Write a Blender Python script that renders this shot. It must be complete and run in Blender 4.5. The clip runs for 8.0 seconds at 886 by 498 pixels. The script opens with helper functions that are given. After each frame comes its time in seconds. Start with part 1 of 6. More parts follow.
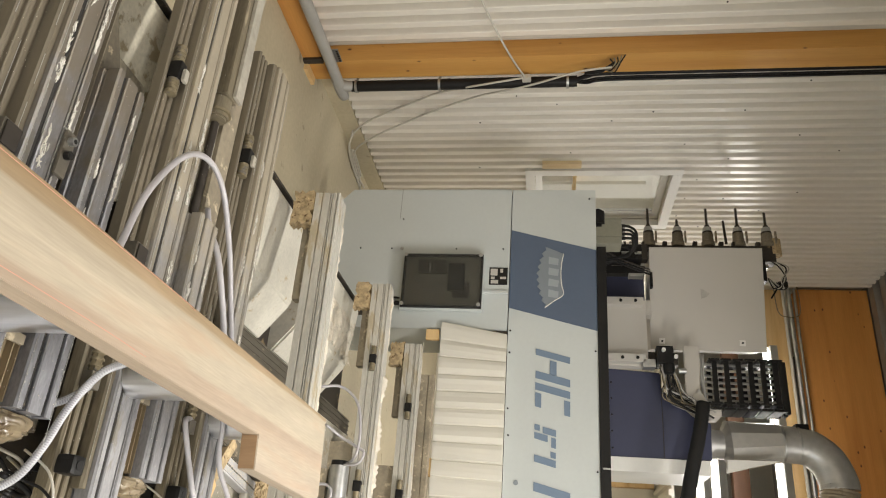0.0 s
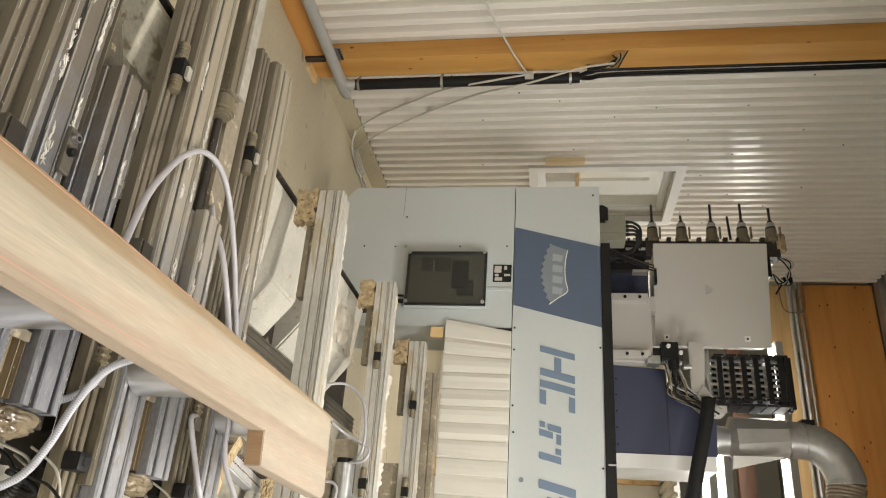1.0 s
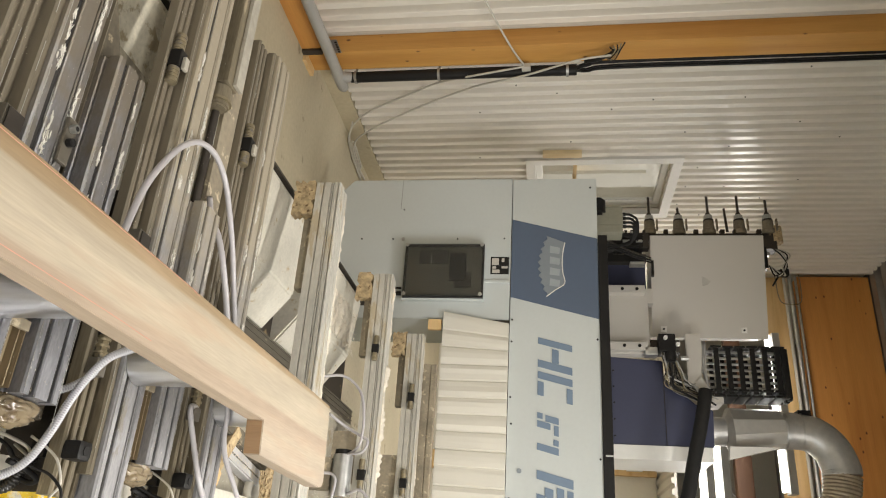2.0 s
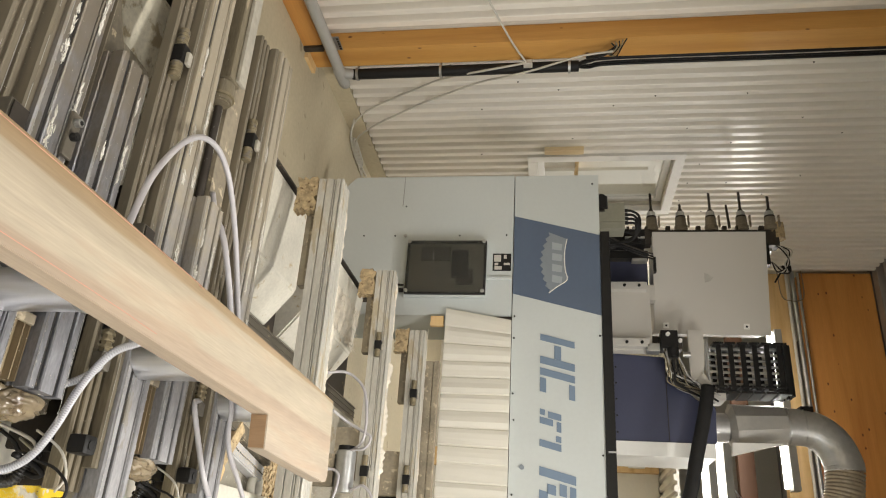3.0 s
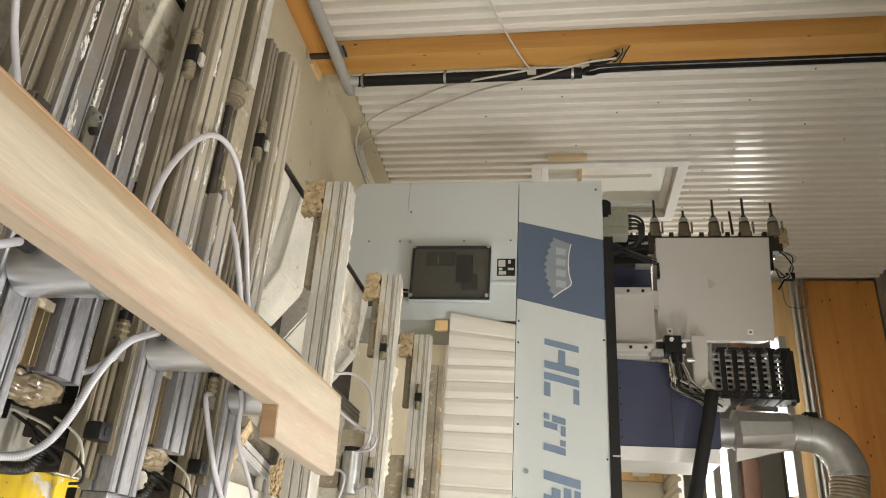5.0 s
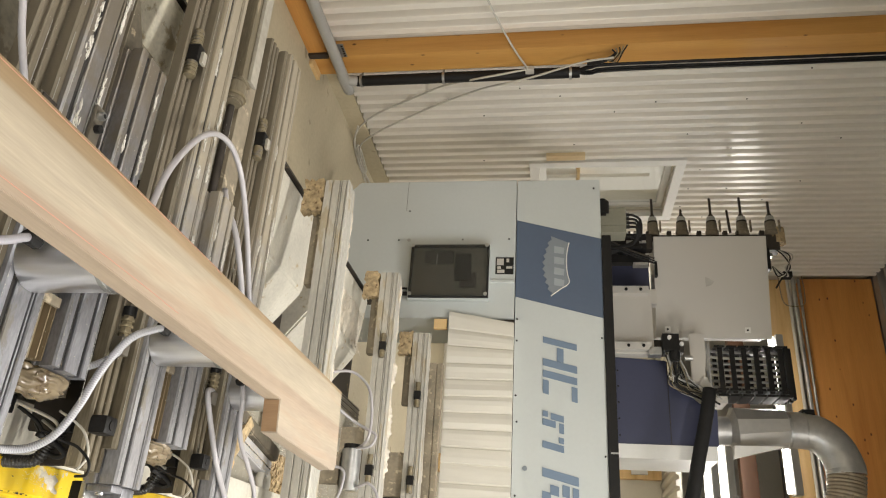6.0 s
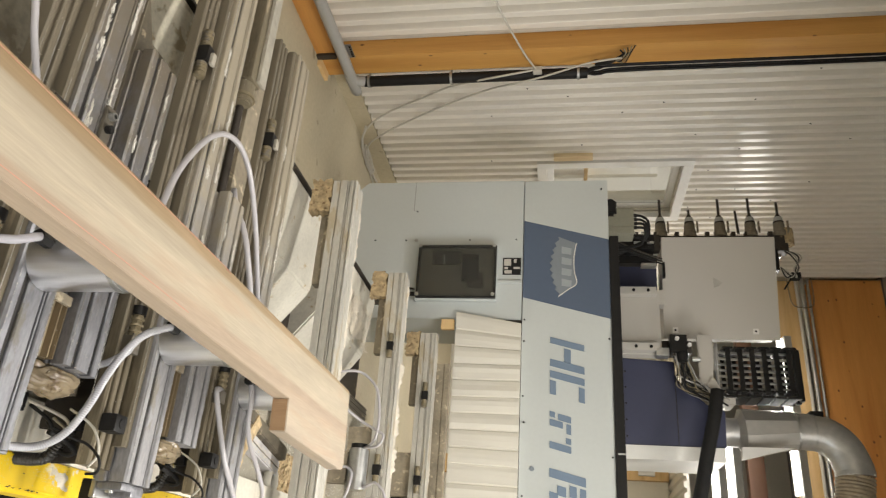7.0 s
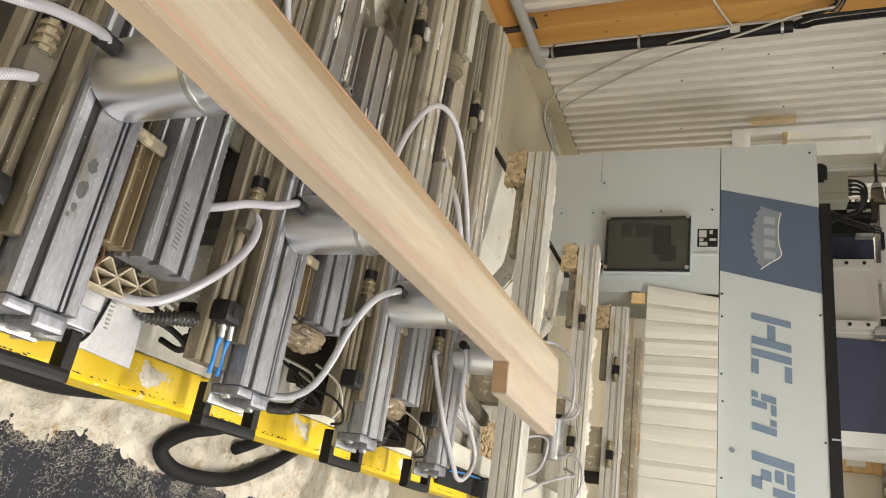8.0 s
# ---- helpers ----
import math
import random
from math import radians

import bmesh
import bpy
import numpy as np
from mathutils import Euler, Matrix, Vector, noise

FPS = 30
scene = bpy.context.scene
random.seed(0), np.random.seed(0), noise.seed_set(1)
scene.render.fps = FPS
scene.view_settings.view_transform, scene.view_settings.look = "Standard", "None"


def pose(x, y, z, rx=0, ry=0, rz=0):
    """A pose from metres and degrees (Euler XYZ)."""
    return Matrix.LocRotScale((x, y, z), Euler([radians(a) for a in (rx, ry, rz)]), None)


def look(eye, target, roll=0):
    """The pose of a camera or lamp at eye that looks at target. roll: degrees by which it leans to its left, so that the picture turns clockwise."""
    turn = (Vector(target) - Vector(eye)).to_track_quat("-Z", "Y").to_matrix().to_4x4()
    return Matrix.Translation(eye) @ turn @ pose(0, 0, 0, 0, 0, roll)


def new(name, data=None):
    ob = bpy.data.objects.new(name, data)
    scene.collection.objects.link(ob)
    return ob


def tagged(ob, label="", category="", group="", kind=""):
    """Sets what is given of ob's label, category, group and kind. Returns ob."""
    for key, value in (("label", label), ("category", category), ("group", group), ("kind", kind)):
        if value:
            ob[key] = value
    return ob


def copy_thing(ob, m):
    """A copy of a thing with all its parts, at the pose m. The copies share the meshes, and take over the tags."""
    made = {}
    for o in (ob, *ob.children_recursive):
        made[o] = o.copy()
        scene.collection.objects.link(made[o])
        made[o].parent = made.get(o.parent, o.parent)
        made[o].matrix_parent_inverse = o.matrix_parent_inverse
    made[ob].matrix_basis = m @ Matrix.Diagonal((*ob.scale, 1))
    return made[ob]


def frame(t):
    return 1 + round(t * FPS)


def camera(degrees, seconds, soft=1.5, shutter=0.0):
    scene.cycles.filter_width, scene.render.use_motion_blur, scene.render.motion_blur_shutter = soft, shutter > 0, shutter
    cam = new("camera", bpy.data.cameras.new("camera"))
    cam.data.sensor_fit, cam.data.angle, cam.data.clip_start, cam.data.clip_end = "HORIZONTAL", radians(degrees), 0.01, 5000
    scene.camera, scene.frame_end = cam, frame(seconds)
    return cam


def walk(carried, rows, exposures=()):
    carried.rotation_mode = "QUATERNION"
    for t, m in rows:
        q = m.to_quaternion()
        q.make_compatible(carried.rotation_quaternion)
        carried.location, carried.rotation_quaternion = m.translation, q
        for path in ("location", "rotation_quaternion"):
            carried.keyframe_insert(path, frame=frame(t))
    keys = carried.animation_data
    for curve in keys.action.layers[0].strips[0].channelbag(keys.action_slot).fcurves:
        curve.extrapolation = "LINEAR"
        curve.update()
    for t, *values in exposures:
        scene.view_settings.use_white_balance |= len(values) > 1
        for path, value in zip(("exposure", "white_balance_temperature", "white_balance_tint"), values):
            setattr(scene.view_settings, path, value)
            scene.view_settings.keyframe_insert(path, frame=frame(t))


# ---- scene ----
cam = camera(62.0, 8.0, soft=1.1, shutter=0.5)
PATH = [
    (0, (-0.04, 0.002, 1.425), (-0.876, 1.796, 1.134), 90.6),
    (0.5, (-0.036, 0.003, 1.425), (-0.871, 1.796, 1.129), 90.4),
    (1, (-0.035, 0.006, 1.423), (-0.867, 1.8, 1.123), 90.2),
    (1.5, (-0.03, 0.004, 1.425), (-0.851, 1.804, 1.133), 90.2),
    (3, (-0.021, 0.006, 1.42), (-0.832, 1.809, 1.123), 90.0),
    (3.5, (-0.014, 0.008, 1.422), (-0.831, 1.809, 1.126), 89.8),
    (4, (-0.01, 0.005, 1.422), (-0.828, 1.805, 1.123), 89.9),
    (4.5, (0.002, 0.001, 1.417), (-0.833, 1.792, 1.11), 89.9),
    (6, (0.027, -0.021, 1.419), (-0.808, 1.771, 1.117), 89.8),
    (6.5, (0.027, -0.021, 1.418), (-0.806, 1.773, 1.121), 89.8),
    (7, (0.029, -0.024, 1.418), (-0.806, 1.765, 1.097), 89.9),
    (7.2, (0.032, -0.027, 1.405), (-0.804, 1.747, 1.012), 90.0),
    (7.5, (0.042, -0.04, 1.374), (-0.753, 1.713, 0.831), 90.0),
    (7.8, (0.050, -0.037, 1.359), (-0.690, 1.676, 0.638), 90.0),
    (7.9, (0.0535, -0.0365, 1.348), (-0.676, 1.665, 0.594), 89.9),
    (7.967, (0.055, -0.036, 1.344), (-0.672, 1.661, 0.576), 89.8),
    (8, (0.055, -0.036, 1.344), (-0.672, 1.661, 0.576), 89.8),
]
walk(cam, [(t, look(eye, target, roll)) for t, eye, target, roll in PATH], [(0, 0.12), (7, 0.12), (8, 0.07)])

# ---- plan, in metres ----
WALL_X = -2.88            # ribbed sheet wall
FAR_Y = 6.88              # timber beam across the hall
ROOF_Z = 4.36             # underside of the steel deck
GANTRY_Y = 3.714          # front sheet of the gantry
PLANK_Z = 0.96            # top of the plank
RAIL_Z = 0.765            # top of the aluminium consoles

# ---- world and light ----
world = bpy.data.worlds.new("world")
world.use_nodes = True
world.node_tree.nodes["Background"].inputs[0].default_value = (0.5, 0.5, 0.5, 1)
world.node_tree.nodes["Background"].inputs[1].default_value = 0.02
scene.world = world


def area_lamp(x, y, z, sx, sy, watts, color=(1.0, 0.965, 0.918)):
    data = bpy.data.lights.new("tube_light", "AREA")
    data.shape, data.size, data.size_y, data.energy, data.color = "RECTANGLE", sx, sy, watts, color
    ob = new("tube_light", data)
    ob.matrix_basis = pose(x, y, z)
    return ob


TUBES = [(-1.4, -1.7, 3.0, 58), (0.40, 1.9, 3.0, 60), (1.7, -1.9, 3.0, 58), (1.9, 0.9, 3.0, 56), (0.6, 3.6, 3.2, 28)]
for tx, ty, tz, watts in TUBES:
    area_lamp(tx, ty, tz - 0.02, 1.5, 0.12, watts)
# daylight through the window in the wall beside the machine
DAY = (-3.4, 0.6, 0.2, 2.2)    # y0, y1, z0, z1 of that opening
daylight = area_lamp(4.56, (DAY[0] + DAY[1]) / 2, (DAY[2] + DAY[3]) / 2, 1.9, 3.9, 100, (0.90, 0.95, 1.0))
daylight.matrix_basis = pose(4.56, (DAY[0] + DAY[1]) / 2, (DAY[2] + DAY[3]) / 2, 0, 90, 0)


# ---- small builders ----
BASE = {}


def thing(name, x, y, z, label, category, group="", kind=""):
    """An empty at a thing's base, that holds its parts."""
    ob = new(name)
    ob.empty_display_size = 0.05
    ob.location = (x, y, z)
    BASE[ob] = Vector((x, y, z))
    return tagged(ob, label, category, group, kind)


def mesh_of(name, bm, material, smooth=False):
    me = bpy.data.meshes.new(name)
    bmesh.ops.recalc_face_normals(bm, faces=bm.faces)
    if smooth:
        for f in bm.faces:
            f.smooth = True
        for e in bm.edges:
            if len(e.link_faces) == 2 and e.calc_face_angle(0) > 0.7:
                e.smooth = False
    bm.to_mesh(me)
    bm.free()
    me.materials.append(material)
    return me


def part(name, bm, material, parent, label="", smooth=False):
    """One mesh, given in world coordinates, as a part of a thing or of a part."""
    base = BASE[parent]
    bmesh.ops.translate(bm, verts=bm.verts, vec=-base)
    ob = new(name, mesh_of(name, bm, material, smooth))
    ob.parent = parent
    BASE[ob] = base
    return tagged(ob, label)


def solo(name, bm, material, label="", category="", kind="", group="", smooth=False, base=None):
    """One mesh as a thing of its own."""
    base = Vector(base) if base else Vector((0, 0, 0))
    bmesh.ops.translate(bm, verts=bm.verts, vec=-base)
    ob = new(name, mesh_of(name, bm, material, smooth))
    ob.location = base
    BASE[ob] = base
    return tagged(ob, label, category, group, kind)


def box(x0, x1, y0, y1, z0, z1, bevel=0.0, bm=None):
    own = bmesh.new()
    bmesh.ops.create_cube(own, size=1)
    for v in own.verts:
        v.co = Vector(((x0 + x1) / 2 + v.co.x * (x1 - x0), (y0 + y1) / 2 + v.co.y * (y1 - y0), (z0 + z1) / 2 + v.co.z * (z1 - z0)))
    if bevel:
        bmesh.ops.bevel(own, geom=own.edges[:], offset=bevel, segments=2, affect="EDGES", profile=0.7)
    return merged(bm, own)


def merged(bm, own):
    if bm is None:
        return own
    me = bpy.data.meshes.new("tmp")
    own.to_mesh(me)
    own.free()
    bm.from_mesh(me)
    bpy.data.meshes.remove(me)
    return bm


def prism(section, a0, a1, axis="x", bm=None, bevel=0.0):
    """A closed section, extruded along an axis. The section lies in (y, z), (x, z) or (x, y)."""
    own = bmesh.new()

    def at(p, a):
        return {"x": (a, p[0], p[1]), "y": (p[0], a, p[1]), "z": (p[0], p[1], a)}[axis]

    lo, hi = [own.verts.new(at(p, a0)) for p in section], [own.verts.new(at(p, a1)) for p in section]
    n = len(section)
    for i in range(n):
        own.faces.new((lo[i], lo[(i + 1) % n], hi[(i + 1) % n], hi[i]))
    own.faces.new(lo[::-1])
    own.faces.new(hi)
    if bevel:
        bmesh.ops.recalc_face_normals(own, faces=own.faces)
        bmesh.ops.bevel(own, geom=[e for e in own.edges if e.calc_face_angle(0) > 0.5], offset=bevel, segments=2, affect="EDGES")
    return merged(bm, own)


def cyl(p0, p1, r0, r1=None, seg=20, bm=None, bevel=0.0):
    """A round bar from p0 to p1."""
    own = bmesh.new()
    p0, p1 = Vector(p0), Vector(p1)
    way = p1 - p0
    bmesh.ops.create_cone(own, cap_ends=True, segments=seg, radius1=r0, radius2=r0 if r1 is None else r1, depth=way.length)
    if bevel:
        bmesh.ops.bevel(own, geom=[e for e in own.edges if e.calc_face_angle(0) > 1.0], offset=bevel, segments=2, affect="EDGES")
    m = Matrix.Translation((p0 + p1) / 2) @ way.to_track_quat("Z", "Y").to_matrix().to_4x4()
    bmesh.ops.transform(own, matrix=m, verts=own.verts)
    return merged(bm, own)


def curve_points(pts, steps=8):
    """A smooth line through the points."""
    pts = [Vector(p) for p in pts]
    pts = [2 * pts[0] - pts[1], *pts, 2 * pts[-1] - pts[-2]]
    out = []
    for a, b, c, d in zip(pts, pts[1:], pts[2:], pts[3:]):
        for k in range(steps):
            t = k / steps
            out.append(0.5 * (2 * b + (c - a) * t + (2 * a - 5 * b + 4 * c - d) * t * t + (3 * b - a - 3 * c + d) * t**3))
    return out + [pts[-2]]


def tube(pts, r, seg=10, steps=8, bm=None, ribs=0.0, pitch=0.008):
    """A bent hose through the points, with a map of its length and girth; ribs: height of the rings of a corrugated hose."""
    own = bmesh.new()
    line = curve_points(pts, steps)
    if ribs:
        far, dense = 0.0, []
        for a, b in zip(line, line[1:]):
            n = max(1, round((b - a).length / (pitch / 4)))
            dense += [a.lerp(b, k / n) for k in range(n)]
        line = dense + [line[-1]]
    uv = own.loops.layers.uv.new("UVMap")
    rings, far, side = [], 0.0, None
    for i, p in enumerate(line):
        way = (line[min(i + 1, len(line) - 1)] - line[max(i - 1, 0)]).normalized()
        if side is None:
            side = way.orthogonal().normalized()
        side = (side - way * side.dot(way)).normalized()
        up = way.cross(side)
        if i:
            far += (p - line[i - 1]).length
        rr = r + ribs * math.sin(far / pitch * 2 * math.pi)
        rings.append((far, [own.verts.new(p + rr * (math.cos(a) * side + math.sin(a) * up)) for a in (2 * math.pi * k / seg for k in range(seg))]))
    for (fa, ra), (fb, rb) in zip(rings, rings[1:]):
        for k in range(seg):
            f = own.faces.new((ra[k], ra[(k + 1) % seg], rb[(k + 1) % seg], rb[k]))
            f.smooth = True
            for loop, (u, v) in zip(f.loops, ((fa, k), (fa, k + 1), (fb, k + 1), (fb, k))):
                loop[uv].uv = (u, v / seg)
    own.faces.new(rings[0][1][::-1])
    own.faces.new(rings[-1][1])
    return merged(bm, own)


# ---- materials ----
def mat(name, color, rough=0.5, metal=0.0, dark=0.75, fine=60.0, coarse=4.0, bump=0.1, stretch=(1, 1, 1), spots=None, spot_size=9.0, spot_at=0.62):
    """A surface with grain and blotches at two sizes, fine relief and, where wanted, spots of dirt."""
    m = bpy.data.materials.new(name)
    m.use_nodes = True
    nt = m.node_tree
    n, link = nt.nodes, nt.links.new
    bsdf = n["Principled BSDF"]
    co, mp = n.new("ShaderNodeTexCoord"), n.new("ShaderNodeMapping")
    mp.inputs["Scale"].default_value = stretch
    link(co.outputs["Object"], mp.inputs["Vector"])
    big, small = n.new("ShaderNodeTexNoise"), n.new("ShaderNodeTexNoise")
    big.inputs["Scale"].default_value, big.inputs["Detail"].default_value = coarse, 5
    small.inputs["Scale"].default_value, small.inputs["Detail"].default_value = fine, 4
    for k in (big, small):
        link(mp.outputs[0], k.inputs["Vector"])
    both = n.new("ShaderNodeMath")
    both.operation = "MULTIPLY_ADD"
    link(big.outputs[0], both.inputs[0])
    both.inputs[1].default_value = 0.65
    half = n.new("ShaderNodeMath")
    half.operation = "MULTIPLY"
    link(small.outputs[0], half.inputs[0])
    half.inputs[1].default_value = 0.35
    link(half.outputs[0], both.inputs[2])
    ramp = n.new("ShaderNodeValToRGB")
    ramp.color_ramp.elements[0].position, ramp.color_ramp.elements[1].position = 0.36, 0.64
    ramp.color_ramp.elements[0].color = (*[c * dark for c in color], 1)
    ramp.color_ramp.elements[1].color = (*color, 1)
    link(both.outputs[0], ramp.inputs[0])
    col = ramp.outputs[0]
    if spots:
        sp = n.new("ShaderNodeTexNoise")
        sp.inputs["Scale"].default_value, sp.inputs["Detail"].default_value, sp.inputs["Roughness"].default_value = spot_size, 7, 0.65
        link(mp.outputs[0], sp.inputs["Vector"])
        sr = n.new("ShaderNodeValToRGB")
        sr.color_ramp.elements[0].position, sr.color_ramp.elements[1].position = spot_at, spot_at + 0.06
        link(sp.outputs[0], sr.inputs[0])
        mix = n.new("ShaderNodeMix")
        mix.data_type = "RGBA"
        link(sr.outputs[0], mix.inputs["Factor"])
        link(col, mix.inputs["A"])
        mix.inputs["B"].default_value = (*spots, 1)
        col = mix.outputs["Result"]
    link(col, bsdf.inputs["Base Color"])
    rr = n.new("ShaderNodeMapRange")
    rr.inputs["To Min"].default_value, rr.inputs["To Max"].default_value = max(rough - 0.1, 0.02), min(rough + 0.12, 1)
    link(both.outputs[0], rr.inputs["Value"])
    link(rr.outputs[0], bsdf.inputs["Roughness"])
    bsdf.inputs["Metallic"].default_value = metal
    if bump:
        b = n.new("ShaderNodeBump")
        b.inputs["Strength"].default_value, b.inputs["Distance"].default_value = bump, 0.002
        link(both.outputs[0], b.inputs["Height"])
        link(b.outputs[0], bsdf.inputs["Normal"])
    return m


def wood(name, light, darkc, rough=0.55, along="y", ring=55.0, knots=(0.25, 0.11, 0.04)):
    """Softwood: long grain along one axis, wavy year rings, a few knots."""
    m = bpy.data.materials.new(name)
    m.use_nodes = True
    nt = m.node_tree
    n, link = nt.nodes, nt.links.new
    bsdf = n["Principled BSDF"]
    co, mp = n.new("ShaderNodeTexCoord"), n.new("ShaderNodeMapping")
    mp.inputs["Scale"].default_value = {"x": (0.06, 1, 1), "y": (1, 0.06, 1), "z": (1, 1, 0.06)}[along]
    link(co.outputs["Object"], mp.inputs["Vector"])
    warp, fine = n.new("ShaderNodeTexNoise"), n.new("ShaderNodeTexNoise")
    warp.inputs["Scale"].default_value, warp.inputs["Detail"].default_value, warp.inputs["Distortion"].default_value = ring * 0.35, 3, 0.4
    fine.inputs["Scale"].default_value, fine.inputs["Detail"].default_value = ring * 7, 5
    link(mp.outputs[0], warp.inputs["Vector"])
    link(mp.outputs[0], fine.inputs["Vector"])
    ramp = n.new("ShaderNodeValToRGB")
    e = ramp.color_ramp.elements
    e[0].position, e[1].position = 0.3, 0.62
    e[0].color, e[1].color = (*darkc, 1), (*light, 1)
    mid = e.new(0.47)
    mid.color = (*[(a * 2 + b) / 3 for a, b in zip(light, darkc)], 1)
    link(warp.outputs[0], ramp.inputs[0])
    mul = n.new("ShaderNodeMix")
    mul.data_type, mul.blend_type = "RGBA", "MULTIPLY"
    mul.inputs["Factor"].default_value = 0.35
    fr = n.new("ShaderNodeMapRange")
    fr.inputs["To Min"].default_value, fr.inputs["To Max"].default_value = 0.55, 1.25
    link(fine.outputs[0], fr.inputs["Value"])
    link(ramp.outputs[0], mul.inputs["A"])
    link(fr.outputs[0], mul.inputs["B"])
    col = mul.outputs["Result"]
    if knots:
        kn = n.new("ShaderNodeTexVoronoi")
        kn.inputs["Scale"].default_value = 10.0
        kmap = n.new("ShaderNodeMapping")
        kmap.inputs["Scale"].default_value = {"x": (0.6, 1, 1), "y": (1, 0.6, 1), "z": (1, 1, 0.6)}[along]
        link(co.outputs["Object"], kmap.inputs["Vector"])
        link(kmap.outputs[0], kn.inputs["Vector"])
        kr = n.new("ShaderNodeValToRGB")
        kr.color_ramp.elements[0].position, kr.color_ramp.elements[1].position = 0.04, 0.10
        kr.color_ramp.elements[0].color, kr.color_ramp.elements[1].color = (1, 1, 1, 1), (0, 0, 0, 1)
        link(kn.outputs["Distance"], kr.inputs[0])
        km = n.new("ShaderNodeMix")
        km.data_type = "RGBA"
        link(kr.outputs[0], km.inputs["Factor"])
        link(col, km.inputs["A"])
        km.inputs["B"].default_value = (*knots, 1)
        col = km.outputs["Result"]
    link(col, bsdf.inputs["Base Color"])
    bsdf.inputs["Roughness"].default_value = rough
    b = n.new("ShaderNodeBump")
    b.inputs["Strength"].default_value, b.inputs["Distance"].default_value = 0.15, 0.001
    link(fine.outputs[0], b.inputs["Height"])
    link(b.outputs[0], bsdf.inputs["Normal"])
    return m


def glow(name, color, strength):
    m = bpy.data.materials.new(name)
    m.use_nodes = True
    bsdf = m.node_tree.nodes["Principled BSDF"]
    bsdf.inputs["Base Color"].default_value = (0.8, 0.8, 0.8, 1)
    bsdf.inputs["Emission Color"].default_value = (*color, 1)
    bsdf.inputs["Emission Strength"].default_value = strength
    return m


def braid(name, color, line, turns=3.0, per_metre=60.0, width=0.35):
    """Clear hose with a woven thread in its wall, along the hose's own map."""
    m = bpy.data.materials.new(name)
    m.use_nodes = True
    n, link = m.node_tree.nodes, m.node_tree.links.new
    bsdf = n["Principled BSDF"]
    uv, sep = n.new("ShaderNodeUVMap"), n.new("ShaderNodeSeparateXYZ")
    link(uv.outputs[0], sep.inputs[0])
    grid = []
    for sign in (1, -1):
        a, b, c, d = (n.new("ShaderNodeMath") for _ in range(4))
        a.operation, b.operation, c.operation, d.operation = "MULTIPLY", "MULTIPLY_ADD", "FRACT", "LESS_THAN"
        link(sep.outputs[0], a.inputs[0])
        a.inputs[1].default_value = per_metre
        link(sep.outputs[1], b.inputs[0])
        b.inputs[1].default_value = turns * sign
        link(a.outputs[0], b.inputs[2])
        link(b.outputs[0], c.inputs[0])
        link(c.outputs[0], d.inputs[0])
        d.inputs[1].default_value = width
        grid.append(d)
    top = n.new("ShaderNodeMath")
    top.operation = "MAXIMUM"
    link(grid[0].outputs[0], top.inputs[0])
    link(grid[1].outputs[0], top.inputs[1])
    mix = n.new("ShaderNodeMix")
    mix.data_type = "RGBA"
    link(top.outputs[0], mix.inputs["Factor"])
    mix.inputs["A"].default_value, mix.inputs["B"].default_value = (*color, 1), (*line, 1)
    link(mix.outputs["Result"], bsdf.inputs["Base Color"])
    bsdf.inputs["Roughness"].default_value = 0.25
    bsdf.inputs["Subsurface Weight"].default_value = 0.15
    bsdf.inputs["Subsurface Radius"].default_value = (0.004, 0.004, 0.004)
    return m


def clear(name, tint, rough=0.05):
    m = bpy.data.materials.new(name)
    m.use_nodes = True
    bsdf = m.node_tree.nodes["Principled BSDF"]
    bsdf.inputs["Base Color"].default_value = (*tint, 1)
    bsdf.inputs["Roughness"].default_value = rough
    bsdf.inputs["Transmission Weight"].default_value = 1.0
    bsdf.inputs["IOR"].default_value = 1.45
    bsdf.inputs["Alpha"].default_value = 1.0
    return m


ALU = mat("worn_extruded_aluminium", (0.37, 0.372, 0.395), 0.44, 0.66, 0.52, 260, 18, 0.3, (0.35, 1, 1), (0.24, 0.225, 0.20), 30, 0.58)
ALU_PALE = mat("dust_coated_aluminium", (0.39, 0.385, 0.39), 0.50, 0.38, 0.55, 260, 18, 0.3, (0.35, 1, 1), (0.27, 0.25, 0.21), 30, 0.58)


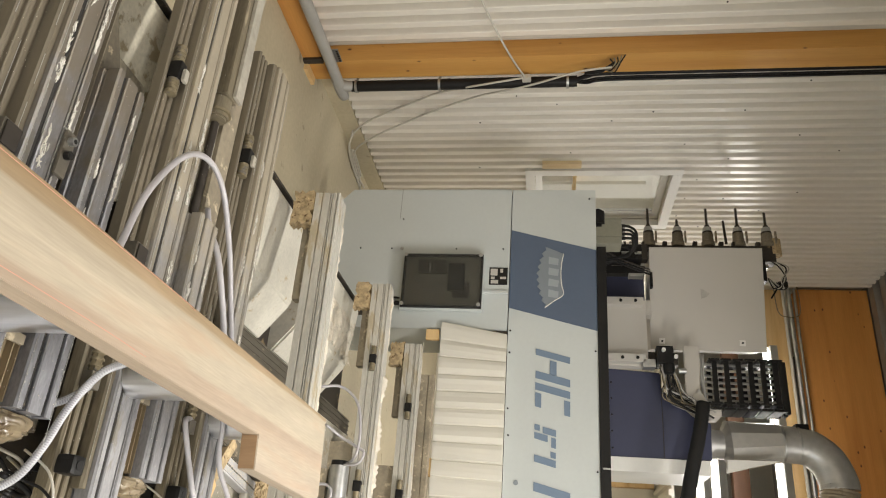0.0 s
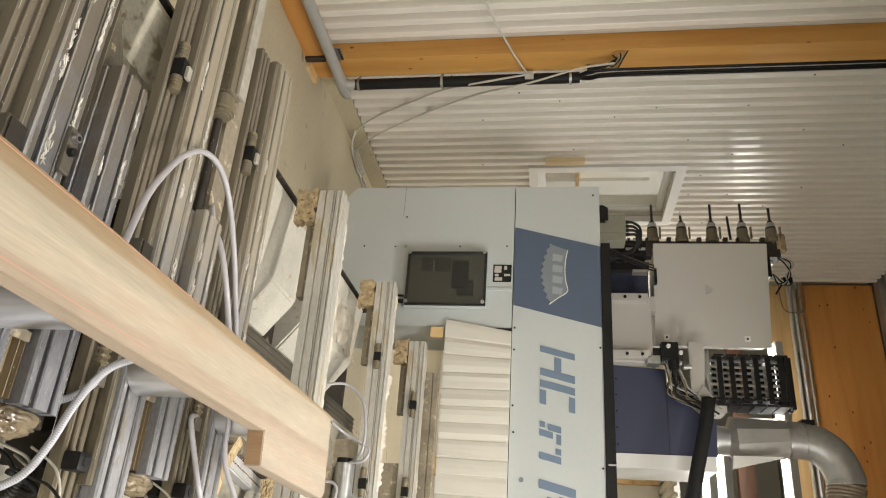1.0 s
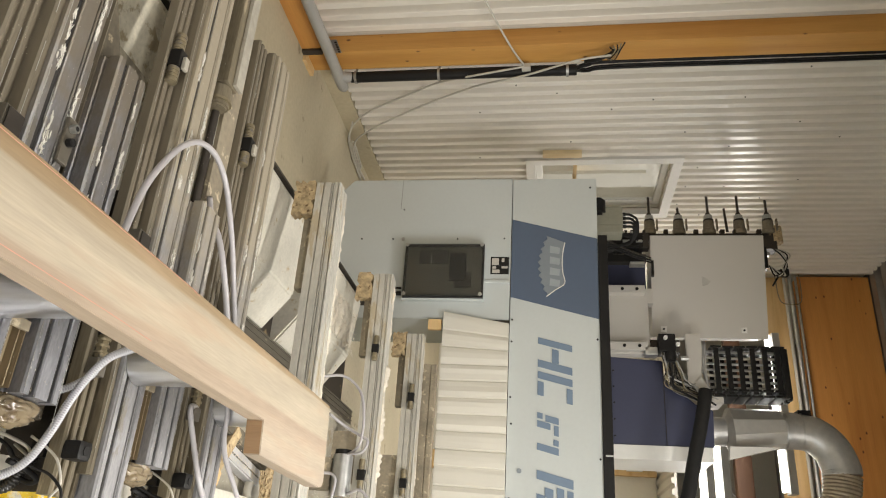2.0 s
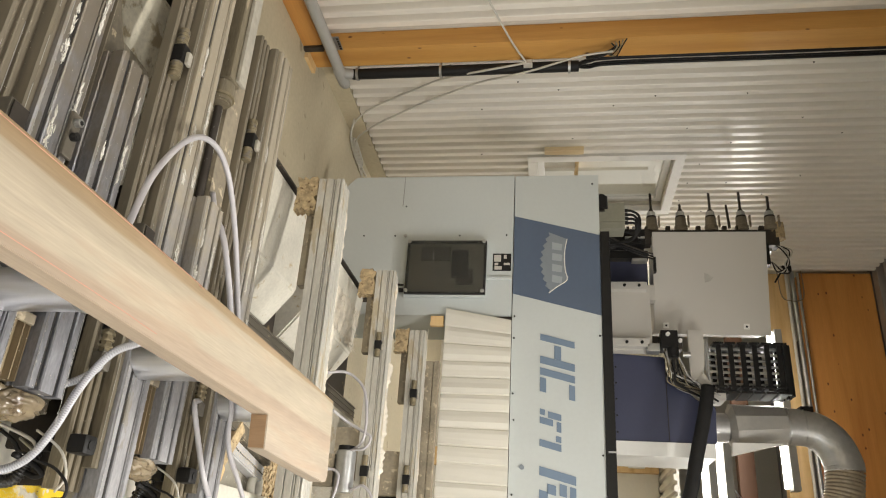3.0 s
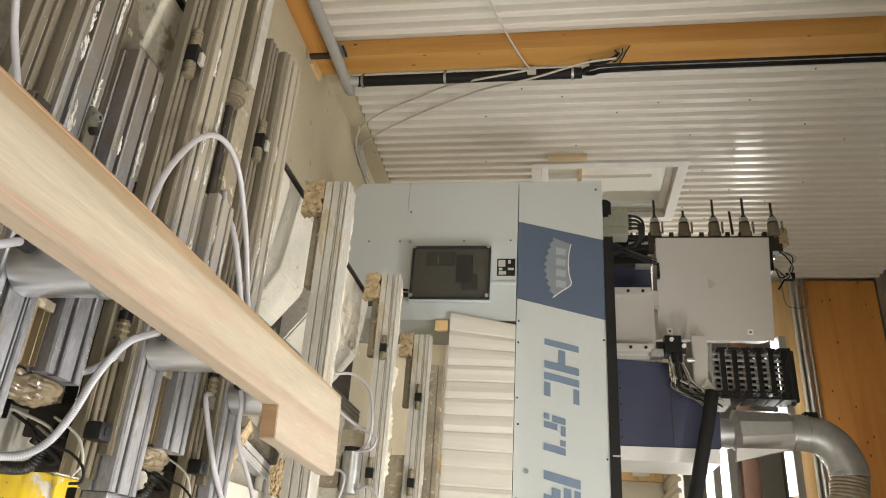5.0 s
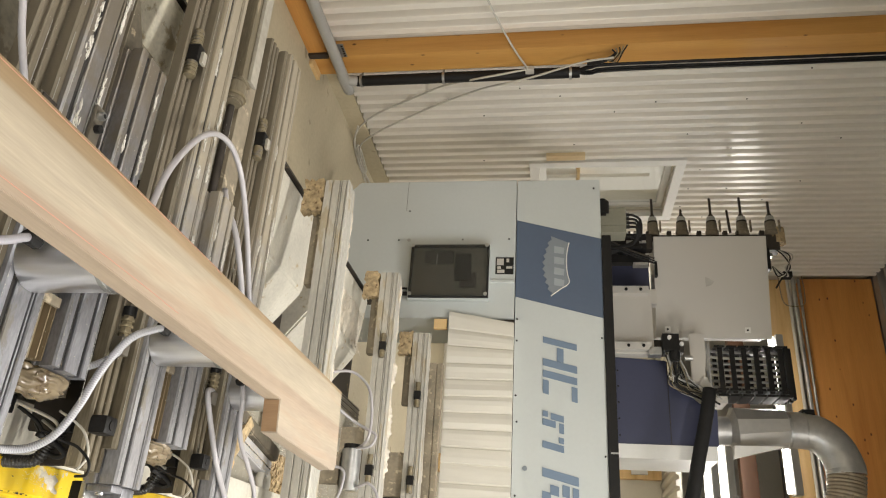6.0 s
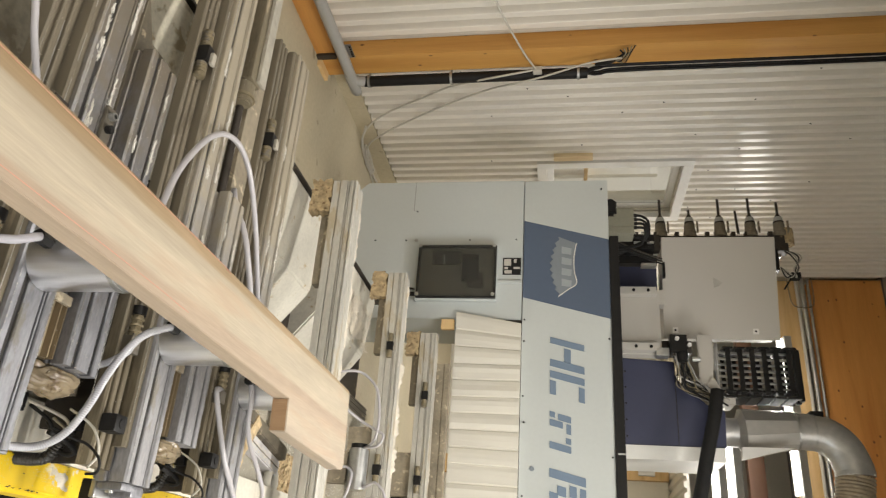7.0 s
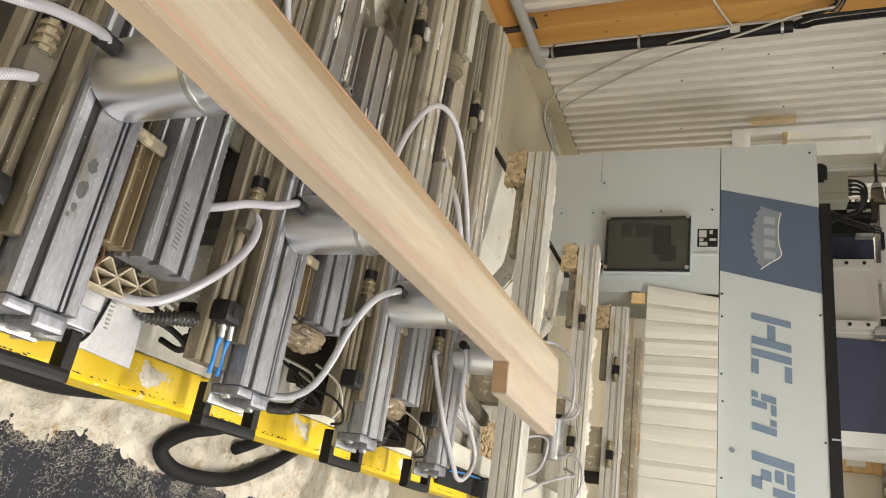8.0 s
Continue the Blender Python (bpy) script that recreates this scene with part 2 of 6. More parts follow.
def dust_and_shade(m, color, x0, x1):
    """A ragged film of old dust on the bar's far stretch, past x0 from its end; the fall of light along the bar is put
    into its colour.
    """
    n, link = m.node_tree.nodes, m.node_tree.links.new
    bsdf = n["Principled BSDF"]
    old = bsdf.inputs["Base Color"].links[0].from_socket
    co, sep, ns = n.new("ShaderNodeTexCoord"), n.new("ShaderNodeSeparateXYZ"), n.new("ShaderNodeTexNoise")
    link(co.outputs["Object"], sep.inputs[0])
    ns.inputs["Scale"].default_value, ns.inputs["Detail"].default_value = 26.0, 6
    link(co.outputs["Object"], ns.inputs["Vector"])
    add, rng = n.new("ShaderNodeMath"), n.new("ShaderNodeMapRange")
    add.operation = "MULTIPLY_ADD"
    link(ns.outputs[0], add.inputs[0])
    add.inputs[1].default_value = 0.5
    link(sep.outputs[0], add.inputs[2])
    rng.inputs["From Min"].default_value, rng.inputs["From Max"].default_value = x0 + 0.25, x1 + 0.25
    rng.inputs["To Min"].default_value, rng.inputs["To Max"].default_value = 0.0, 0.86
    link(add.outputs[0], rng.inputs["Value"])
    mix = n.new("ShaderNodeMix")
    mix.data_type = "RGBA"
    link(rng.outputs[0], mix.inputs["Factor"])
    link(old, mix.inputs["A"])
    mix.inputs["B"].default_value = (*color, 1)
    link(mix.outputs["Result"], bsdf.inputs["Base Color"])


dust_and_shade(ALU, (0.270, 0.232, 0.176), -0.34, -0.62)
dust_and_shade(ALU_PALE, (0.410, 0.355, 0.255), -0.28, -0.62)
ALU_TAN = mat("dusty_aluminium", (0.275, 0.232, 0.155), 0.5, 0.30, 0.5, 300, 9, 0.25, (0.15, 1, 1), (0.42, 0.35, 0.235), 30, 0.58)
dust_and_shade(ALU_TAN, (0.190, 0.163, 0.117), -0.12, -0.40)
BROWN = mat("brown_dusty_channel", (0.33, 0.255, 0.15), 0.55, 0.25, 0.6, 120, 6, 0.2, (0.1, 1, 1), (0.40, 0.32, 0.20), 15, 0.58)
TABLE = mat("dusty_table_plate", (0.37, 0.34, 0.27), 0.6, 0, 0.65, 60, 5, 0.15, spots=(0.30, 0.25, 0.17), spot_size=12, spot_at=0.57)
# the band's blue again, with the hood's shade mixed into the colour
SHADED_BLUE = mat("shaded_blue_paint", (0.043, 0.048, 0.092), 0.45, 0, 0.9, 40, 3, 0.04)
RUST = mat("rusty_wire", (0.16, 0.075, 0.04), 0.7, 0, 0.6, 120, 20, 0.1)
WEB = mat("caked_dust", (0.60, 0.51, 0.36), 0.9, 0, 0.55, 120, 20, 0.4)
DUSTY = mat("dusty_brown_plate", (0.32, 0.27, 0.19), 0.8, 0.0, 0.6, 70, 9, 0.4, spots=(0.50, 0.42, 0.29), spot_size=30, spot_at=0.58)
SHEET_ALU = mat("dull_sheet_aluminium", (0.62, 0.61, 0.61), 0.5, 0.35, 0.75, 120, 9, 0.15)
ALU_OLD = mat("grimy_aluminium", (0.60, 0.572, 0.50), 0.48, 0.22, 0.68, 150, 8, 0.2, (0.25, 1, 1), (0.46, 0.395, 0.28), 16, 0.57)
POD = mat("turned_aluminium", (0.82, 0.82, 0.83), 0.32, 1.0, 0.8, 220, 5, 0.06, (1, 1, 0.05))


def plank_wood(name, bands, x0, x1):
    """Planed softwood sawn across the year rings: long bands of early and late wood, fine fibres, a few pinkish streaks."""
    m = bpy.data.materials.new(name)
    m.use_nodes = True
    n, link = m.node_tree.nodes, m.node_tree.links.new
    bsdf = n["Principled BSDF"]
    co = n.new("ShaderNodeTexCoord")

    def fibre(scale, stretch, detail, distortion=0.0):
        mp, ns = n.new("ShaderNodeMapping"), n.new("ShaderNodeTexNoise")
        mp.inputs["Scale"].default_value = (1, stretch, 1)
        link(co.outputs["Object"], mp.inputs["Vector"])
        link(mp.outputs[0], ns.inputs["Vector"])
        ns.inputs["Scale"].default_value, ns.inputs["Detail"].default_value, ns.inputs["Distortion"].default_value = scale, detail, distortion
        return ns.outputs[0]

    sep, wob, rng = n.new("ShaderNodeSeparateXYZ"), n.new("ShaderNodeMath"), n.new("ShaderNodeMapRange")
    link(co.outputs["Object"], sep.inputs[0])
    wob.operation = "MULTIPLY_ADD"
    link(fibre(26, 0.10, 3, 0.3), wob.inputs[0])
    wob.inputs[1].default_value = 0.018
    link(sep.outputs[0], wob.inputs[2])
    rng.inputs["From Min"].default_value, rng.inputs["From Max"].default_value = x0 + 0.009, x1 + 0.009
    link(wob.outputs[0], rng.inputs["Value"])
    ramp = n.new("ShaderNodeValToRGB")
    e = ramp.color_ramp.elements
    for k, (at, c) in enumerate(bands):
        el = e[k] if k < 2 else e.new(at)
        el.position, el.color = at, (*c, 1)
    link(rng.outputs[0], ramp.inputs[0])
    col = ramp.outputs[0]
    for scale, stretch, detail, lo, hi, share in ((420, 0.05, 5, 0.74, 1.20, 0.38), (70, 0.05, 6, 0.80, 1.15, 0.45), (26, 0.14, 5, 0.80, 1.18, 0.55)):
        mul, fr = n.new("ShaderNodeMix"), n.new("ShaderNodeMapRange")
        mul.data_type, mul.blend_type = "RGBA", "MULTIPLY"
        mul.inputs["Factor"].default_value = share
        fr.inputs["From Min"].default_value, fr.inputs["From Max"].default_value = 0.25, 0.75
        fr.inputs["To Min"].default_value, fr.inputs["To Max"].default_value = lo, hi
        link(fibre(scale, stretch, detail), fr.inputs["Value"])
        link(col, mul.inputs["A"])
        link(fr.outputs[0], mul.inputs["B"])
        col = mul.outputs["Result"]
    pink, pr = n.new("ShaderNodeMix"), n.new("ShaderNodeMapRange")
    pink.data_type = "RGBA"
    pr.inputs["From Min"].default_value, pr.inputs["From Max"].default_value, pr.inputs["To Max"].default_value = 0.56, 0.70, 0.5
    link(fibre(30, 0.12, 4, 0.4), pr.inputs["Value"])
    link(pr.outputs[0], pink.inputs["Factor"])
    link(col, pink.inputs["A"])
    pink.inputs["B"].default_value = (0.41, 0.29, 0.19, 1)
    link(pink.outputs["Result"], bsdf.inputs["Base Color"])
    bsdf.inputs["Roughness"].default_value = 0.62
    b = n.new("ShaderNodeBump")
    b.inputs["Strength"].default_value, b.inputs["Distance"].default_value = 0.2, 0.001
    link(fibre(420, 0.05, 5), b.inputs["Height"])
    link(b.outputs[0], bsdf.inputs["Normal"])
    return m


PLANK = plank_wood("planed_softwood", ((0.0, (0.271, 0.186, 0.096)), (1.0, (0.385, 0.312, 0.234)), (0.085, (0.302, 0.219, 0.124)), (0.105, (0.385, 0.321, 0.229)), (0.30, (0.429, 0.366, 0.271)), (0.46, (0.427, 0.362, 0.266)), (0.50, (0.373, 0.287, 0.204)), (0.64, (0.385, 0.304, 0.221)), (0.75, (0.422, 0.353, 0.262))), -0.055, 0.115)
DUSTY_COVER = mat("dusty_bed_cover", (0.70, 0.65, 0.51), 0.6, 0, 0.66, 90, 6, 0.3, spots=(0.30, 0.245, 0.15), spot_size=13, spot_at=0.54)
ENDGRAIN = wood("end_grain", (0.36, 0.225, 0.12), (0.25, 0.145, 0.07), 0.7, "z", 120, None)
GLULAM = wood("varnished_glulam", (0.60, 0.32, 0.085), (0.46, 0.21, 0.045), 0.5, "z", 26, (0.12, 0.045, 0.015))
GLULAM_X = wood("varnished_glulam_beam", (0.61, 0.275, 0.07), (0.48, 0.19, 0.045), 0.45, "x", 22, (0.1, 0.03, 0.012))
SILL = wood("sill_timber", (0.60, 0.29, 0.075), (0.45, 0.19, 0.04), 0.45, "y", 26, (0.12, 0.045, 0.015))
RAWWOOD = wood("raw_timber", (0.72, 0.5, 0.24), (0.58, 0.36, 0.14), 0.7, "x", 40, None)
STRAW = wood("weathered_straw_timber", (0.80, 0.66, 0.42), (0.66, 0.50, 0.28), 0.7, "z", 40, None)
CHIPBOARD = mat("chipboard", (0.58, 0.44, 0.25), 0.9, 0, 0.5, 120, 45, 1.0, spots=(0.13, 0.075, 0.03), spot_size=55, spot_at=0.58)
SHEET = mat("white_sheet_metal", (0.81, 0.765, 0.685), 0.27, 0.0, 0.94, 30, 1.5, 0.0, spots=(0.62, 0.57, 0.48), spot_size=3, spot_at=0.80)
for k in SHEET.node_tree.nodes:
    if k.type == "MAP_RANGE":
        k.inputs["To Min"].default_value, k.inputs["To Max"].default_value = 0.29, 0.35
SHEET.node_tree.nodes["Principled BSDF"].inputs["Specular IOR Level"].default_value = 0.8
CONCRETE = mat("concrete", (0.535, 0.465, 0.32), 0.62, 0, 0.80, 40, 1.6, 0.2, spots=(0.27, 0.225, 0.15), spot_size=4.5, spot_at=0.62)
GREY_PAINT = mat("pale_grey_paint", (0.53, 0.56, 0.545), 0.42, 0, 0.95, 50, 2, 0.03)
BOX_PAINT = mat("cabinet_paint", (0.52, 0.49, 0.44), 0.45, 0, 0.95, 160, 2, 0.06)
COVER_PAINT = mat("bed_cover_paint", (0.68, 0.645, 0.545), 0.5, 0, 0.76, 90, 4, 0.15, spots=(0.43, 0.34, 0.20), spot_size=17, spot_at=0.60)
BLUE = mat("slate_blue_paint", (0.090, 0.122, 0.182), 0.5, 0, 0.92, 40, 3, 0.03)
LETTER = mat("lettering_blue", (0.16, 0.22, 0.30), 0.5, 0, 0.93, 40, 4, 0.0)
BADGE_PALE = mat("badge_pale_grey", (0.34, 0.37, 0.395), 0.5, 0, 0.9, 40, 4, 0.0)
BADGE = mat("badge_grey", (0.22, 0.25, 0.275), 0.5, 0, 0.9, 40, 4, 0.0)
BLACK = mat("black_plastic", (0.018, 0.017, 0.016), 0.42, 0, 0.7, 90, 8, 0.05)
RUBBER = mat("black_rubber", (0.022, 0.021, 0.02), 0.6, 0, 0.7, 90, 8, 0.1)
DARK = mat("dark_machine_metal", (0.055, 0.045, 0.035), 0.55, 0.3, 0.6, 60, 6, 0.15, spots=(0.3, 0.22, 0.12), spot_size=12, spot_at=0.64)
STEEL = mat("galvanised_steel", (0.50, 0.50, 0.48), 0.36, 0.85, 0.72, 40, 9, 0.06)
BRASS = mat("dull_brass", (0.34, 0.285, 0.18), 0.45, 0.5, 0.5, 90, 20, 0.15, spots=(0.20, 0.18, 0.15), spot_size=60, spot_at=0.55)
CREAM = mat("cream_cloth", (0.67, 0.64, 0.56), 0.75, 0, 0.93, 260, 3, 0.1, spots=(0.62, 0.53, 0.38), spot_size=2.0, spot_at=0.7)
YELLOW = mat("chipped_yellow_paint", (0.80, 0.55, 0.012), 0.4, 0, 0.9, 50, 5, 0.08, spots=(0.76, 0.68, 0.48), spot_size=14, spot_at=0.60)
WHITE = mat("white_paint", (0.76, 0.74, 0.69), 0.4, 0, 0.94, 40, 3, 0.03)
WALLPAINT = mat("cream_wall_paint", (0.70, 0.66, 0.56), 0.8, 0, 0.92, 30, 1.2, 0.05)
DECK = mat("steel_roof_deck", (0.30, 0.285, 0.26), 0.4, 0.5, 0.8, 30, 2, 0.05)
SAWDUST = mat("sawdust", (0.77, 0.705, 0.585), 0.95, 0, 0.70, 260, 22, 1.0, spots=(0.56, 0.45, 0.29), spot_size=20, spot_at=0.59)
GREYPIPE = mat("grey_plastic_pipe", (0.36, 0.35, 0.32), 0.4, 0, 0.9, 40, 4, 0.03)
CABLE_WHITE = mat("white_cable", (0.56, 0.53, 0.46), 0.5, 0, 0.85, 80, 8, 0.0)
HOSE_CLEAR = braid("clear_braided_hose", (0.36, 0.345, 0.375), (0.50, 0.485, 0.515), 8, 430, 0.35)
HOSE_GREY = braid("grey_spiral_hose", (0.34, 0.34, 0.355), (0.50, 0.50, 0.52), 3, 300, 0.4)
HOSE_PLAIN = mat("milky_hose", (0.43, 0.41, 0.415), 0.3, 0, 0.88, 60, 10, 0.0)
BLUE_HOSE = mat("blue_hose", (0.02, 0.20, 0.55), 0.35, 0, 0.9, 60, 10, 0.0)
GLASS = clear("clear_glass", (0.95, 0.97, 0.96), 0.02)
SMOKED = mat("smoked_cover", (0.06, 0.06, 0.05), 0.12, 0, 0.9, 40, 4, 0.0)
SMOKED.node_tree.nodes["Principled BSDF"].inputs["Alpha"].default_value = 0.36
TUBE_GLOW = glow("lit_tube", (1.0, 0.95, 0.86), 5.0)
# glulam with the shade beyond the beam put into its colour
BROWN_TIMBER = wood("shaded_brown_timber", (0.17, 0.085, 0.045), (0.11, 0.05, 0.025), 0.6, "x", 26, None)
GAP_DUST = mat("oily_brown_dust", (0.15, 0.125, 0.085), 0.7, 0.1, 0.5, 90, 14, 0.3, spots=(0.30, 0.245, 0.16), spot_size=24, spot_at=0.62)
# near-black colour that stands in for the shade down in the bars' slots
SLOT_SHADE = mat("painted_slot_shade", (0.030, 0.027, 0.023), 0.8, 0, 0.5, 120, 20, 0.3, spots=(0.14, 0.115, 0.08), spot_size=45, spot_at=0.62)
GAP_OLIVE = mat("olive_caked_dust", (0.37, 0.325, 0.235), 0.85, 0, 0.55, 90, 9, 0.5, spots=(0.20, 0.165, 0.11), spot_size=16, spot_at=0.56)
GUIDE = mat("oily_guide_steel", (0.17, 0.15, 0.115), 0.5, 0.3, 0.6, 90, 8, 0.2, (1, 0.2, 1), (0.34, 0.29, 0.20), 30, 0.60)
DUCT_GREY = mat("dull_duct_plastic", (0.46, 0.44, 0.40), 0.35, 0.15, 0.85, 30, 5, 0.05)
TAN_HOSE = mat("translucent_tan_hose", (0.36, 0.29, 0.20), 0.3, 0, 0.6, 40, 8, 0.1, spots=(0.20, 0.15, 0.09), spot_size=9, spot_at=0.55)
CONDUIT = mat("ribbed_grey_conduit", (0.040, 0.037, 0.033), 0.28, 0, 0.6, 60, 12, 0.1)
DUCT_STEEL = mat("dull_duct_steel", (0.52, 0.51, 0.49), 0.34, 0.45, 0.75, 30, 6, 0.08)
PLASTIC = mat("crumpled_dusty_film", (0.25, 0.195, 0.12), 0.2, 0, 0.4, 25, 22, 0.1, spots=(0.10, 0.07, 0.04), spot_size=34, spot_at=0.56)
for m in (BLACK, RUBBER):
    m.node_tree.nodes["Principled BSDF"].inputs["Specular IOR Level"].default_value = 0.18

# ---- setting ----
def ribbed(y0, y1, z0, z1, x, pitch=0.094, amp=0.025, hole=None):
    """Trapezoid-ribbed sheet on the wall, ribs upright, with an opening for the window."""
    bm = bmesh.new()
    shape = ((0.0, 0), (0.28, 0.0), (0.32, 0.06), (0.41, 0.92), (0.45, 1), (0.82, 1), (0.86, 0.92), (0.95, 0.06))
    ys = sorted({round(y0 + (k + f) * pitch, 5): h for k in range(int((y1 - y0) / pitch)) for f, h in shape}.items())
    levels = [z0, z1] if not hole else [z0, hole[2], hole[3], z1]
    grid = [[bm.verts.new((x + amp * (2 * h - 1), y, z)) for z in levels] for y, h in ys]
    for i in range(len(grid) - 1):
        for j in range(len(levels) - 1):
            mid = (ys[i][0] + ys[i + 1][0]) / 2
            if hole and j == 1 and hole[0] < mid < hole[1]:
                continue
            bm.faces.new((grid[i][j], grid[i + 1][j], grid[i + 1][j + 1], grid[i][j + 1]))
    return bm


WIN = (4.73, 5.52, 1.30, 2.28)     # y0, y1, z0, z1 of the window's opening
solo("floor", box(-6.0, 5.0, -4.0, 12.0, -0.2, 0.0), CONCRETE, "worn grey-beige concrete floor", "floor", "structure")
wall_sheet = solo("wall_cladding", ribbed(-3.9, FAR_Y, 0.125, ROOF_Z, WALL_X, hole=WIN), SHEET, "white ribbed sheet-metal wall cladding with soft sheen", "wall", "structure", smooth=False)
for k, (yy, zz) in enumerate(((4.02, 0.95), (4.40, 1.55), (3.93, 2.05), (4.77, 2.46), (5.06, 2.42), (4.49, 2.62), (5.34, 2.40), (5.72, 1.6), (6.1, 2.3), (4.96, 3.2), (4.2, 3.0), (3.74, 1.2), (2.6, 0.5), (2.9, 1.1), (2.7, 1.7), (3.05, 2.3), (3.6, 0.8), (3.85, 1.45), (4.1, 1.8), (4.3, 2.3), (4.6, 0.9), (4.0, 2.6), (4.4, 3.3), (3.7, 2.9), (5.1, 2.7), (5.3, 3.0), (5.6, 2.6), (5.9, 2.9))):
    cy0 = -3.9 + (round((yy + 3.9) / 0.094 - 0.63) + 0.63) * 0.094
    part("screw", cyl((WALL_X + 0.0245, cy0, zz), (WALL_X + 0.029, cy0, zz), 0.005, seg=8), DARK, wall_sheet)
wall = box(WALL_X - 0.22, WALL_X - 0.030, -4.0, WIN[0], 0, ROOF_Z)
box(WALL_X - 0.22, WALL_X - 0.030, WIN[1], 12.0, 0, ROOF_Z, bm=wall)
box(WALL_X - 0.22, WALL_X - 0.030, WIN[0], WIN[1], 0, WIN[2], bm=wall)
box(WALL_X - 0.22, WALL_X - 0.030, WIN[0], WIN[1], WIN[3], ROOF_Z, bm=wall)
solo("wall_west", wall, WALLPAINT, "plain wall behind the ribbed cladding", "wall", "structure")
east = box(4.6, 4.8, -4.0, DAY[0], 0, 4.6)
box(4.6, 4.8, DAY[1], 12.0, 0, 4.6, bm=east)
box(4.6, 4.8, DAY[0], DAY[1], 0, DAY[2], bm=east)
box(4.6, 4.8, DAY[0], DAY[1], DAY[3], 4.6, bm=east)
solo("wall_east", east, WALLPAINT, "plain cream wall with a wide window", "wall", "structure")
daywin = thing("window_2", 4.7, 0.5, DAY[2], "wide white framed window in the cream wall", "window", kind="structure")
for z0, z1 in ((DAY[2], DAY[2] + 0.06), (DAY[3] - 0.06, DAY[3])):
    part("frame", box(4.66, 4.72, DAY[0], DAY[1], z0, z1), WHITE, daywin)
for k in range(4):
    yy = DAY[0] + k * (DAY[1] - DAY[0] - 0.06) / 3
    part("frame", box(4.66, 4.72, yy, yy + 0.06, DAY[2] + 0.0605, DAY[3] - 0.0605), WHITE, daywin)
part("pane", box(4.685, 4.691, DAY[0], DAY[1], DAY[2], DAY[3]), GLASS, daywin)
solo("wall_south", box(-3.1, 4.6, -4.0, -3.8, 0, 4.6), WALLPAINT, "plain cream wall behind the machine", "wall", "structure")
solo("wall_north", box(-3.1, 4.6, 10.6, 10.8, 0, 4.6), WALLPAINT, "plain cream end wall of the hall", "wall", "structure")
solo("plinth", box(WALL_X - 0.01, WALL_X + 0.03, 3.4, FAR_Y, 0, 0.12), CONCRETE, "grey plinth strip under the ribbed wall", "plinth", "structure")
deck = bmesh.new()
prof = []
for k in range(60):
    y = -4 + k * 0.25
    prof += [(y, ROOF_Z), (y + 0.11, ROOF_Z), (y + 0.14, ROOF_Z + 0.09), (y + 0.22, ROOF_Z + 0.09)]
prof += [(11, ROOF_Z + 0.3), (-4, ROOF_Z + 0.3)]
prism(prof, -3.1, 4.8, "x", deck)
solo("ceiling", deck, DECK, "ribbed grey steel roof deck", "ceiling", "structure")

# glulam column with sill and brackets
column = thing("timber_column", -2.80, 3.33, 0, "varnished orange glulam column against the ribbed wall", "column", kind="structure")
part("post", box(-2.868, -2.75, 3.274, 3.432, 0.02, ROOF_Z, 0.004), GLULAM, column)
part("foot", box(-2.83, -2.70, 3.27, 3.42, 0.0, 0.02), RAWWOOD, column, "pale wooden wedge under the post")
plate = part("bracket", box(-2.749, -2.744, 3.165, 3.275, 0.125, 0.225, 0.001), STEEL, column, "toothed grey nail plate")
for k in range(5):
    part("tooth", box(-2.7435, -2.740, 3.175 + 0.02 * k, 3.187 + 0.02 * k, 0.21, 0.222), DARK, plate)
# the dark gap at the joint, filled in with a dark block
part("gap_block", box(-2.82, -2.735, 3.2345, 3.2735, 0.0, 0.115, 0.003), DARK, column, "dark block in place of the dark gap under the joint")
solo("sill_beam", box(-2.868, -2.75, -3.8, 3.234, 0, 0.112, 0.004), SILL, "orange timber sill beam along the wall's foot", "beam", "structure")
solo("roof_beam", box(WALL_X + 0.02, 4.6, FAR_Y, FAR_Y + 0.16, 3.72, ROOF_Z - 0.005, 0.004), GLULAM_X, "deep orange glulam beam with knots across the hall", "beam", "structure")

# window in the ribbed wall
window = thing("window_1", WALL_X, 5.2, WIN[2], "white framed window in the ribbed wall", "window", kind="structure")
cas = box(WALL_X - 0.005, WALL_X + 0.036, WIN[0] - 0.07, WIN[0], WIN[2] - 0.07, WIN[3] + 0.07, 0.002)
part("casing", cas, WHITE, window)
part("casing", box(WALL_X - 0.005, WALL_X + 0.036, WIN[1], WIN[1] + 0.07, WIN[2] - 0.07, WIN[3] + 0.07, 0.002), WHITE, window)
part("casing", box(WALL_X - 0.005, WALL_X + 0.036, WIN[0] + 0.001, WIN[1] - 0.001, WIN[3], WIN[3] + 0.07, 0.002), WHITE, window)
part("casing", box(WALL_X - 0.005, WALL_X + 0.036, WIN[0] + 0.001, WIN[1] - 0.001, WIN[2] - 0.07, WIN[2], 0.002), WHITE, window)
for y0, y1, z0, z1 in ((WIN[0], WIN[0] + 0.05, WIN[2], WIN[3]), (WIN[1] - 0.05, WIN[1], WIN[2], WIN[3]), (WIN[0] + 0.05, WIN[1] - 0.05, WIN[3] - 0.05, WIN[3]), (WIN[0] + 0.05, WIN[1] - 0.05, WIN[2], WIN[2] + 0.05)):
    part("sash", box(WALL_X - 0.10, WALL_X - 0.05, y0 + 0.001, y1 - 0.001, z0 + 0.001, z1 - 0.001, 0.003), WHITE, window)
pane = part("pane", box(WALL_X - 0.078, WALL_X - 0.072, WIN[0] + 0.05, WIN[1] - 0.05, WIN[2] + 0.05, WIN[3] - 0.05), GLASS, window)
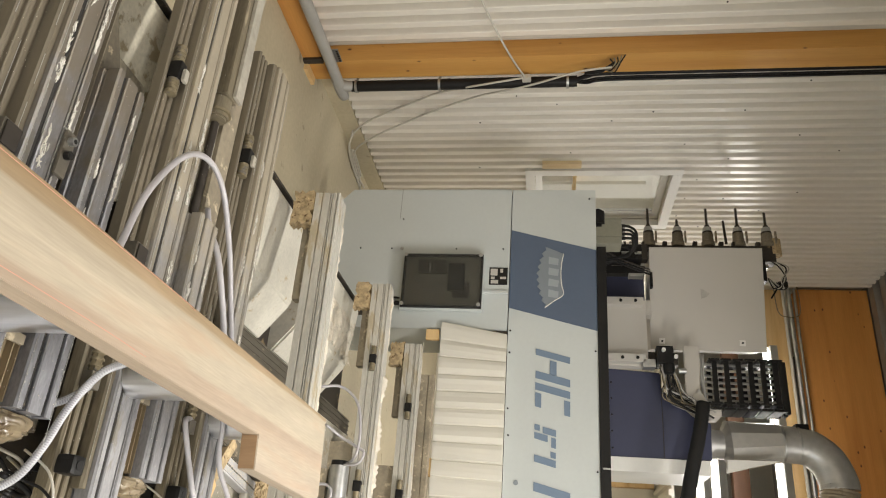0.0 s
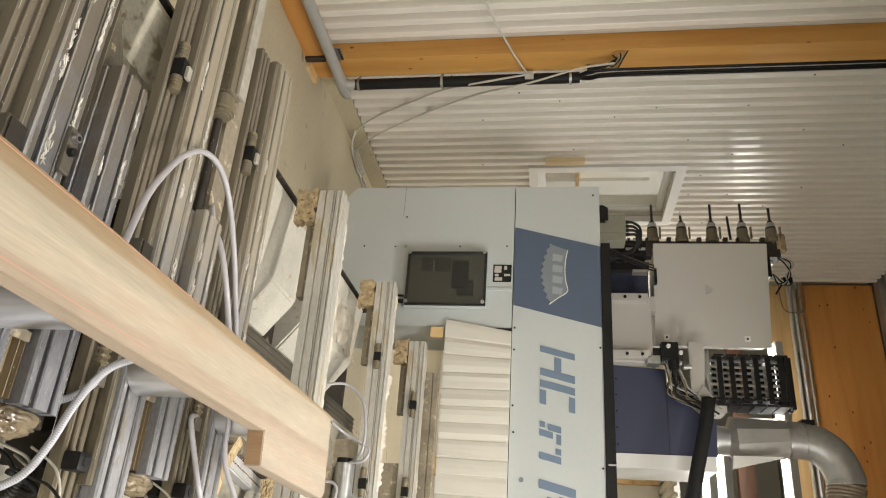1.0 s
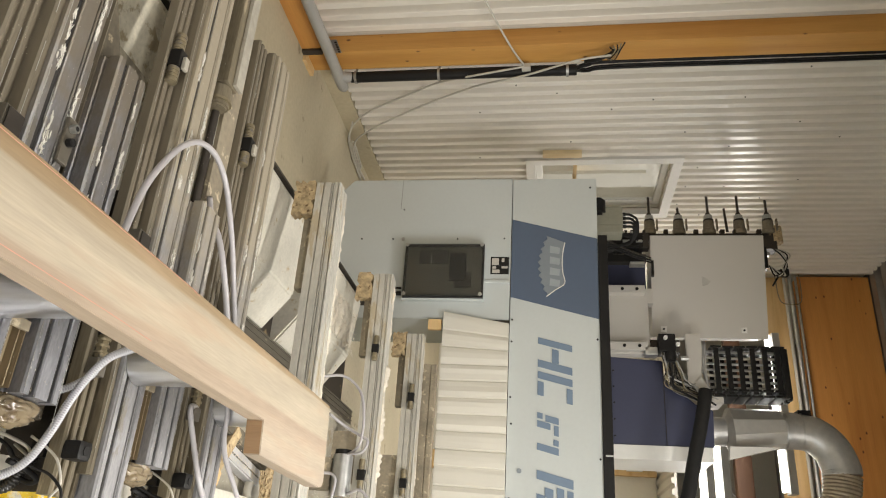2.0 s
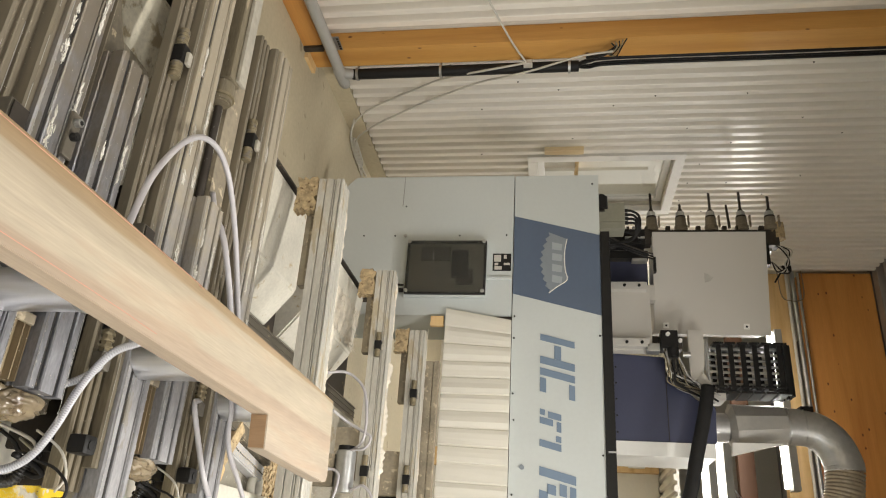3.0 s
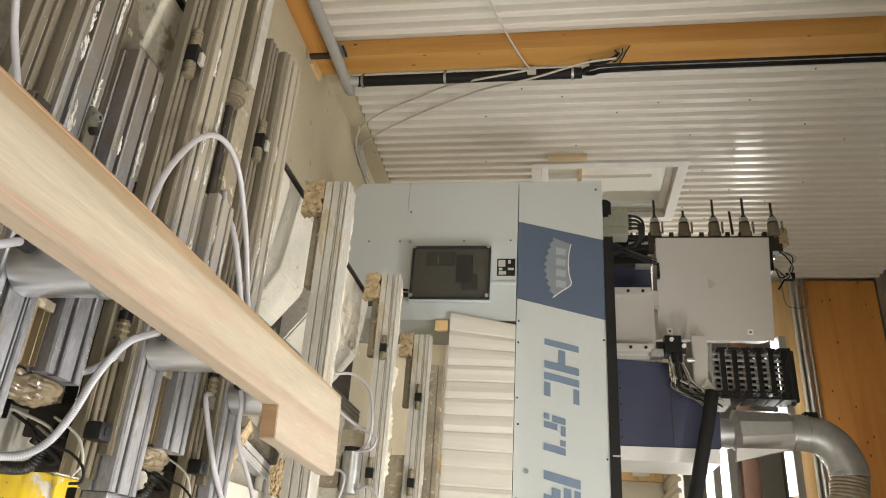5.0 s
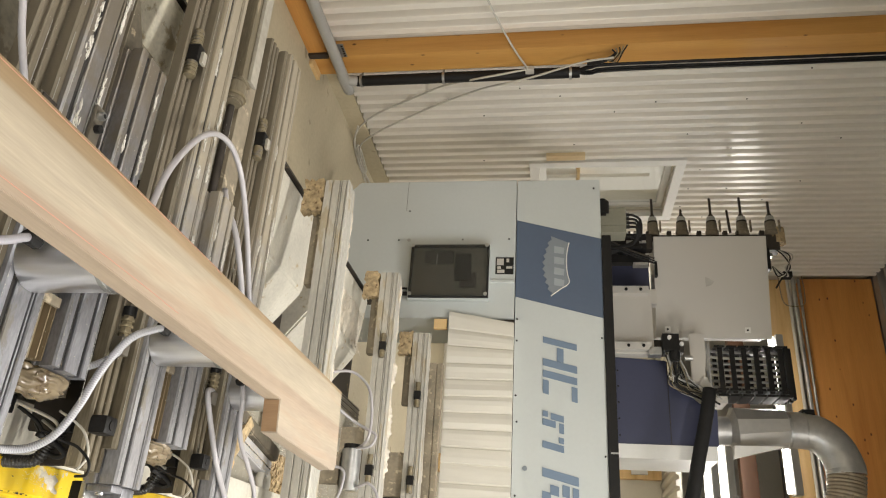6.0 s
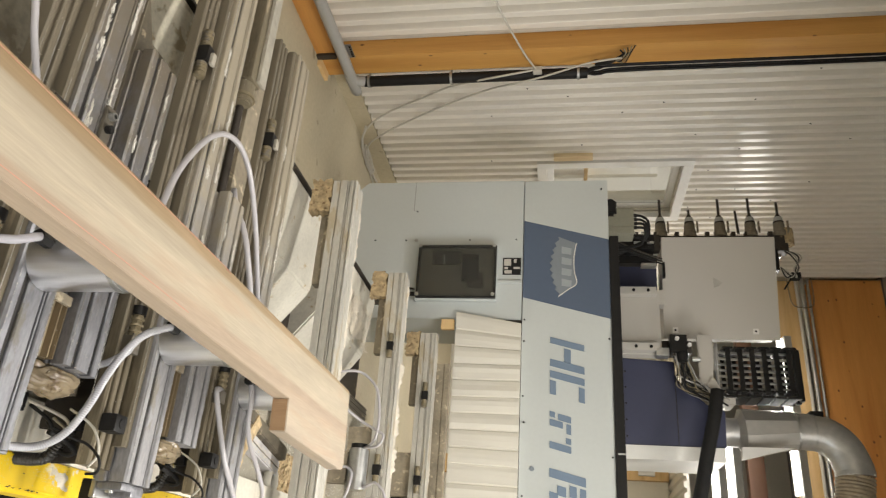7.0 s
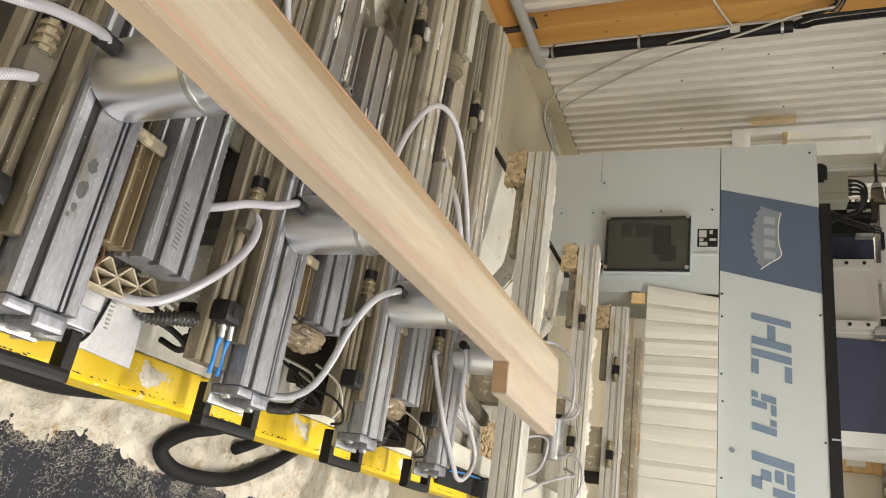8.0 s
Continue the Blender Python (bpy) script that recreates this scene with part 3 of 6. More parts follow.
pane.visible_shadow = False

LASER = mat("painted_laser_line", (0.56, 0.27, 0.19), 0.6, 0, 0.85, 30, 6, 0.0)

# ---- plank on its pods ----
plank = thing("timber_plank", -0.3, 0.4, 0.931, "long planed softwood plank with a notched end, on vacuum pods", "plank")
shape = [(-0.3605, -1.1), (-0.2585, -1.1), (-0.2535, 0.6), (-0.2455, 1.160), (-0.191, 1.167), (-0.180, 1.503), (-0.183, 1.522), (-0.195, 1.531), (-0.346, 1.512), (-0.3575, 0.55)]
part("board", prism(shape, 0.931, PLANK_Z, "z", bevel=0.0012), PLANK, plank)
part("shoulder", prism([(-0.244, 1.1585), (-0.1925, 1.1655), (-0.1925, 1.166), (-0.244, 1.159)], 0.9325, 0.9585, "z"), ENDGRAIN, plank, "darker end grain of the notch")

# projected laser lines, painted as thin red strips on the board
for pts in ([(-0.268, -1.0), (-0.2635, 0.5), (-0.260, 0.78)], [(-0.356, -1.0), (-0.353, 0.67), (-0.350, 0.87)]):
    ln = curve_points([(x, y, 0) for x, y in pts], 6)
    own = [(p.x + 0.0004, p.y) for p in ln] + [(p.x - 0.0004, p.y) for p in reversed(ln)]
    part("laser_strip", prism(own, PLANK_Z + 0.0001, PLANK_Z + 0.0004, "z"), LASER, plank, "thin red strip painted for the laser's line of light")

# ---- consoles ----
def slotted(y0, y1, z0, z1, top=(0.24, 0.76), front=(0.3, 0.7), w=0.0026, d=0.0065, c=0.0018):
    """The section of an extruded bar with deep grooves in its top and its front face, their edges broken."""
    s = []
    h, b = z1 - z0, y1 - y0
    s.append((y0, z0))
    for f in sorted(front):
        z = z0 + f * h
        s += [(y0, z - w - c), (y0 + c, z - w), (y0 + d, z - w), (y0 + d, z + w), (y0 + c, z + w), (y0, z + w + c)]
    s += [(y0, z1 - 0.003), (y0 + 0.003, z1)]
    for f, w, d in sorted(g if isinstance(g, tuple) else (g, w, d) for g in top):
        y = y0 + f * b
        s += [(y - w - c, z1), (y - w, z1 - c), (y - w, z1 - d), (y + w, z1 - d), (y + w, z1 - c), (y + w + c, z1)]
    s += [(y1 - 0.003, z1), (y1, z1 - 0.003), (y1, z0)]
    return s


def crumpled(x, y, z, sx, sy, sz, seed):
    """A creased lump."""
    bm = bmesh.new()
    bmesh.ops.create_icosphere(bm, subdivisions=5, radius=1.0)
    for v in bm.verts:
        d = 1 + 0.35 * noise.noise(v.co * 1.5 + Vector((seed, 0, 0))) + 0.30 * abs(noise.noise(v.co * 2.3 + Vector((0, seed, 0)))) - 0.10 * abs(noise.noise(v.co * 4 + Vector((0, 0, seed))))
        v.co = Vector((x + v.co.x * d * sx, y + v.co.y * d * sy, z + v.co.z * d * sz))
    return bm


def ridged(y0, y1, z0, z1, lips=((0.0, 0.12), (0.36, 0.46), (0.70, 0.78), (0.92, 1.0)), rise=0.010):
    """The section of a channel floor with raised lips."""
    s = [(y0, z0)]
    b = y1 - y0
    for lo, hi in lips:
        s += [(y0 + lo * b, z1 - rise), (y0 + lo * b + 0.001, z1), (y0 + hi * b - 0.001, z1), (y0 + hi * b, z1 - rise)]
    return s + [(y1, z0)]


def console(y, left, right, z=RAIL_Z, far_left=None, rear=True, end=0.085, alu=None, deep=0.170):
    """A cross console: two slotted bars with a channel between them, end caps and a pull handle."""
    c = thing("console", right, y, z - 0.11, "slotted aluminium console beam with glue smears across the machine bed", "console", "consoles of the machine bed")
    part("front_bar", prism(slotted(y - 0.043, y + 0.033, z - 0.05, z, top=((0.25, 0.0048, 0.024), (0.71, 0.0014, 0.010), (0.78, 0.0028, 0.018)), front=(0.4,)), left, right, "x"), alu, c)
    # the slots' shade, built as dark strips inside them
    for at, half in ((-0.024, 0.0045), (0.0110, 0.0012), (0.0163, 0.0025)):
        part("slot_shade", box(left + 0.002, right - 0.003, y + at - half, y + at + half, z - 0.0095, z - 0.0045), SLOT_SHADE, c, "dark strip that paints the slot's shade")
    part("lower_rail", prism(slotted(y - 0.104, y - 0.0435, z - 0.048, z - 0.027, top=(0.2, 0.5, 0.8), front=(), w=0.0035), left, right - 0.015, "x"), ALU_TAN, c, "dusty tan-tinted lower rail")
    part("rail_lip", prism([(y - 0.055, z - 0.0265), (y - 0.055, z - 0.013), (y - 0.052, z - 0.009), (y - 0.0437, z - 0.009), (y - 0.0437, z - 0.0265)], left, right - 0.05, "x"), ALU_TAN, c)
    part("foot", box(-0.62, right - 0.22, y - 0.03, y + 0.03, z - 0.26, z - 0.0505), DARK, c)
    part("web", box(left + 0.02, -0.625, y - 0.034, y + 0.024, z - deep, z - 0.0505, 0.003), GAP_DUST, c, "dusty brown web under the bar")
    if rear:
        part("rear_bar", prism(slotted(y + 0.085, y + 0.160, z - 0.042, z, top=((0.26, 0.0048, 0.016), (0.76, 0.0038, 0.018)), front=(0.4,)), far_left, right - end, "x"), alu, c)
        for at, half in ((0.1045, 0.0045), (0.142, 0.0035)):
            part("slot_shade", box(far_left + 0.002, right - end - 0.003, y + at - half, y + at + half, z - 0.0100, z - 0.0050), SLOT_SHADE, c, "dark strip that paints the slot's shade")
        part("channel", prism(ridged(y + 0.0335, y + 0.0845, z - 0.09, z - 0.018), -0.30, right - end - 0.005, "x"), BROWN, c, "brown dusty cable channel")
    part("gutter", prism(ridged(y + 0.0335, y + 0.0845, z - 0.09, z - 0.036), left, -0.3005 if rear else -0.40, "x"), ALU_TAN, c, "dusty gutter between the bars")
    if rear:
        part("channel_end", box(-0.2995, -0.286, y + 0.037, y + 0.081, z - 0.0175, z - 0.012, 0.001), DUSTY, c, "pale end piece of the channel")
    part("end_cap", box(right + 0.0005, right + 0.012, y - 0.041, y - 0.010, z - 0.046, z - 0.005, 0.004), ALU, c, "rounded bright end lobe")
    part("end_cap", box(right + 0.0005, right + 0.019, y - 0.006, y + 0.031, z - 0.046, z - 0.008, 0.005), ALU, c, "rounded bright end lobe")
    part("end_plate", box(right - 0.004, right + 0.024, y - 0.036, y + 0.040, z - 0.0595, z - 0.0505, 0.003), STEEL, c)
    part("end_ledge", box(right - 0.030, right - 0.006, y - 0.020, y + 0.108, z - 0.070, z - 0.0625, 0.002), ALU, c)
    for k in (-0.03, 0.022):
        part("cap_screw", cyl((right + (0.012 if k < 0 else 0.019), y + k, z - 0.03), (right + (0.016 if k < 0 else 0.023), y + k, z - 0.03), 0.006, seg=10), STEEL, c)
    h = box(right - 0.006, right + 0.038, y - 0.015, y - 0.001, z - 0.090, z - 0.0705, 0.004)
    box(right - 0.006, right + 0.038, y + 0.091, y + 0.106, z - 0.090, z - 0.0705, 0.004, h)
    box(right + 0.0345, right + 0.050, y - 0.015, y + 0.106, z - 0.0905, z - 0.0700, 0.005, h)
    part("handle", h, BLACK, c, "black pull handle")
    kb = part("knob", box(-0.176, -0.148, y - 0.106, y - 0.074, z - 0.0265, z + 0.002, 0.008), BLACK, c, "square black clamp knob")
    part("pin", cyl((-0.162, y - 0.090, z + 0.002), (-0.162, y - 0.090, z + 0.0032), 0.007, seg=12), RUBBER, kb)
    q = part("coupling", cyl((-0.335, y - 0.085, z - 0.018), (-0.300, y - 0.085, z - 0.018), 0.0085, seg=6), BRASS, c, "brass hose coupling")
    part("collar", cyl((-0.350, y - 0.085, z - 0.018), (-0.3355, y - 0.085, z - 0.018), 0.011, seg=16), BLACK, q, smooth=True)
    part("nipple", cyl((-0.2995, y - 0.085, z - 0.018), (-0.285, y - 0.085, z - 0.018), 0.007, seg=12), STEEL, q, smooth=True)
    for k in range(3):
        part("ring", cyl((-0.330 + k * 0.010, y - 0.085, z - 0.018), (-0.326 + k * 0.010, y - 0.085, z - 0.018), 0.0105, seg=14), BRASS, q, smooth=True)
    part("clip", box(-0.298, -0.272, y - 0.100, y - 0.074, z - 0.0265, z - 0.010, 0.002), GUIDE, q, "square metal block")
    if not rear:
        return c
    part("gap_plate", box(-0.42, -0.215, y + 0.1635, y + 0.2275, z - 0.112, z - 0.105, 0.002), BROWN, c, "oily brown dusty plate beside the bar")
    part("gap_plate", box(-0.86, -0.4205, y + 0.1635, y + 0.296, z - 0.112, z - 0.105, 0.002), GAP_OLIVE, c, "plate caked with olive-brown dust beside the bar")
    part("carriage", box(-0.30, right - end + 0.005, y + 0.088, y + 0.155, z - 0.215, z - 0.1, 0.004), DARK, c, "dark sawdust-caked carriage block")
    return c


HANGER = [(-0.21, 0.60), (-0.21, 0.705), (-0.108, 0.706), (-0.106, 0.636), (-0.155, 0.634), (-0.158, 0.60)]
CONSOLE_Y = (0.42, 0.757, 1.092, 1.425)
near = [console(cy, cl, -0.085, far_left=fl, rear=fl is not None, end=e, alu=a, deep=d) for cy, cl, fl, e, a, d in zip(CONSOLE_Y, (-1.15, -1.15, -1.35, -1.17), (-0.50, -0.735, -0.66, None), (0.085, 0.123, 0.085, 0.085), (ALU, ALU, ALU_PALE, ALU_PALE), (0.17, 0.17, 0.085, 0.085))]
for cy, c in zip(CONSOLE_Y[2:], near[2:]):
    part("hanger", prism(HANGER, cy - 0.051, cy - 0.045, "y", bevel=0.002), DARK, c, "dark brown stepped hanger plate")
part("corner_plate", prism([(-0.7355, 0.842), (-0.7355, 0.917), (-0.87, 0.842)], 0.700, 0.722, "z"), GAP_DUST, near[1], "dark dusty corner plate")
far = []
FAR_BARS = ((2.06, -1.20, 0.735), (2.92, -1.23, 0.735), (3.50, -1.145, 0.785))


def gnawed(x0, x1, z0, z1, y0, y1, seed):
    """A scrap of chipboard with a broken outline and eaten holes along its rim."""
    rg = random.Random(seed)
    rim = []
    for (xa, za), (xb, zb) in (((x0, z0), (x1, z0)), ((x1, z0), (x1, z1)), ((x1, z1), (x0, z1)), ((x0, z1), (x0, z0))):
        for k in range(9):
            f = k / 9
            bite = rg.uniform(0, 0.007) if rg.random() < 0.75 else rg.uniform(0.008, 0.016)
            px, pz = xa + (xb - xa) * f, za + (zb - za) * f
            mx, mz = (x0 + x1) / 2 - px, (z0 + z1) / 2 - pz
            ln = math.hypot(mx, mz)
            rim.append((px + mx / ln * bite, pz + mz / ln * bite))
    bm = prism(rim, y0, y1, "y")
    for _ in range(16):
        px, pz, r = rg.uniform(x0 + 0.015, x1 - 0.01), rg.uniform(z0 + 0.012, z1 - 0.01), rg.uniform(0.004, 0.010)
        prism([(px - r, pz - 0.6 * r), (px + 0.8 * r, pz - r), (px + r, pz + 0.5 * r), (px - 0.4 * r, pz + r)], y0 - rg.uniform(0.001, 0.004), y0 + 0.002, "y", bm)
    return bm


def crust(c, x0, x1, y0, y1, z, amp, seed, label="ragged crust of caked sawdust", step=0.006):
    """Caked sawdust on a ledge: a bumpy skin that breaks off in ragged edges."""
    nx, ny = max(2, int((x1 - x0) / step)), max(3, int((y1 - y0) / step))
    vs, fs = [], []
    for i in range(nx + 1):
        for j in range(ny + 1):
            x, y = x0 + i * step, y0 + j * (y1 - y0) / ny
            rimmed = min(1.0, min(i, nx - i) / 6, (min(j, ny - j) + 0.2) / max(1.0, ny * 0.3))
            h = amp * (0.12 + 1.3 * noise.noise(Vector((x * 8, y * 20, seed))) + 0.6 * noise.noise(Vector((x * 55, y * 55, seed + 4))) + 0.3 * noise.noise(Vector((x * 130, y * 130, seed)))) - amp * 0.9 * (1 - rimmed)
            vs.append((x, y, z + h))
    for i in range(nx):
        for j in range(ny):
            q = (i * (ny + 1) + j, (i + 1) * (ny + 1) + j, (i + 1) * (ny + 1) + j + 1, i * (ny + 1) + j + 1)
            if max(vs[k][2] for k in q) > z:
                fs.append(q)
    bm = bmesh.new()
    own = {k: bm.verts.new(vs[k]) for k in sorted({k for q in fs for k in q})}
    for q in fs:
        bm.faces.new([own[k] for k in q]).smooth = True
    tagged(part("sawdust_crust", bm, SAWDUST, c, label), kind="stuff")


for cy, cl, cz in FAR_BARS:
    cr = 0.35
    c = thing("console", cr, cy, cz - 0.17, "slotted aluminium console beam dusted with sawdust", "console", "consoles of the machine bed")
    part("bar", prism(slotted(cy, cy + 0.045, cz - 0.082, cz, top=(0.6,), front=(0.30, 0.62, 0.70, 0.90), w=0.0018, d=0.007, c=0.0012), cl, cr, "x"), ALU_OLD, c)
    part("rear_bar", prism(slotted(cy + 0.0455, cy + 0.095, cz - 0.082, cz - 0.004, top=(0.4,), front=(), w=0.002), cl, cr, "x"), ALU_OLD, c)
    # shading on the cover below the bar, built as a brown strip
    part("under_block", box(cl + 0.10, cl + 0.36, cy + 0.045, cy + 0.085, cz - 0.125, cz - 0.0825, 0.003), DUSTY, c, "brown strip in place of the shading on the cover")
    part("under_block", box(-0.55, -0.35, cy + 0.02, cy + 0.085, cz - 0.235, cz - 0.0825, 0.003), DUSTY, c)
    part("end_block", gnawed(cl - 0.012, cl + 0.115, cz - 0.160, cz - 0.0835, cy + 0.004, cy + 0.05, round(cy * 100)), CHIPBOARD, c, "gnawed chipboard scrap under the bar's end")
    far.append(c)
crust(far[0], -1.15, -0.42, 2.145, 2.156, 0.732, 0.006, 3.0)
crust(far[1], -0.86, -0.15, 2.966, 3.013, 0.733, 0.020, 5.0)
crust(far[1], -1.20, -0.90, 2.985, 3.012, 0.732, 0.010, 6.0)
crust(far[2], -1.05, -0.3, 3.575, 3.593, 0.782, 0.007, 8.0)


def heap_patch(c, x0, x1, y0, y1, z, amp, seed, step=0.003):
    """A thin ragged patch of dust with torn edges."""
    nx, ny = int((x1 - x0) / step), int((y1 - y0) / step)
    high = {}
    for i in range(nx + 1):
        for j in range(ny + 1):
            x, y = x0 + i * step, y0 + j * step
            rim = min(1.0, min(i, nx - i) / (0.35 * nx), min(j, ny - j) / (0.4 * ny))
            high[i, j] = amp * (rim - 0.45 + 0.9 * noise.noise(Vector((x * 40, y * 40, seed))) + 0.5 * noise.noise(Vector((x * 120, y * 120, seed))))
    cells = [(i, j) for i in range(nx) for j in range(ny) if max(high[i, j], high[i + 1, j], high[i + 1, j + 1], high[i, j + 1]) > 0]
    bm = bmesh.new()
    own = {k: bm.verts.new((x0 + k[0] * step, y0 + k[1] * step, z + high[k])) for k in sorted({(i + a, j + b) for i, j in cells for a in (0, 1) for b in (0, 1)})}
    for i, j in cells:
        bm.faces.new((own[i, j], own[i + 1, j], own[i + 1, j + 1], own[i, j + 1])).smooth = True
    tagged(part("dust_patch", bm, SAWDUST, c, "ragged patch of pale dust"), kind="stuff")


# brown channel behind the last console, with its wooden end
duct_rail = thing("brown_channel", 0.35, 3.62, 0.60, "dull brown steel channel before the bellows", "channel")
part("channel", prism(slotted(3.615, 3.665, 0.70, 0.845, top=(), front=(0.35, 0.8), w=0.002, d=0.008), -1.02, 0.35, "x"), DUSTY, duct_rail)
part("foot", box(-0.4, -0.3, 3.62, 3.66, 0.55, 0.6995), DARK, duct_rail)

# ---- vacuum pods ----
def pod(y, x=-0.320, r=0.041):
    p = thing("vacuum_pod", x, y, RAIL_Z, "round brushed aluminium vacuum pod under the plank", "vacuum pod", "vacuum pods")
    part("cylinder", cyl((x, y, RAIL_Z), (x, y, 0.921), r, seg=40, bevel=0.002), POD, p, smooth=True)
    part("lip", cyl((x, y, 0.872), (x, y, 0.878), r + 0.0016, seg=40), STEEL, p, smooth=True)
    f = part("fitting", cyl((x - 0.004, y - r - 0.016, RAIL_Z + 0.03), (x - 0.004, y - r + 0.003, RAIL_Z + 0.03), 0.0085, seg=6), BLACK, p, "black elbow fitting")
    part("ring", cyl((x - 0.004, y - r - 0.022, RAIL_Z + 0.03), (x - 0.004, y - r - 0.0165, RAIL_Z + 0.03), 0.0095, seg=8), BLACK, f)
    part("seal", cyl((x, y, 0.9215), (x, y, 0.9305), r - 0.003, seg=40), RUBBER, p)
    return p


for cy in (0.411, 0.754, 1.087, 1.415):
    pod(cy)

# ---- machine bed ----
bed = thing("machine_bed", -0.6, 2.0, 0, "pale painted machine bed dusted with sawdust", "machine bed", kind="structure")
part("base", box(-1.12, -0.62, -1.0, 3.62, 0, 0.34, 0.01), COVER_PAINT, bed)
part("table", box(-0.62, -0.205, -1.0, 3.62, 0.0, 0.55, 0.006), TABLE, bed, "pale plate strewn with sawdust")
part("side_bar", box(-0.203, -0.118, -1.0, 3.62, 0.38, 0.586, 0.006), COVER_PAINT, bed, "pale dusty bar")
part("guide", box(-0.775, -0.66, -1.0, 3.62, 0.3405, 0.43, 0.004), GUIDE, bed, "dark linear guide strip")
for k in range(5):
    part("guide_seam", box(-0.768 + k * 0.022, -0.764 + k * 0.022, -1.0, 3.62, 0.4304, 0.4335), GUIDE, bed)
for y0, y1 in ((0.68, 1.575), (1.60, 2.42), (2.56, 3.22)):
    cv = part("cover", prism([(-1.225, 0.2), (-1.225, 0.515), (-1.205, 0.525), (-0.93, 0.49), (-0.80, 0.39), (-0.79, 0.2)], y0, y1, "y", bevel=0.008), DUSTY_COVER if y0 < 1 else COVER_PAINT, bed, "folded pale sheet cover")
    part("lip", box(-1.235, -1.226, y0, y1 + 0.1, 0.46, 0.53), DARK, cv)
part("gap_floor", box(-1.2, -0.79, -1.0, 3.6, 0.2, 0.37), DARK, bed)
rail = thing("yellow_rail", -0.09, 1.0, 0.5, "chipped yellow painted rail dusted with sawdust", "rail", kind="structure")
part("rail", prism([(-0.117, 0.47), (-0.117, 0.590), (-0.066, 0.590), (-0.060, 0.584), (-0.060, 0.55), (-0.066, 0.545), (-0.066, 0.47)], -1.0, 3.62, "y", bevel=0.003), YELLOW, rail)
for k in range(8):
    part("bracket", box(-0.117, -0.10, -0.8 + k * 0.6, -0.76 + k * 0.6, 0.30, 0.4695), DARK, rail)

# ---- gantry ----
G = GANTRY_Y
gantry = thing("gantry", -1.7, G + 0.3, 0.0, "pale grey gantry of a woodworking machine with a blue band", "gantry")
colsec = [(-2.085, 0.20), (-1.30, 0.20), (-1.30, 1.198), (-2.155, 1.198), (-2.155, 0.265)]
part("left_column", prism(colsec, G, G + 0.45, "y", bevel=0.004), GREY_PAINT, gantry)
part("left_foot", box(-2.0, -1.4, G + 0.05, G + 0.4, 0.0, 0.1995), DARK, gantry)
part("beam", box(-2.150, 1.6, G + 0.003, G + 0.42, 1.2025, 1.668, 0.003), GREY_PAINT, gantry)
part("right_column", box(1.2, 1.6, G + 0.01, G + 0.42, 0.0, 1.2, 0.004), GREY_PAINT, gantry)
band = prism([(-1.891, 1.2035), (-1.428, 1.2035), (-1.310, 1.667), (-1.773, 1.667)], G + 0.0005, G + 0.0025, "y")
part("blue_band", band, BLUE, gantry, "slate blue slanted band")
part("top_strip", box(-1.79, 1.6, G - 0.01, G + 0.03, 1.669, 1.718, 0.003), BLACK, gantry, "black strip along the top")

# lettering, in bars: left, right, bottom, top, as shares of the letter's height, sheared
LET_Z, LET_H, SHEAR = 1.351, 0.175, 0.25
def bars(name, x, rows, h=LET_H):
    bm = bmesh.new()
    for a, b, c, d in rows:
        pts = [(x + (u + SHEAR * v) * h, LET_Z + v * h) for u, v in ((a, c), (b, c), (b, d), (a, d))]
        prism(pts, G - 0.0012, G + 0.0025, "y", bm)
    part(name, bm, LETTER, gantry, "blue stencilled model lettering")


bars("letter", -1.206, [(0, 0.19, 0, 1), (0.25, 0.66, 0.41, 0.61), (0.67, 0.89, 0, 1)])
bars("letter", -1.206, [(1.02, 1.23, 0, 1), (1.31, 1.72, 0, 0.18), (1.31, 1.74, 0.83, 1)])
bars("digit", -0.818, [(0, 0.27, 0, 0.25), (0.03, 0.33, 0.38, 1), (0.38, 0.68, 0, 0.62), (0.41, 0.87, 0.78, 1)], 0.106)
bars("digit", -0.818, [(1.06, 1.33, 0.75, 1), (1.41, 1.73, 0, 1)], 0.106)
bars("letter", -0.539, [(0, 0.24, 0, 1), (0.31, 0.62, 0.55, 0.75), (0.31, 0.70, 0.83, 1), (0.76, 0.98, 0.5, 1), (0.40, 0.66, 0.22, 0.46), (0.62, 0.92, 0, 0.24)])

# cream bellows
rng = random.Random(4)
bm = bmesh.new()
x0, x1 = -1.300, 1.19
rows, a = [], x0
while a < x1:
    w = 0.086 + rng.uniform(-0.006, 0.006)
    for f, d in ((0.0, 0.013), (0.05, 0.018), (0.3, 0.024), (0.6, 0.025), (0.92, 0.021), (0.98, 0.015)):
        rows.append((a + f * w, d, rng.uniform(-0.003, 0.003)))
    a += w
front = [(x + 0.003 * math.sin(x * 40), G - 0.006 - d - sh) for x, d, sh in rows]
front += [(front[-1][0], G + 0.010), (x0, G + 0.010)]
prism(front, 0.852, 1.1995, "z", bm)
for v in bm.verts:
    v.co.x += (0.015 + 0.15 * max(0.0, 1 - (v.co.x + 1.3) / 0.22) + 0.012 * math.sin(v.co.x * 9)) * (v.co.z - 1.03)
    v.co.y += 0.004 * noise.noise(Vector((v.co.x * 14, v.co.z * 9, 0)))
part("bellows", bm, CREAM, gantry, "cream pleated cloth bellows cover")
part("bellows_rail", box(-1.30, 1.19, G + 0.012, G + 0.05, 0.86, 1.2, 0.002), DARK, gantry)

# ---- control cabinet and what stands on the gantry ----
cab = thing("control_cabinet", -1.85, 4.7, 2.06, "pale grey steel control cabinet above the gantry", "cabinet")
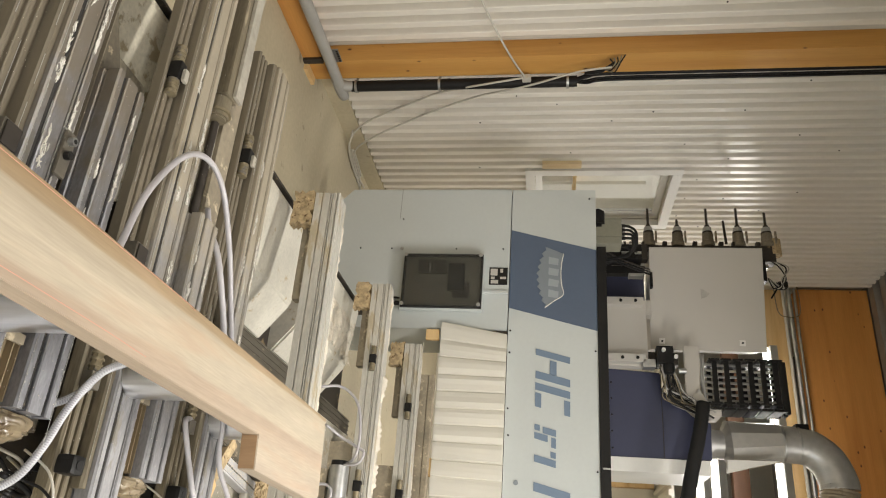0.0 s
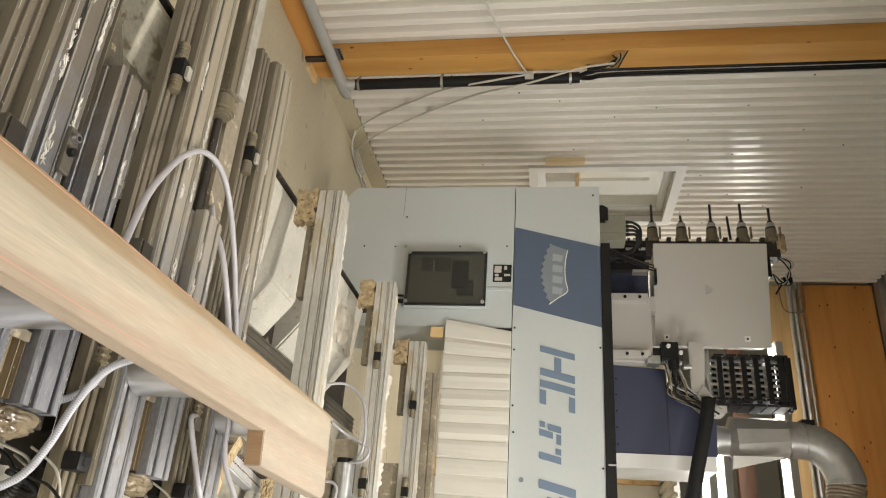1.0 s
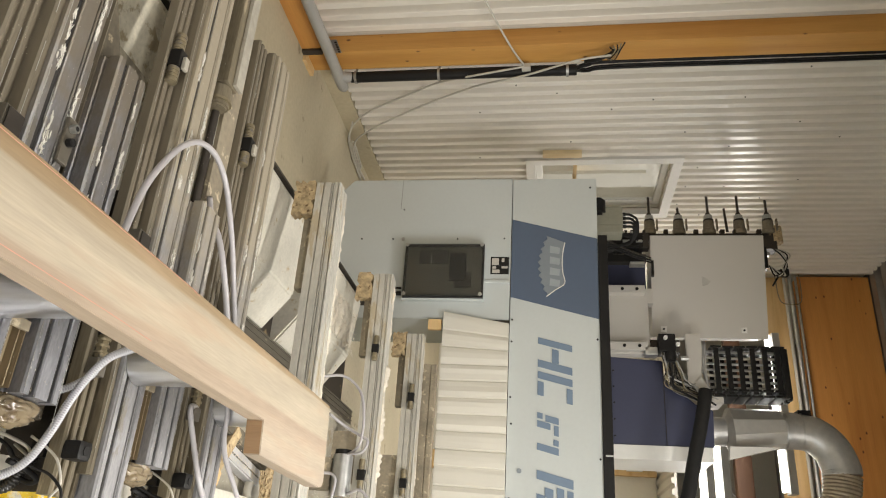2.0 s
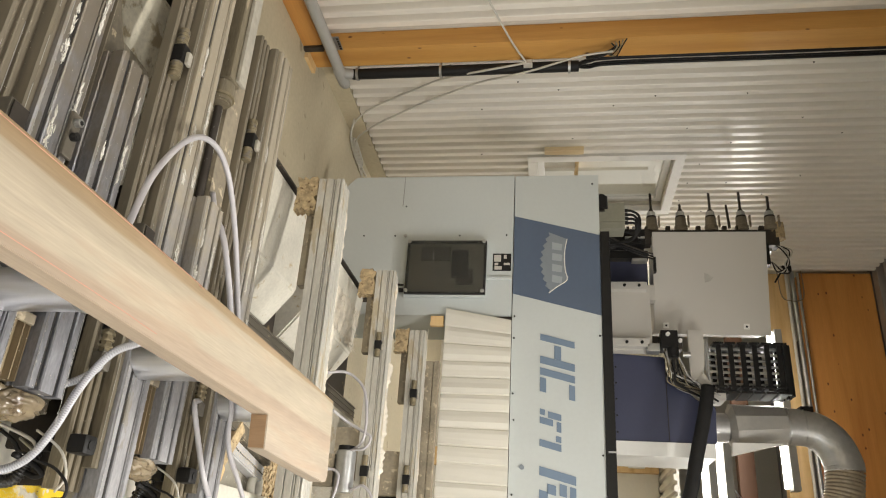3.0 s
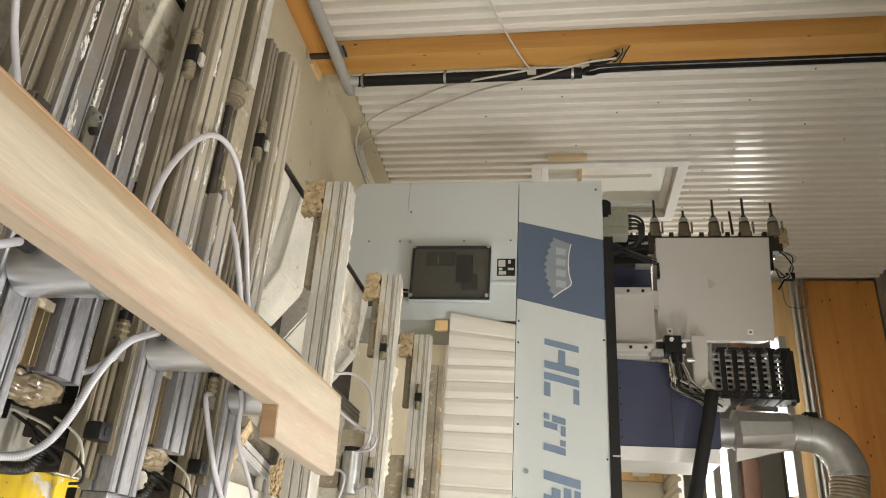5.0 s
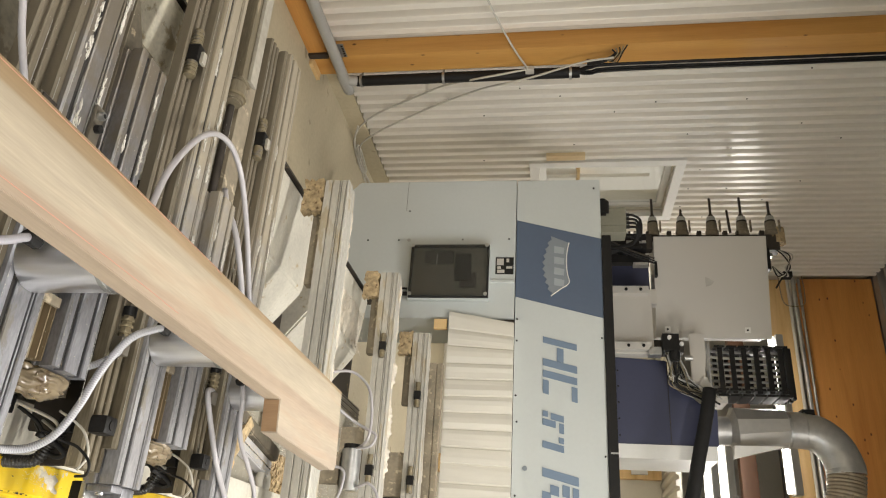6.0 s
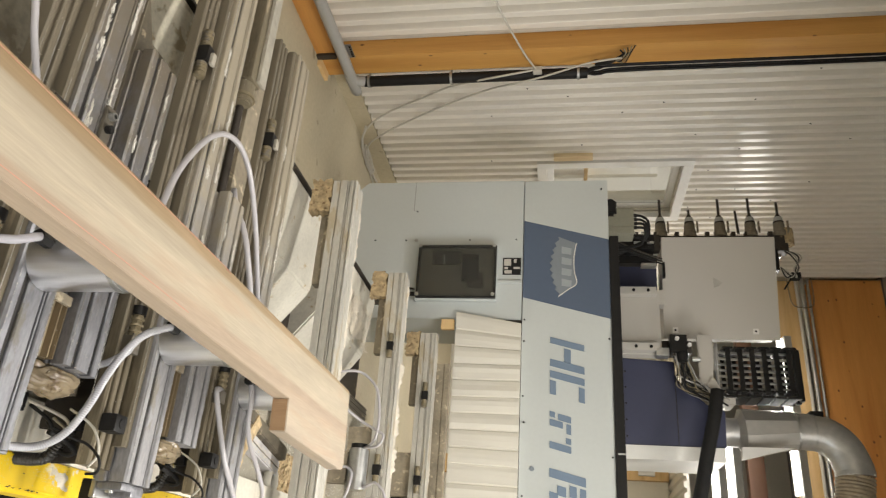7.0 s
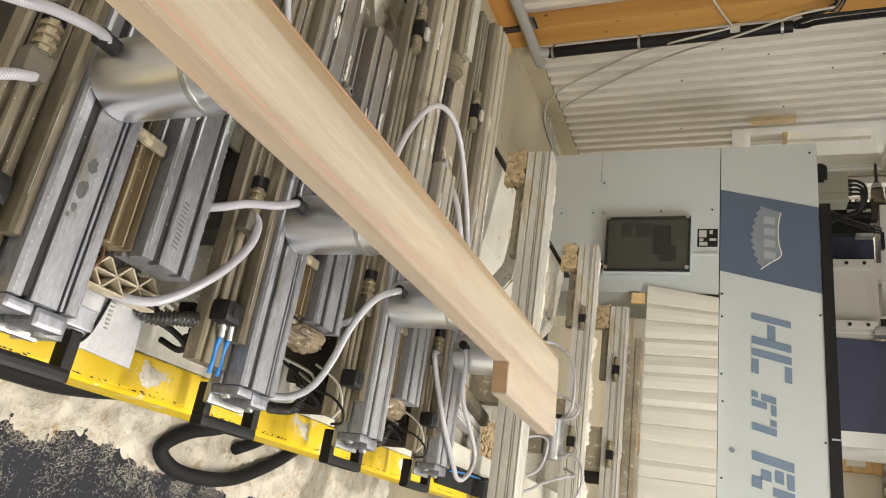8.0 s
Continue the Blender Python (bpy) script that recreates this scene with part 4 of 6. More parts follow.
part("body", box(-2.195, -1.545, 4.605, 4.86, 2.066, 2.755, 0.006), BOX_PAINT, cab)
part("door", box(-2.205, -1.538, 4.588, 4.604, 2.058, 2.765, 0.004), BOX_PAINT, cab)

TRAY = mat("brown_grey_tray", (0.27, 0.25, 0.19), 0.5, 0, 0.6, 30, 9, 0.0)
OLIVE_DARK = mat("dark_olive_plastic", (0.075, 0.07, 0.05), 0.4, 0, 0.7, 60, 8, 0.05)

# ---- gantry fittings ----
ip = part("fuse_box", box(-1.728, -1.395, G - 0.038, G - 0.0005, 0.612, 1.062, 0.006), GREY_PAINT, gantry, "fuse box with a smoked clear cover")
part("tray", box(-1.700, -1.415, G - 0.0395, G - 0.0385, 0.635, 1.045), TRAY, ip)
part("breaker", box(-1.68, -1.60, G - 0.052, G - 0.040, 0.70, 0.86, 0.002), OLIVE_DARK, ip, "brownish breaker row")
part("breaker", cyl((-1.585, G - 0.054, 0.93), (-1.585, G - 0.040, 0.93), 0.035, seg=20), OLIVE_DARK, ip, smooth=True)
part("breaker", box(-1.66, -1.50, G - 0.056, G - 0.040, 0.87, 0.96, 0.002), BLACK, ip, "black switch block")
part("breaker", box(-1.55, -1.46, G - 0.05, G - 0.040, 0.90, 0.99, 0.002), DARK, ip)
for k in range(5):
    part("mark", box(-1.655 + k * 0.012, -1.648 + k * 0.012, G - 0.0535, G - 0.0525, 0.765, 0.771), WHITE, ip)
part("cover", box(-1.708, -1.405, G - 0.075, G - 0.058, 0.625, 1.055, 0.005), SMOKED, ip, "smoked transparent cover")
rim = box(-1.712, -1.402, G - 0.0575, G - 0.0385, 0.621, 0.634, 0.001)
box(-1.712, -1.402, G - 0.0575, G - 0.0385, 1.046, 1.059, 0.001, rim)
box(-1.712, -1.701, G - 0.0575, G - 0.0385, 0.6345, 1.0455, 0.001, rim)
box(-1.413, -1.402, G - 0.0575, G - 0.0385, 0.6345, 1.0455, 0.001, rim)
part("rim", rim, BLACK, ip)
for sx in (-1.700, -1.413):
    for sz in (0.634, 1.046):
        part("screw", cyl((sx, G - 0.082, sz), (sx, G - 0.0755, sz), 0.010, seg=14), STEEL, ip, smooth=True)
part("gland", cyl((-1.43, G - 0.03, 0.585), (-1.43, G - 0.03, 0.6115), 0.012, seg=12), BLACK, ip)
part("cable", tube([(-1.43, G - 0.03, 0.59), (-1.432, G - 0.04, 0.53), (-1.45, G - 0.04, 0.48), (-1.48, G - 0.03, 0.44)], 0.006), RUBBER, ip)
part("cable", tube([(-1.46, G - 0.03, 0.61), (-1.462, G - 0.04, 0.54), (-1.48, G - 0.04, 0.49), (-1.50, G - 0.03, 0.45)], 0.006), RUBBER, ip)
lab = part("type_plate", box(-1.66, -1.558, G - 0.0025, G - 0.0005, 1.09, 1.19), BLACK, gantry, "black type plate with grey fields")
for x0, x1, z0, z1 in ((-1.652, -1.612, 1.097, 1.135), (-1.652, -1.63, 1.15, 1.165), (-1.605, -1.59, 1.10, 1.12), (-1.605, -1.592, 1.15, 1.183), (-1.585, -1.565, 1.10, 1.14)):
    part("field", box(x0, x1, G - 0.0035, G - 0.0026, z0, z1), BOX_PAINT, lab)
part("shelf_fold", box(-1.522, -1.505, G - 0.012, G - 0.0005, 1.06, 1.198, 0.003), GREY_PAINT, gantry)
part("seam", box(-1.735, -1.7335, G - 0.001, G + 0.002, 0.62, 1.05), DARK, gantry)
part("seam", box(-2.154, -1.96, G - 0.001, G + 0.002, 0.5588, 0.5602), DARK, gantry)
for sx, sz in ((-1.771, 0.348), (-1.77, 0.53), (-1.771, 0.899), (-1.773, 1.161), (-1.957, 0.58), (-2.091, 1.634), (-0.888, 1.215), (-0.755, 1.222), (-1.18, 1.215), (-1.30, 1.215), (-0.40, 1.22), (-0.6, 1.655), (-1.2, 1.655)):
    part("screw", cyl((sx, G - 0.003, sz), (sx, G + 0.003, sz), 0.005, seg=8), BLACK, gantry)
part("bolt", cyl((-1.77, G - 0.005, 0.589), (-1.77, G + 0.003, 0.589), 0.010, seg=12), STEEL, gantry)
part("dent", cyl((-0.53, G - 0.002, 1.266), (-0.53, G + 0.003, 1.266), 0.012, seg=12), BADGE, gantry, "scuffed patch")
# plain badge: a saw-edged plate with pale bars
teeth = [(-1.789, 1.392), (-1.747, 1.492), (-1.69, 1.480), (-1.629, 1.477), (-1.565, 1.481), (-1.507, 1.490), (-1.432, 1.394)]
n = 9
for k in range(n):
    f, g = (k + 0.5) / n, (k + 1) / n
    base = lambda u: (-1.432 - 0.357 * u, 1.394 - 0.045 * math.sin(math.pi * u))
    (xa, za), (xb, zb) = base(f), base(g)
    teeth += [(xa, za + 0.013), (xb, zb - 0.004)] if k < n - 1 else [(xa, za + 0.013)]
badge = part("badge", prism(teeth, G - 0.003, G + 0.0003, "y"), BADGE, gantry, "grey saw-edged badge")
rim_line = curve_points([(-1.747, G - 0.0035, 1.492), (-1.69, G - 0.0035, 1.481), (-1.629, G - 0.0035, 1.477), (-1.565, G - 0.0035, 1.481), (-1.507, G - 0.0035, 1.490), (-1.470, G - 0.0035, 1.442), (-1.432, G - 0.0035, 1.394)], 4)
part("edge", tube(rim_line[:17], 0.0028, seg=6, steps=1), WHITE, badge)
part("edge", tube(rim_line[16:], 0.0028, seg=6, steps=1), WHITE, badge)
for k in range(4):
    bx = -1.728 + k * 0.064
    part("bar", prism([(bx, 1.412), (bx + 0.042, 1.410), (bx + 0.050, 1.462), (bx + 0.012, 1.466)], G - 0.0045, G - 0.0031, "y"), BADGE_PALE, badge)
part("wood_scrap", box(-1.29, -1.235, G - 0.02, G + 0.01, 0.77, 0.84, 0.003), RAWWOOD, gantry, "scrap of wood under the bellows")
for k in range(6):
    part("strip_clip", box(-0.62 + k * 0.35, -0.612 + k * 0.35, G - 0.013, G - 0.0105, 1.68, 1.718), STEEL, gantry)
part("beam_back", box(-2.10, 1.55, G + 0.421, G + 1.25, 1.30, 1.64, 0.004), GREY_PAINT, gantry)

OLIVE = mat("olive_grey_paint", (0.26, 0.25, 0.19), 0.5, 0, 0.8, 50, 6, 0.08)

# ---- junction box with cables on the gantry ----
jb = thing("junction_box", -1.99, 3.9, 1.668, "small grey junction box with black cables on the gantry", "junction box")
part("case", box(-2.045, -1.93, 3.86, 3.98, 1.6685, 1.822, 0.004), OLIVE, jb, "olive-grey case")
part("lid", box(-1.929, -1.885, 3.862, 3.98, 1.6685, 1.820, 0.004), OLIVE, jb)
for k in range(4):
    xx = -2.015 + k * 0.026
    part("gland", cyl((xx, 3.90, 1.8225), (xx, 3.90, 1.842), 0.011, seg=10), BLACK, jb)
    part("cable", tube([(xx, 3.90, 1.84), (xx + 0.004, 3.90, 1.868 + 0.004 * k), (xx + 0.035, 3.905, 1.905 - 0.006 * k), (-1.905 + 0.006 * k, 3.92, 1.905 - 0.008 * k), (-1.865 + 0.004 * k, 3.95, 1.865), (-1.86, 4.0, 1.80), (-1.88, 4.08, 1.70)], 0.0078, seg=8), RUBBER, jb)
bell = thing("motor_cap", -2.1, 3.85, 1.668, "black and grey rounded motor cap beside the gantry's end", "motor")
part("cap", cyl((-2.10, 3.87, 1.69), (-1.99, 3.87, 1.69), 0.038, seg=24, bevel=0.016), BLACK, bell, smooth=True)

SMUDGE = mat("faded_print", (0.46, 0.43, 0.38), 0.6, 0, 0.8, 90, 20, 0.0)
TOOL_DUST = mat("dusty_tool_steel", (0.27, 0.23, 0.165), 0.7, 0.1, 0.6, 90, 16, 0.2, spots=(0.36, 0.30, 0.20), spot_size=30, spot_at=0.58)

# ---- control cabinet fittings ----
for sx, sz in ((-1.592, 2.13), (-1.592, 2.62)):
    lk = part("lock", box(sx - 0.018, sx + 0.018, 4.583, 4.5875, sz - 0.018, sz + 0.018, 0.002), WHITE, cab, "square lock plate")
    part("keyhole", cyl((sx, 4.581, sz), (sx, 4.5828, sz), 0.007, seg=10), BLACK, lk)
part("sign", prism([(-1.935, 2.375), (-1.87, 2.378), (-1.88, 2.41), (-1.9025, 2.432), (-1.925, 2.40)], 4.5869, 4.5878, "y"), SMUDGE, cab, "faded triangular sign")
mount = box(-1.79, -1.36, 4.50, 4.58, 1.645, 2.02, 0.004)
for ob in list(cab.children):
    ob.rotation_euler = (0, 0, radians(13))
part("mount_plate", mount, BOX_PAINT, cab, "pale mounting plate")
for x0, x1 in ((-1.79, -1.74), (-1.42, -1.37)):
    part("mount_rib", box(x0, x1, 4.44, 4.4995, 1.66, 2.0, 0.003), BOX_PAINT, cab)
    for z in (1.86, 1.95):
        part("bolt", cyl(((x0 + x1) / 2, 4.432, z), ((x0 + x1) / 2, 4.4395, z), 0.010, seg=10), BLACK, cab)
part("mount_arm", box(-1.80, -1.70, 4.52, 4.60, 2.0205, 2.057, 0.003), BOX_PAINT, cab)
part("mount_arm", box(-1.46, -1.38, 4.52, 4.62, 2.0205, 2.20, 0.003), DARK, cab)
part("hinge", box(-2.0, -1.9, 4.53, 4.58, 2.06, 2.075), BLACK, cab)
part("side_arm", prism([(-1.505, 2.235), (-1.505, 2.327), (-1.19, 2.312), (-1.185, 2.235)], 4.52, 4.55, "y", bevel=0.004), BOX_PAINT, cab, "flat pale arm")
part("arm_tip", prism([(-1.235, 2.305), (-1.15, 2.355), (-1.122, 2.34), (-1.118, 2.295), (-1.17, 2.262)], 4.50, 4.519, "y", bevel=0.003), BOX_PAINT, cab)
for z in (2.30, 2.325):
    part("bolt", cyl((-1.145, 4.494, z), (-1.145, 4.4995, z), 0.007, seg=10), BLACK, cab)

# regulator
reg = thing("air_regulator", -1.38, 4.48, 1.97, "black and clear air regulator with wires beside the cabinet", "regulator")
part("body", box(-1.47, -1.36, 4.42, 4.50, 2.06, 2.16, 0.008), BLACK, reg)
part("bowl", cyl((-1.30, 4.44, 2.13), (-1.36, 4.44, 2.13), 0.03, 0.036, seg=20, bevel=0.006), BLACK, reg, smooth=True)
part("port", cyl((-1.44, 4.40, 2.10), (-1.44, 4.42, 2.10), 0.012, seg=12), WHITE, reg)
part("port", cyl((-1.40, 4.40, 2.17), (-1.40, 4.42, 2.17), 0.012, seg=12), WHITE, reg)
part("block", box(-1.39, -1.34, 4.44, 4.52, 1.98, 2.055, 0.004), STEEL, reg)
part("pipe_stub", cyl((-1.33, 4.47, 2.19), (-1.33, 4.47, 2.235), 0.016, seg=12), STEEL, reg, smooth=True)
rw = random.Random(11)
for k in range(22):
    a = Vector((-1.36 + rw.uniform(-0.02, 0.02), 4.45, 2.10 + rw.uniform(-0.03, 0.05)))
    b = Vector((-1.10 + rw.uniform(-0.05, 0.03), 4.55 + rw.uniform(-0.03, 0.05), 2.30 + rw.uniform(-0.05, 0.1)))
    mid = (a + b) / 2 + Vector((0.04 + rw.uniform(-0.02, 0.05), rw.uniform(-0.02, 0.03), -0.05 + rw.uniform(-0.06, 0.02)))
    part("wire", tube([a, a.lerp(mid, 0.6), mid, mid.lerp(b, 0.6), b], rw.choice((0.003, 0.0045, 0.006)), seg=6), (RUBBER, DARK, BRASS, RUBBER, GREYPIPE, DARK)[k % 6], reg)

# drag chain: links round a bend
chain = thing("drag_chain", -1.3, 4.75, 2.36, "black plastic drag chain full of grey cables", "drag chain")
for k in range(6):
    z = 2.44 + 0.072 * k
    part("link", box(-1.46, -1.17, 4.66, 4.675, z - 0.015, z + 0.015, 0.003), BLACK, chain)
    part("link", box(-1.46, -1.17, 4.84, 4.855, z - 0.013, z + 0.013, 0.003), BLACK, chain)
    for x in (-1.475, -1.20, -1.165):
        part("side_link", box(x, x + 0.014, 4.655, 4.86, z - 0.032, z + 0.032, 0.004), BLACK, chain)
for k in range(4):
    a = math.pi * (k + 0.5) / 4 - math.pi / 2
    part("end_link", box(-1.475, -1.15, 4.757 + 0.09 * math.sin(a) - 0.022, 4.757 + 0.09 * math.sin(a) + 0.022, 2.80 + 0.055 * math.cos(a), 2.825 + 0.055 * math.cos(a), 0.006), BLACK, chain)
part("end_plate", box(-1.15, -1.11, 4.66, 4.85, 2.39, 2.46, 0.004), BOX_PAINT, chain)
for k in range(7):
    x = -1.45 + k * 0.038
    part("cable", tube([(-1.50, 4.66, 2.30 + k * 0.012), (x - 0.02, 4.70, 2.33 + k * 0.008), (x, 4.72, 2.42), (x, 4.73, 2.6), (x, 4.73, 2.82)], 0.009, seg=7), (GREYPIPE, CABLE_WHITE, STEEL)[k % 3], chain)

# tool rack
rack = thing("tool_rack", -2.37, 5.0, 1.64, "dark toothed tool rack standing behind the cabinet", "tool rack")
part("post", box(-2.40, -2.28, 4.96, 5.06, 1.6405, 2.985, 0.004), DARK, rack)
part("strip", box(-2.262, -2.235, 4.97, 5.04, 1.70, 2.93, 0.003), STEEL, rack)
for z in (2.22, 2.43, 2.61, 2.70, 2.86):
    part("clip", box(-2.430, -2.4005, 4.955, 4.995, z, z + 0.030, 0.003), DARK, rack)
for k in range(3):
    part("tie", cyl((-2.40, 5.0, 1.78 + k * 0.4), (-2.15, 5.0, 1.78 + k * 0.4), 0.02, seg=10), DARK, rack)
part("end_block", cyl((-2.46, 5.0, 2.99), (-2.34, 5.0, 2.99), 0.05, seg=8), CHIPBOARD, rack, "dusty end wheel")
for k in range(4):
    part("wire", tube([(-2.30, 4.98, 2.94), (-2.24, 4.97, 3.0 + 0.02 * k), (-2.14, 4.96, 3.03 - 0.01 * k), (-2.08, 4.97, 2.95 + 0.02 * k), (-2.16, 4.98, 2.92)], 0.005, seg=6), (RUBBER, CABLE_WHITE)[k % 2], rack)
part("wire_box", box(-2.28, -2.12, 4.93, 5.0, 2.80, 2.90, 0.004), BLACK, rack)


def router_tool(z, bit, r=0.010):
    t = thing("router_tool", -2.42, 4.985, z, "router tool in a dusty conical holder on the tool rack", "tool", "tools on the rack")
    part("holder", cyl((-2.438, 4.985, z), (-2.505, 4.985, z), 0.040, 0.037, seg=18, bevel=0.004), TOOL_DUST, t, smooth=True)
    part("fork", box(-2.50, -2.41, 4.925, 4.9445, z + 0.040, z + 0.052, 0.003), TOOL_DUST, t)
    part("flange", cyl((-2.5055, 4.985, z), (-2.516, 4.985, z), 0.036, seg=18), DARK, t)
    nut = part("nut", cyl((-2.5165, 4.985, z), (-2.552, 4.985, z), 0.033, 0.029, seg=12), STEEL, t)
    part("collar", cyl((-2.5525, 4.985, z), (-2.575, 4.985, z), 0.022, 0.014, seg=12), DARK, nut)
    part("bit", cyl((-2.5755, 4.985, z), (-2.5755 - bit, 4.985, z), r * 0.8, r * 0.6, seg=8), DARK, t)
    for k in range(int(bit / 0.016)):
        part("flute", cyl((-2.588 - 0.016 * k, 4.985, z - 0.001), (-2.594 - 0.016 * k, 4.985, z + 0.002), r * 1.05, seg=6), DARK, t)
    part("base", cyl((-2.4005, 4.985, z), (-2.4375, 4.985, z), 0.046, seg=18), TOOL_DUST, t, smooth=True)
    return t


for z, bit in ((2.125, 0.135), (2.33, 0.045), (2.54, 0.13), (2.75, 0.14), (2.945, 0.10)):
    router_tool(z, bit)
spare = thing("drill_bit", -2.43, 4.985, 2.66, "thin dark drill bit upright in the tool rack", "tool")
part("shank", cyl((-2.4255, 4.985, 2.665), (-2.61, 4.985, 2.655), 0.010, 0.008, seg=8), DARK, spare)

# blue hood with pale skirt, black sleeve
hb = [(-1.37, 1.77), (-0.83, 1.77), (-0.83, 2.37), (-1.05, 2.38), (-1.085, 2.28), (-1.245, 2.105), (-1.35, 2.10)]
blue = thing("blue_hood", -1.05, 4.7, 1.64, "slate blue sheet-metal hood with a pale skirt behind the gantry", "hood")
part("hood", prism(hb, 4.60, 5.05, "y", bevel=0.004), SHADED_BLUE, blue)
part("panel", box(-2.02, -1.80, 4.62, 4.90, 1.6455, 2.03, 0.001), SHADED_BLUE, blue)
part("skirt", box(-0.829, -0.745, 4.59, 5.05, 1.76, 2.36, 0.003), WHITE, blue, "pale skirt sheet")
part("stand", box(-1.30, -0.90, 4.62, 4.95, 1.6405, 1.7695), DARK, blue)
for k in range(6):
    part("screw", cyl((-1.28 + k * 0.10, 4.594, 1.80), (-1.28 + k * 0.10, 4.601, 1.80), 0.006, seg=8), BLACK, blue)
part("seam", box(-1.34, -0.83, 4.5965, 4.5995, 2.098, 2.102), DARK, blue)
sleeve = thing("black_sleeve", -0.8, 4.45, 1.73, "black cloth sleeve hanging from the arm above the gantry", "sleeve")
part("sleeve", tube([(-1.14, 4.475, 2.32), (-0.98, 4.45, 2.285), (-0.75, 4.44, 2.225), (-0.5, 4.42, 2.16), (-0.1, 4.35, 2.02), (0.25, 4.3, 1.9), (0.6, 4.2, 1.70)], 0.039, seg=14, ribs=0.0007, pitch=0.11), RUBBER, sleeve)

# ---- extraction duct ----
duct = thing("extraction_duct", -0.99, 4.9, 2.37, "galvanised extraction duct with an elbow and flexible hose", "duct")
part("collar", cyl((-0.985, 4.9, 2.38), (-0.985, 4.9, 2.50), 0.09, seg=28), DUCT_STEEL, duct, smooth=True)
part("reducer", cyl((-0.985, 4.9, 2.5005), (-0.988, 4.9, 2.53), 0.09, 0.150, seg=10), DUCT_GREY, duct)
part("cone", cyl((-0.988, 4.9, 2.5305), (-1.012, 4.9, 2.84), 0.150, 0.120, seg=10), DUCT_GREY, duct, "dull grey faceted cone")
part("elbow", tube([(-1.005, 4.9, 2.8405), (-1.005, 4.9, 2.92), (-0.985, 4.9, 3.02), (-0.91, 4.9, 3.11), (-0.80, 4.9, 3.155), (-0.745, 4.9, 3.158)], 0.112, seg=28), DUCT_STEEL, duct)
for z in (2.85, 2.94):
    part("clamp", cyl((-1.006, 4.9, z), (-1.006, 4.9, z + 0.010), 0.1155, seg=32), STEEL, duct, smooth=True)
part("flexible_hose", tube([(-0.745, 4.9, 3.158), (-0.70, 4.9, 3.15), (-0.60, 4.9, 3.13), (-0.45, 4.92, 3.08), (-0.2, 5.0, 3.0), (0.4, 5.2, 3.0), (1.0, 5.3, 3.2)], 0.109, seg=24, ribs=0.0035, pitch=0.022), TAN_HOSE, duct, "ribbed translucent tan flexible hose")
part("tape", box(-1.125, -1.09, 4.84, 4.96, 2.935, 3.01, 0.003), BLACK, duct)
part("flange", prism([(-0.868, 2.49), (-0.79, 2.48), (-0.872, 2.785)], 4.74, 4.78, "y"), WHITE, duct, "pale sheet wedge under the pipe")

# ---- far end of the hall ----
for z, yy, r, m in ((3.64, 6.83, 0.020, STEEL), (3.59, 6.84, 0.014, CABLE_WHITE), (3.69, 6.83, 0.012, STEEL)):
    solo("conduit", cyl((WALL_X + 0.03, yy, z), (4.5, yy, z), r, seg=12), m, "straight conduit pipe along the timber beam", "conduit", "structure", smooth=True)
solo("header_timber", box(WALL_X + 0.02, 4.6, 6.90, 6.98, 3.40, 3.60, 0.004), RAWWOOD, "pale timber header below the big beam", "beam", "structure")
solo("header_timber", box(WALL_X + 0.02, 4.6, 7.4, 7.5, 3.12, 3.27, 0.004), BROWN_TIMBER, "brown timber purlin beyond the beam", "beam", "structure")
thin = thing("thin_cable", -2.5, 6.8, 3.6, "thin brownish cable clipped to the beam", "cable")
part("cable", tube([(-2.86, 6.80, 3.50), (-2.6, 6.80, 3.52), (-2.55, 6.80, 3.60), (-2.57, 6.80, 3.70), (-2.70, 6.80, 3.72), (-2.86, 6.82, 3.72)], 0.005, seg=6), BRASS, thin)
sensor = thing("wall_sensor", -2.72, 6.7, 3.5, "small black sensor on a rod", "sensor")
part("rod", cyl((-2.70, 6.72, 3.45), (-2.86, 6.72, 3.55), 0.008, seg=8), BLACK, sensor)
part("head", box(-2.89, -2.80, 6.68, 6.76, 3.52, 3.60, 0.004), BLACK, sensor)
solo("partition", box(-2.86, 1.2, 9.0, 9.1, 0, 2.6), WALLPAINT, "cream partition beyond the machine", "wall", "structure")
solo("partition_post", box(-1.44, -1.235, 8.9, 8.995, 0, 2.6, 0.004), RAWWOOD, "pale orange timber post before the partition", "post", "structure")
solo("fuse_board", box(-1.40, -1.28, 8.83, 8.899, 2.26, 2.44, 0.004), WHITE, "small white box on the timber post", "box", base=(-1.34, 8.86, 2.26))
soffit = [(-2.86 + (k + f) * 0.11, 2.605 + h) for k in range(37) for f, h in ((0.0, 0.0), (0.45, 0.0), (0.55, 0.03), (0.9, 0.03))]
solo("partition_soffit", prism(soffit + [(1.2, 2.66), (-2.86, 2.66)], 7.9, 9.1, "y"), SHEET, "pale ribbed sheet roof over the partition", "ceiling", "structure")

# ---- lit tubes ----
def tube_lamp(x, y, z, length, rods=True, case=WHITE):
    t = thing("tube_lamp", x, y, z, "white fluorescent tube lamp hanging from the roof", "lamp", "tube lamps")
    h = length / 2
    part("housing", box(x - h, x + h, y - 0.06, y + 0.06, z + 0.03, z + 0.09, 0.006), case, t)
    for s in (-0.03, 0.03):
        part("tube", cyl((x - h + 0.02, y + s, z + 0.004), (x + h - 0.02, y + s, z + 0.004), 0.018, seg=10), TUBE_GLOW, t)
    for s in (-0.7, 0.7) if rods else ():
        part("rod", cyl((x + s * h, y, z + 0.09), (x + s * h, y, ROOF_Z + 0.05), 0.006, seg=6), STEEL, t)
    return t


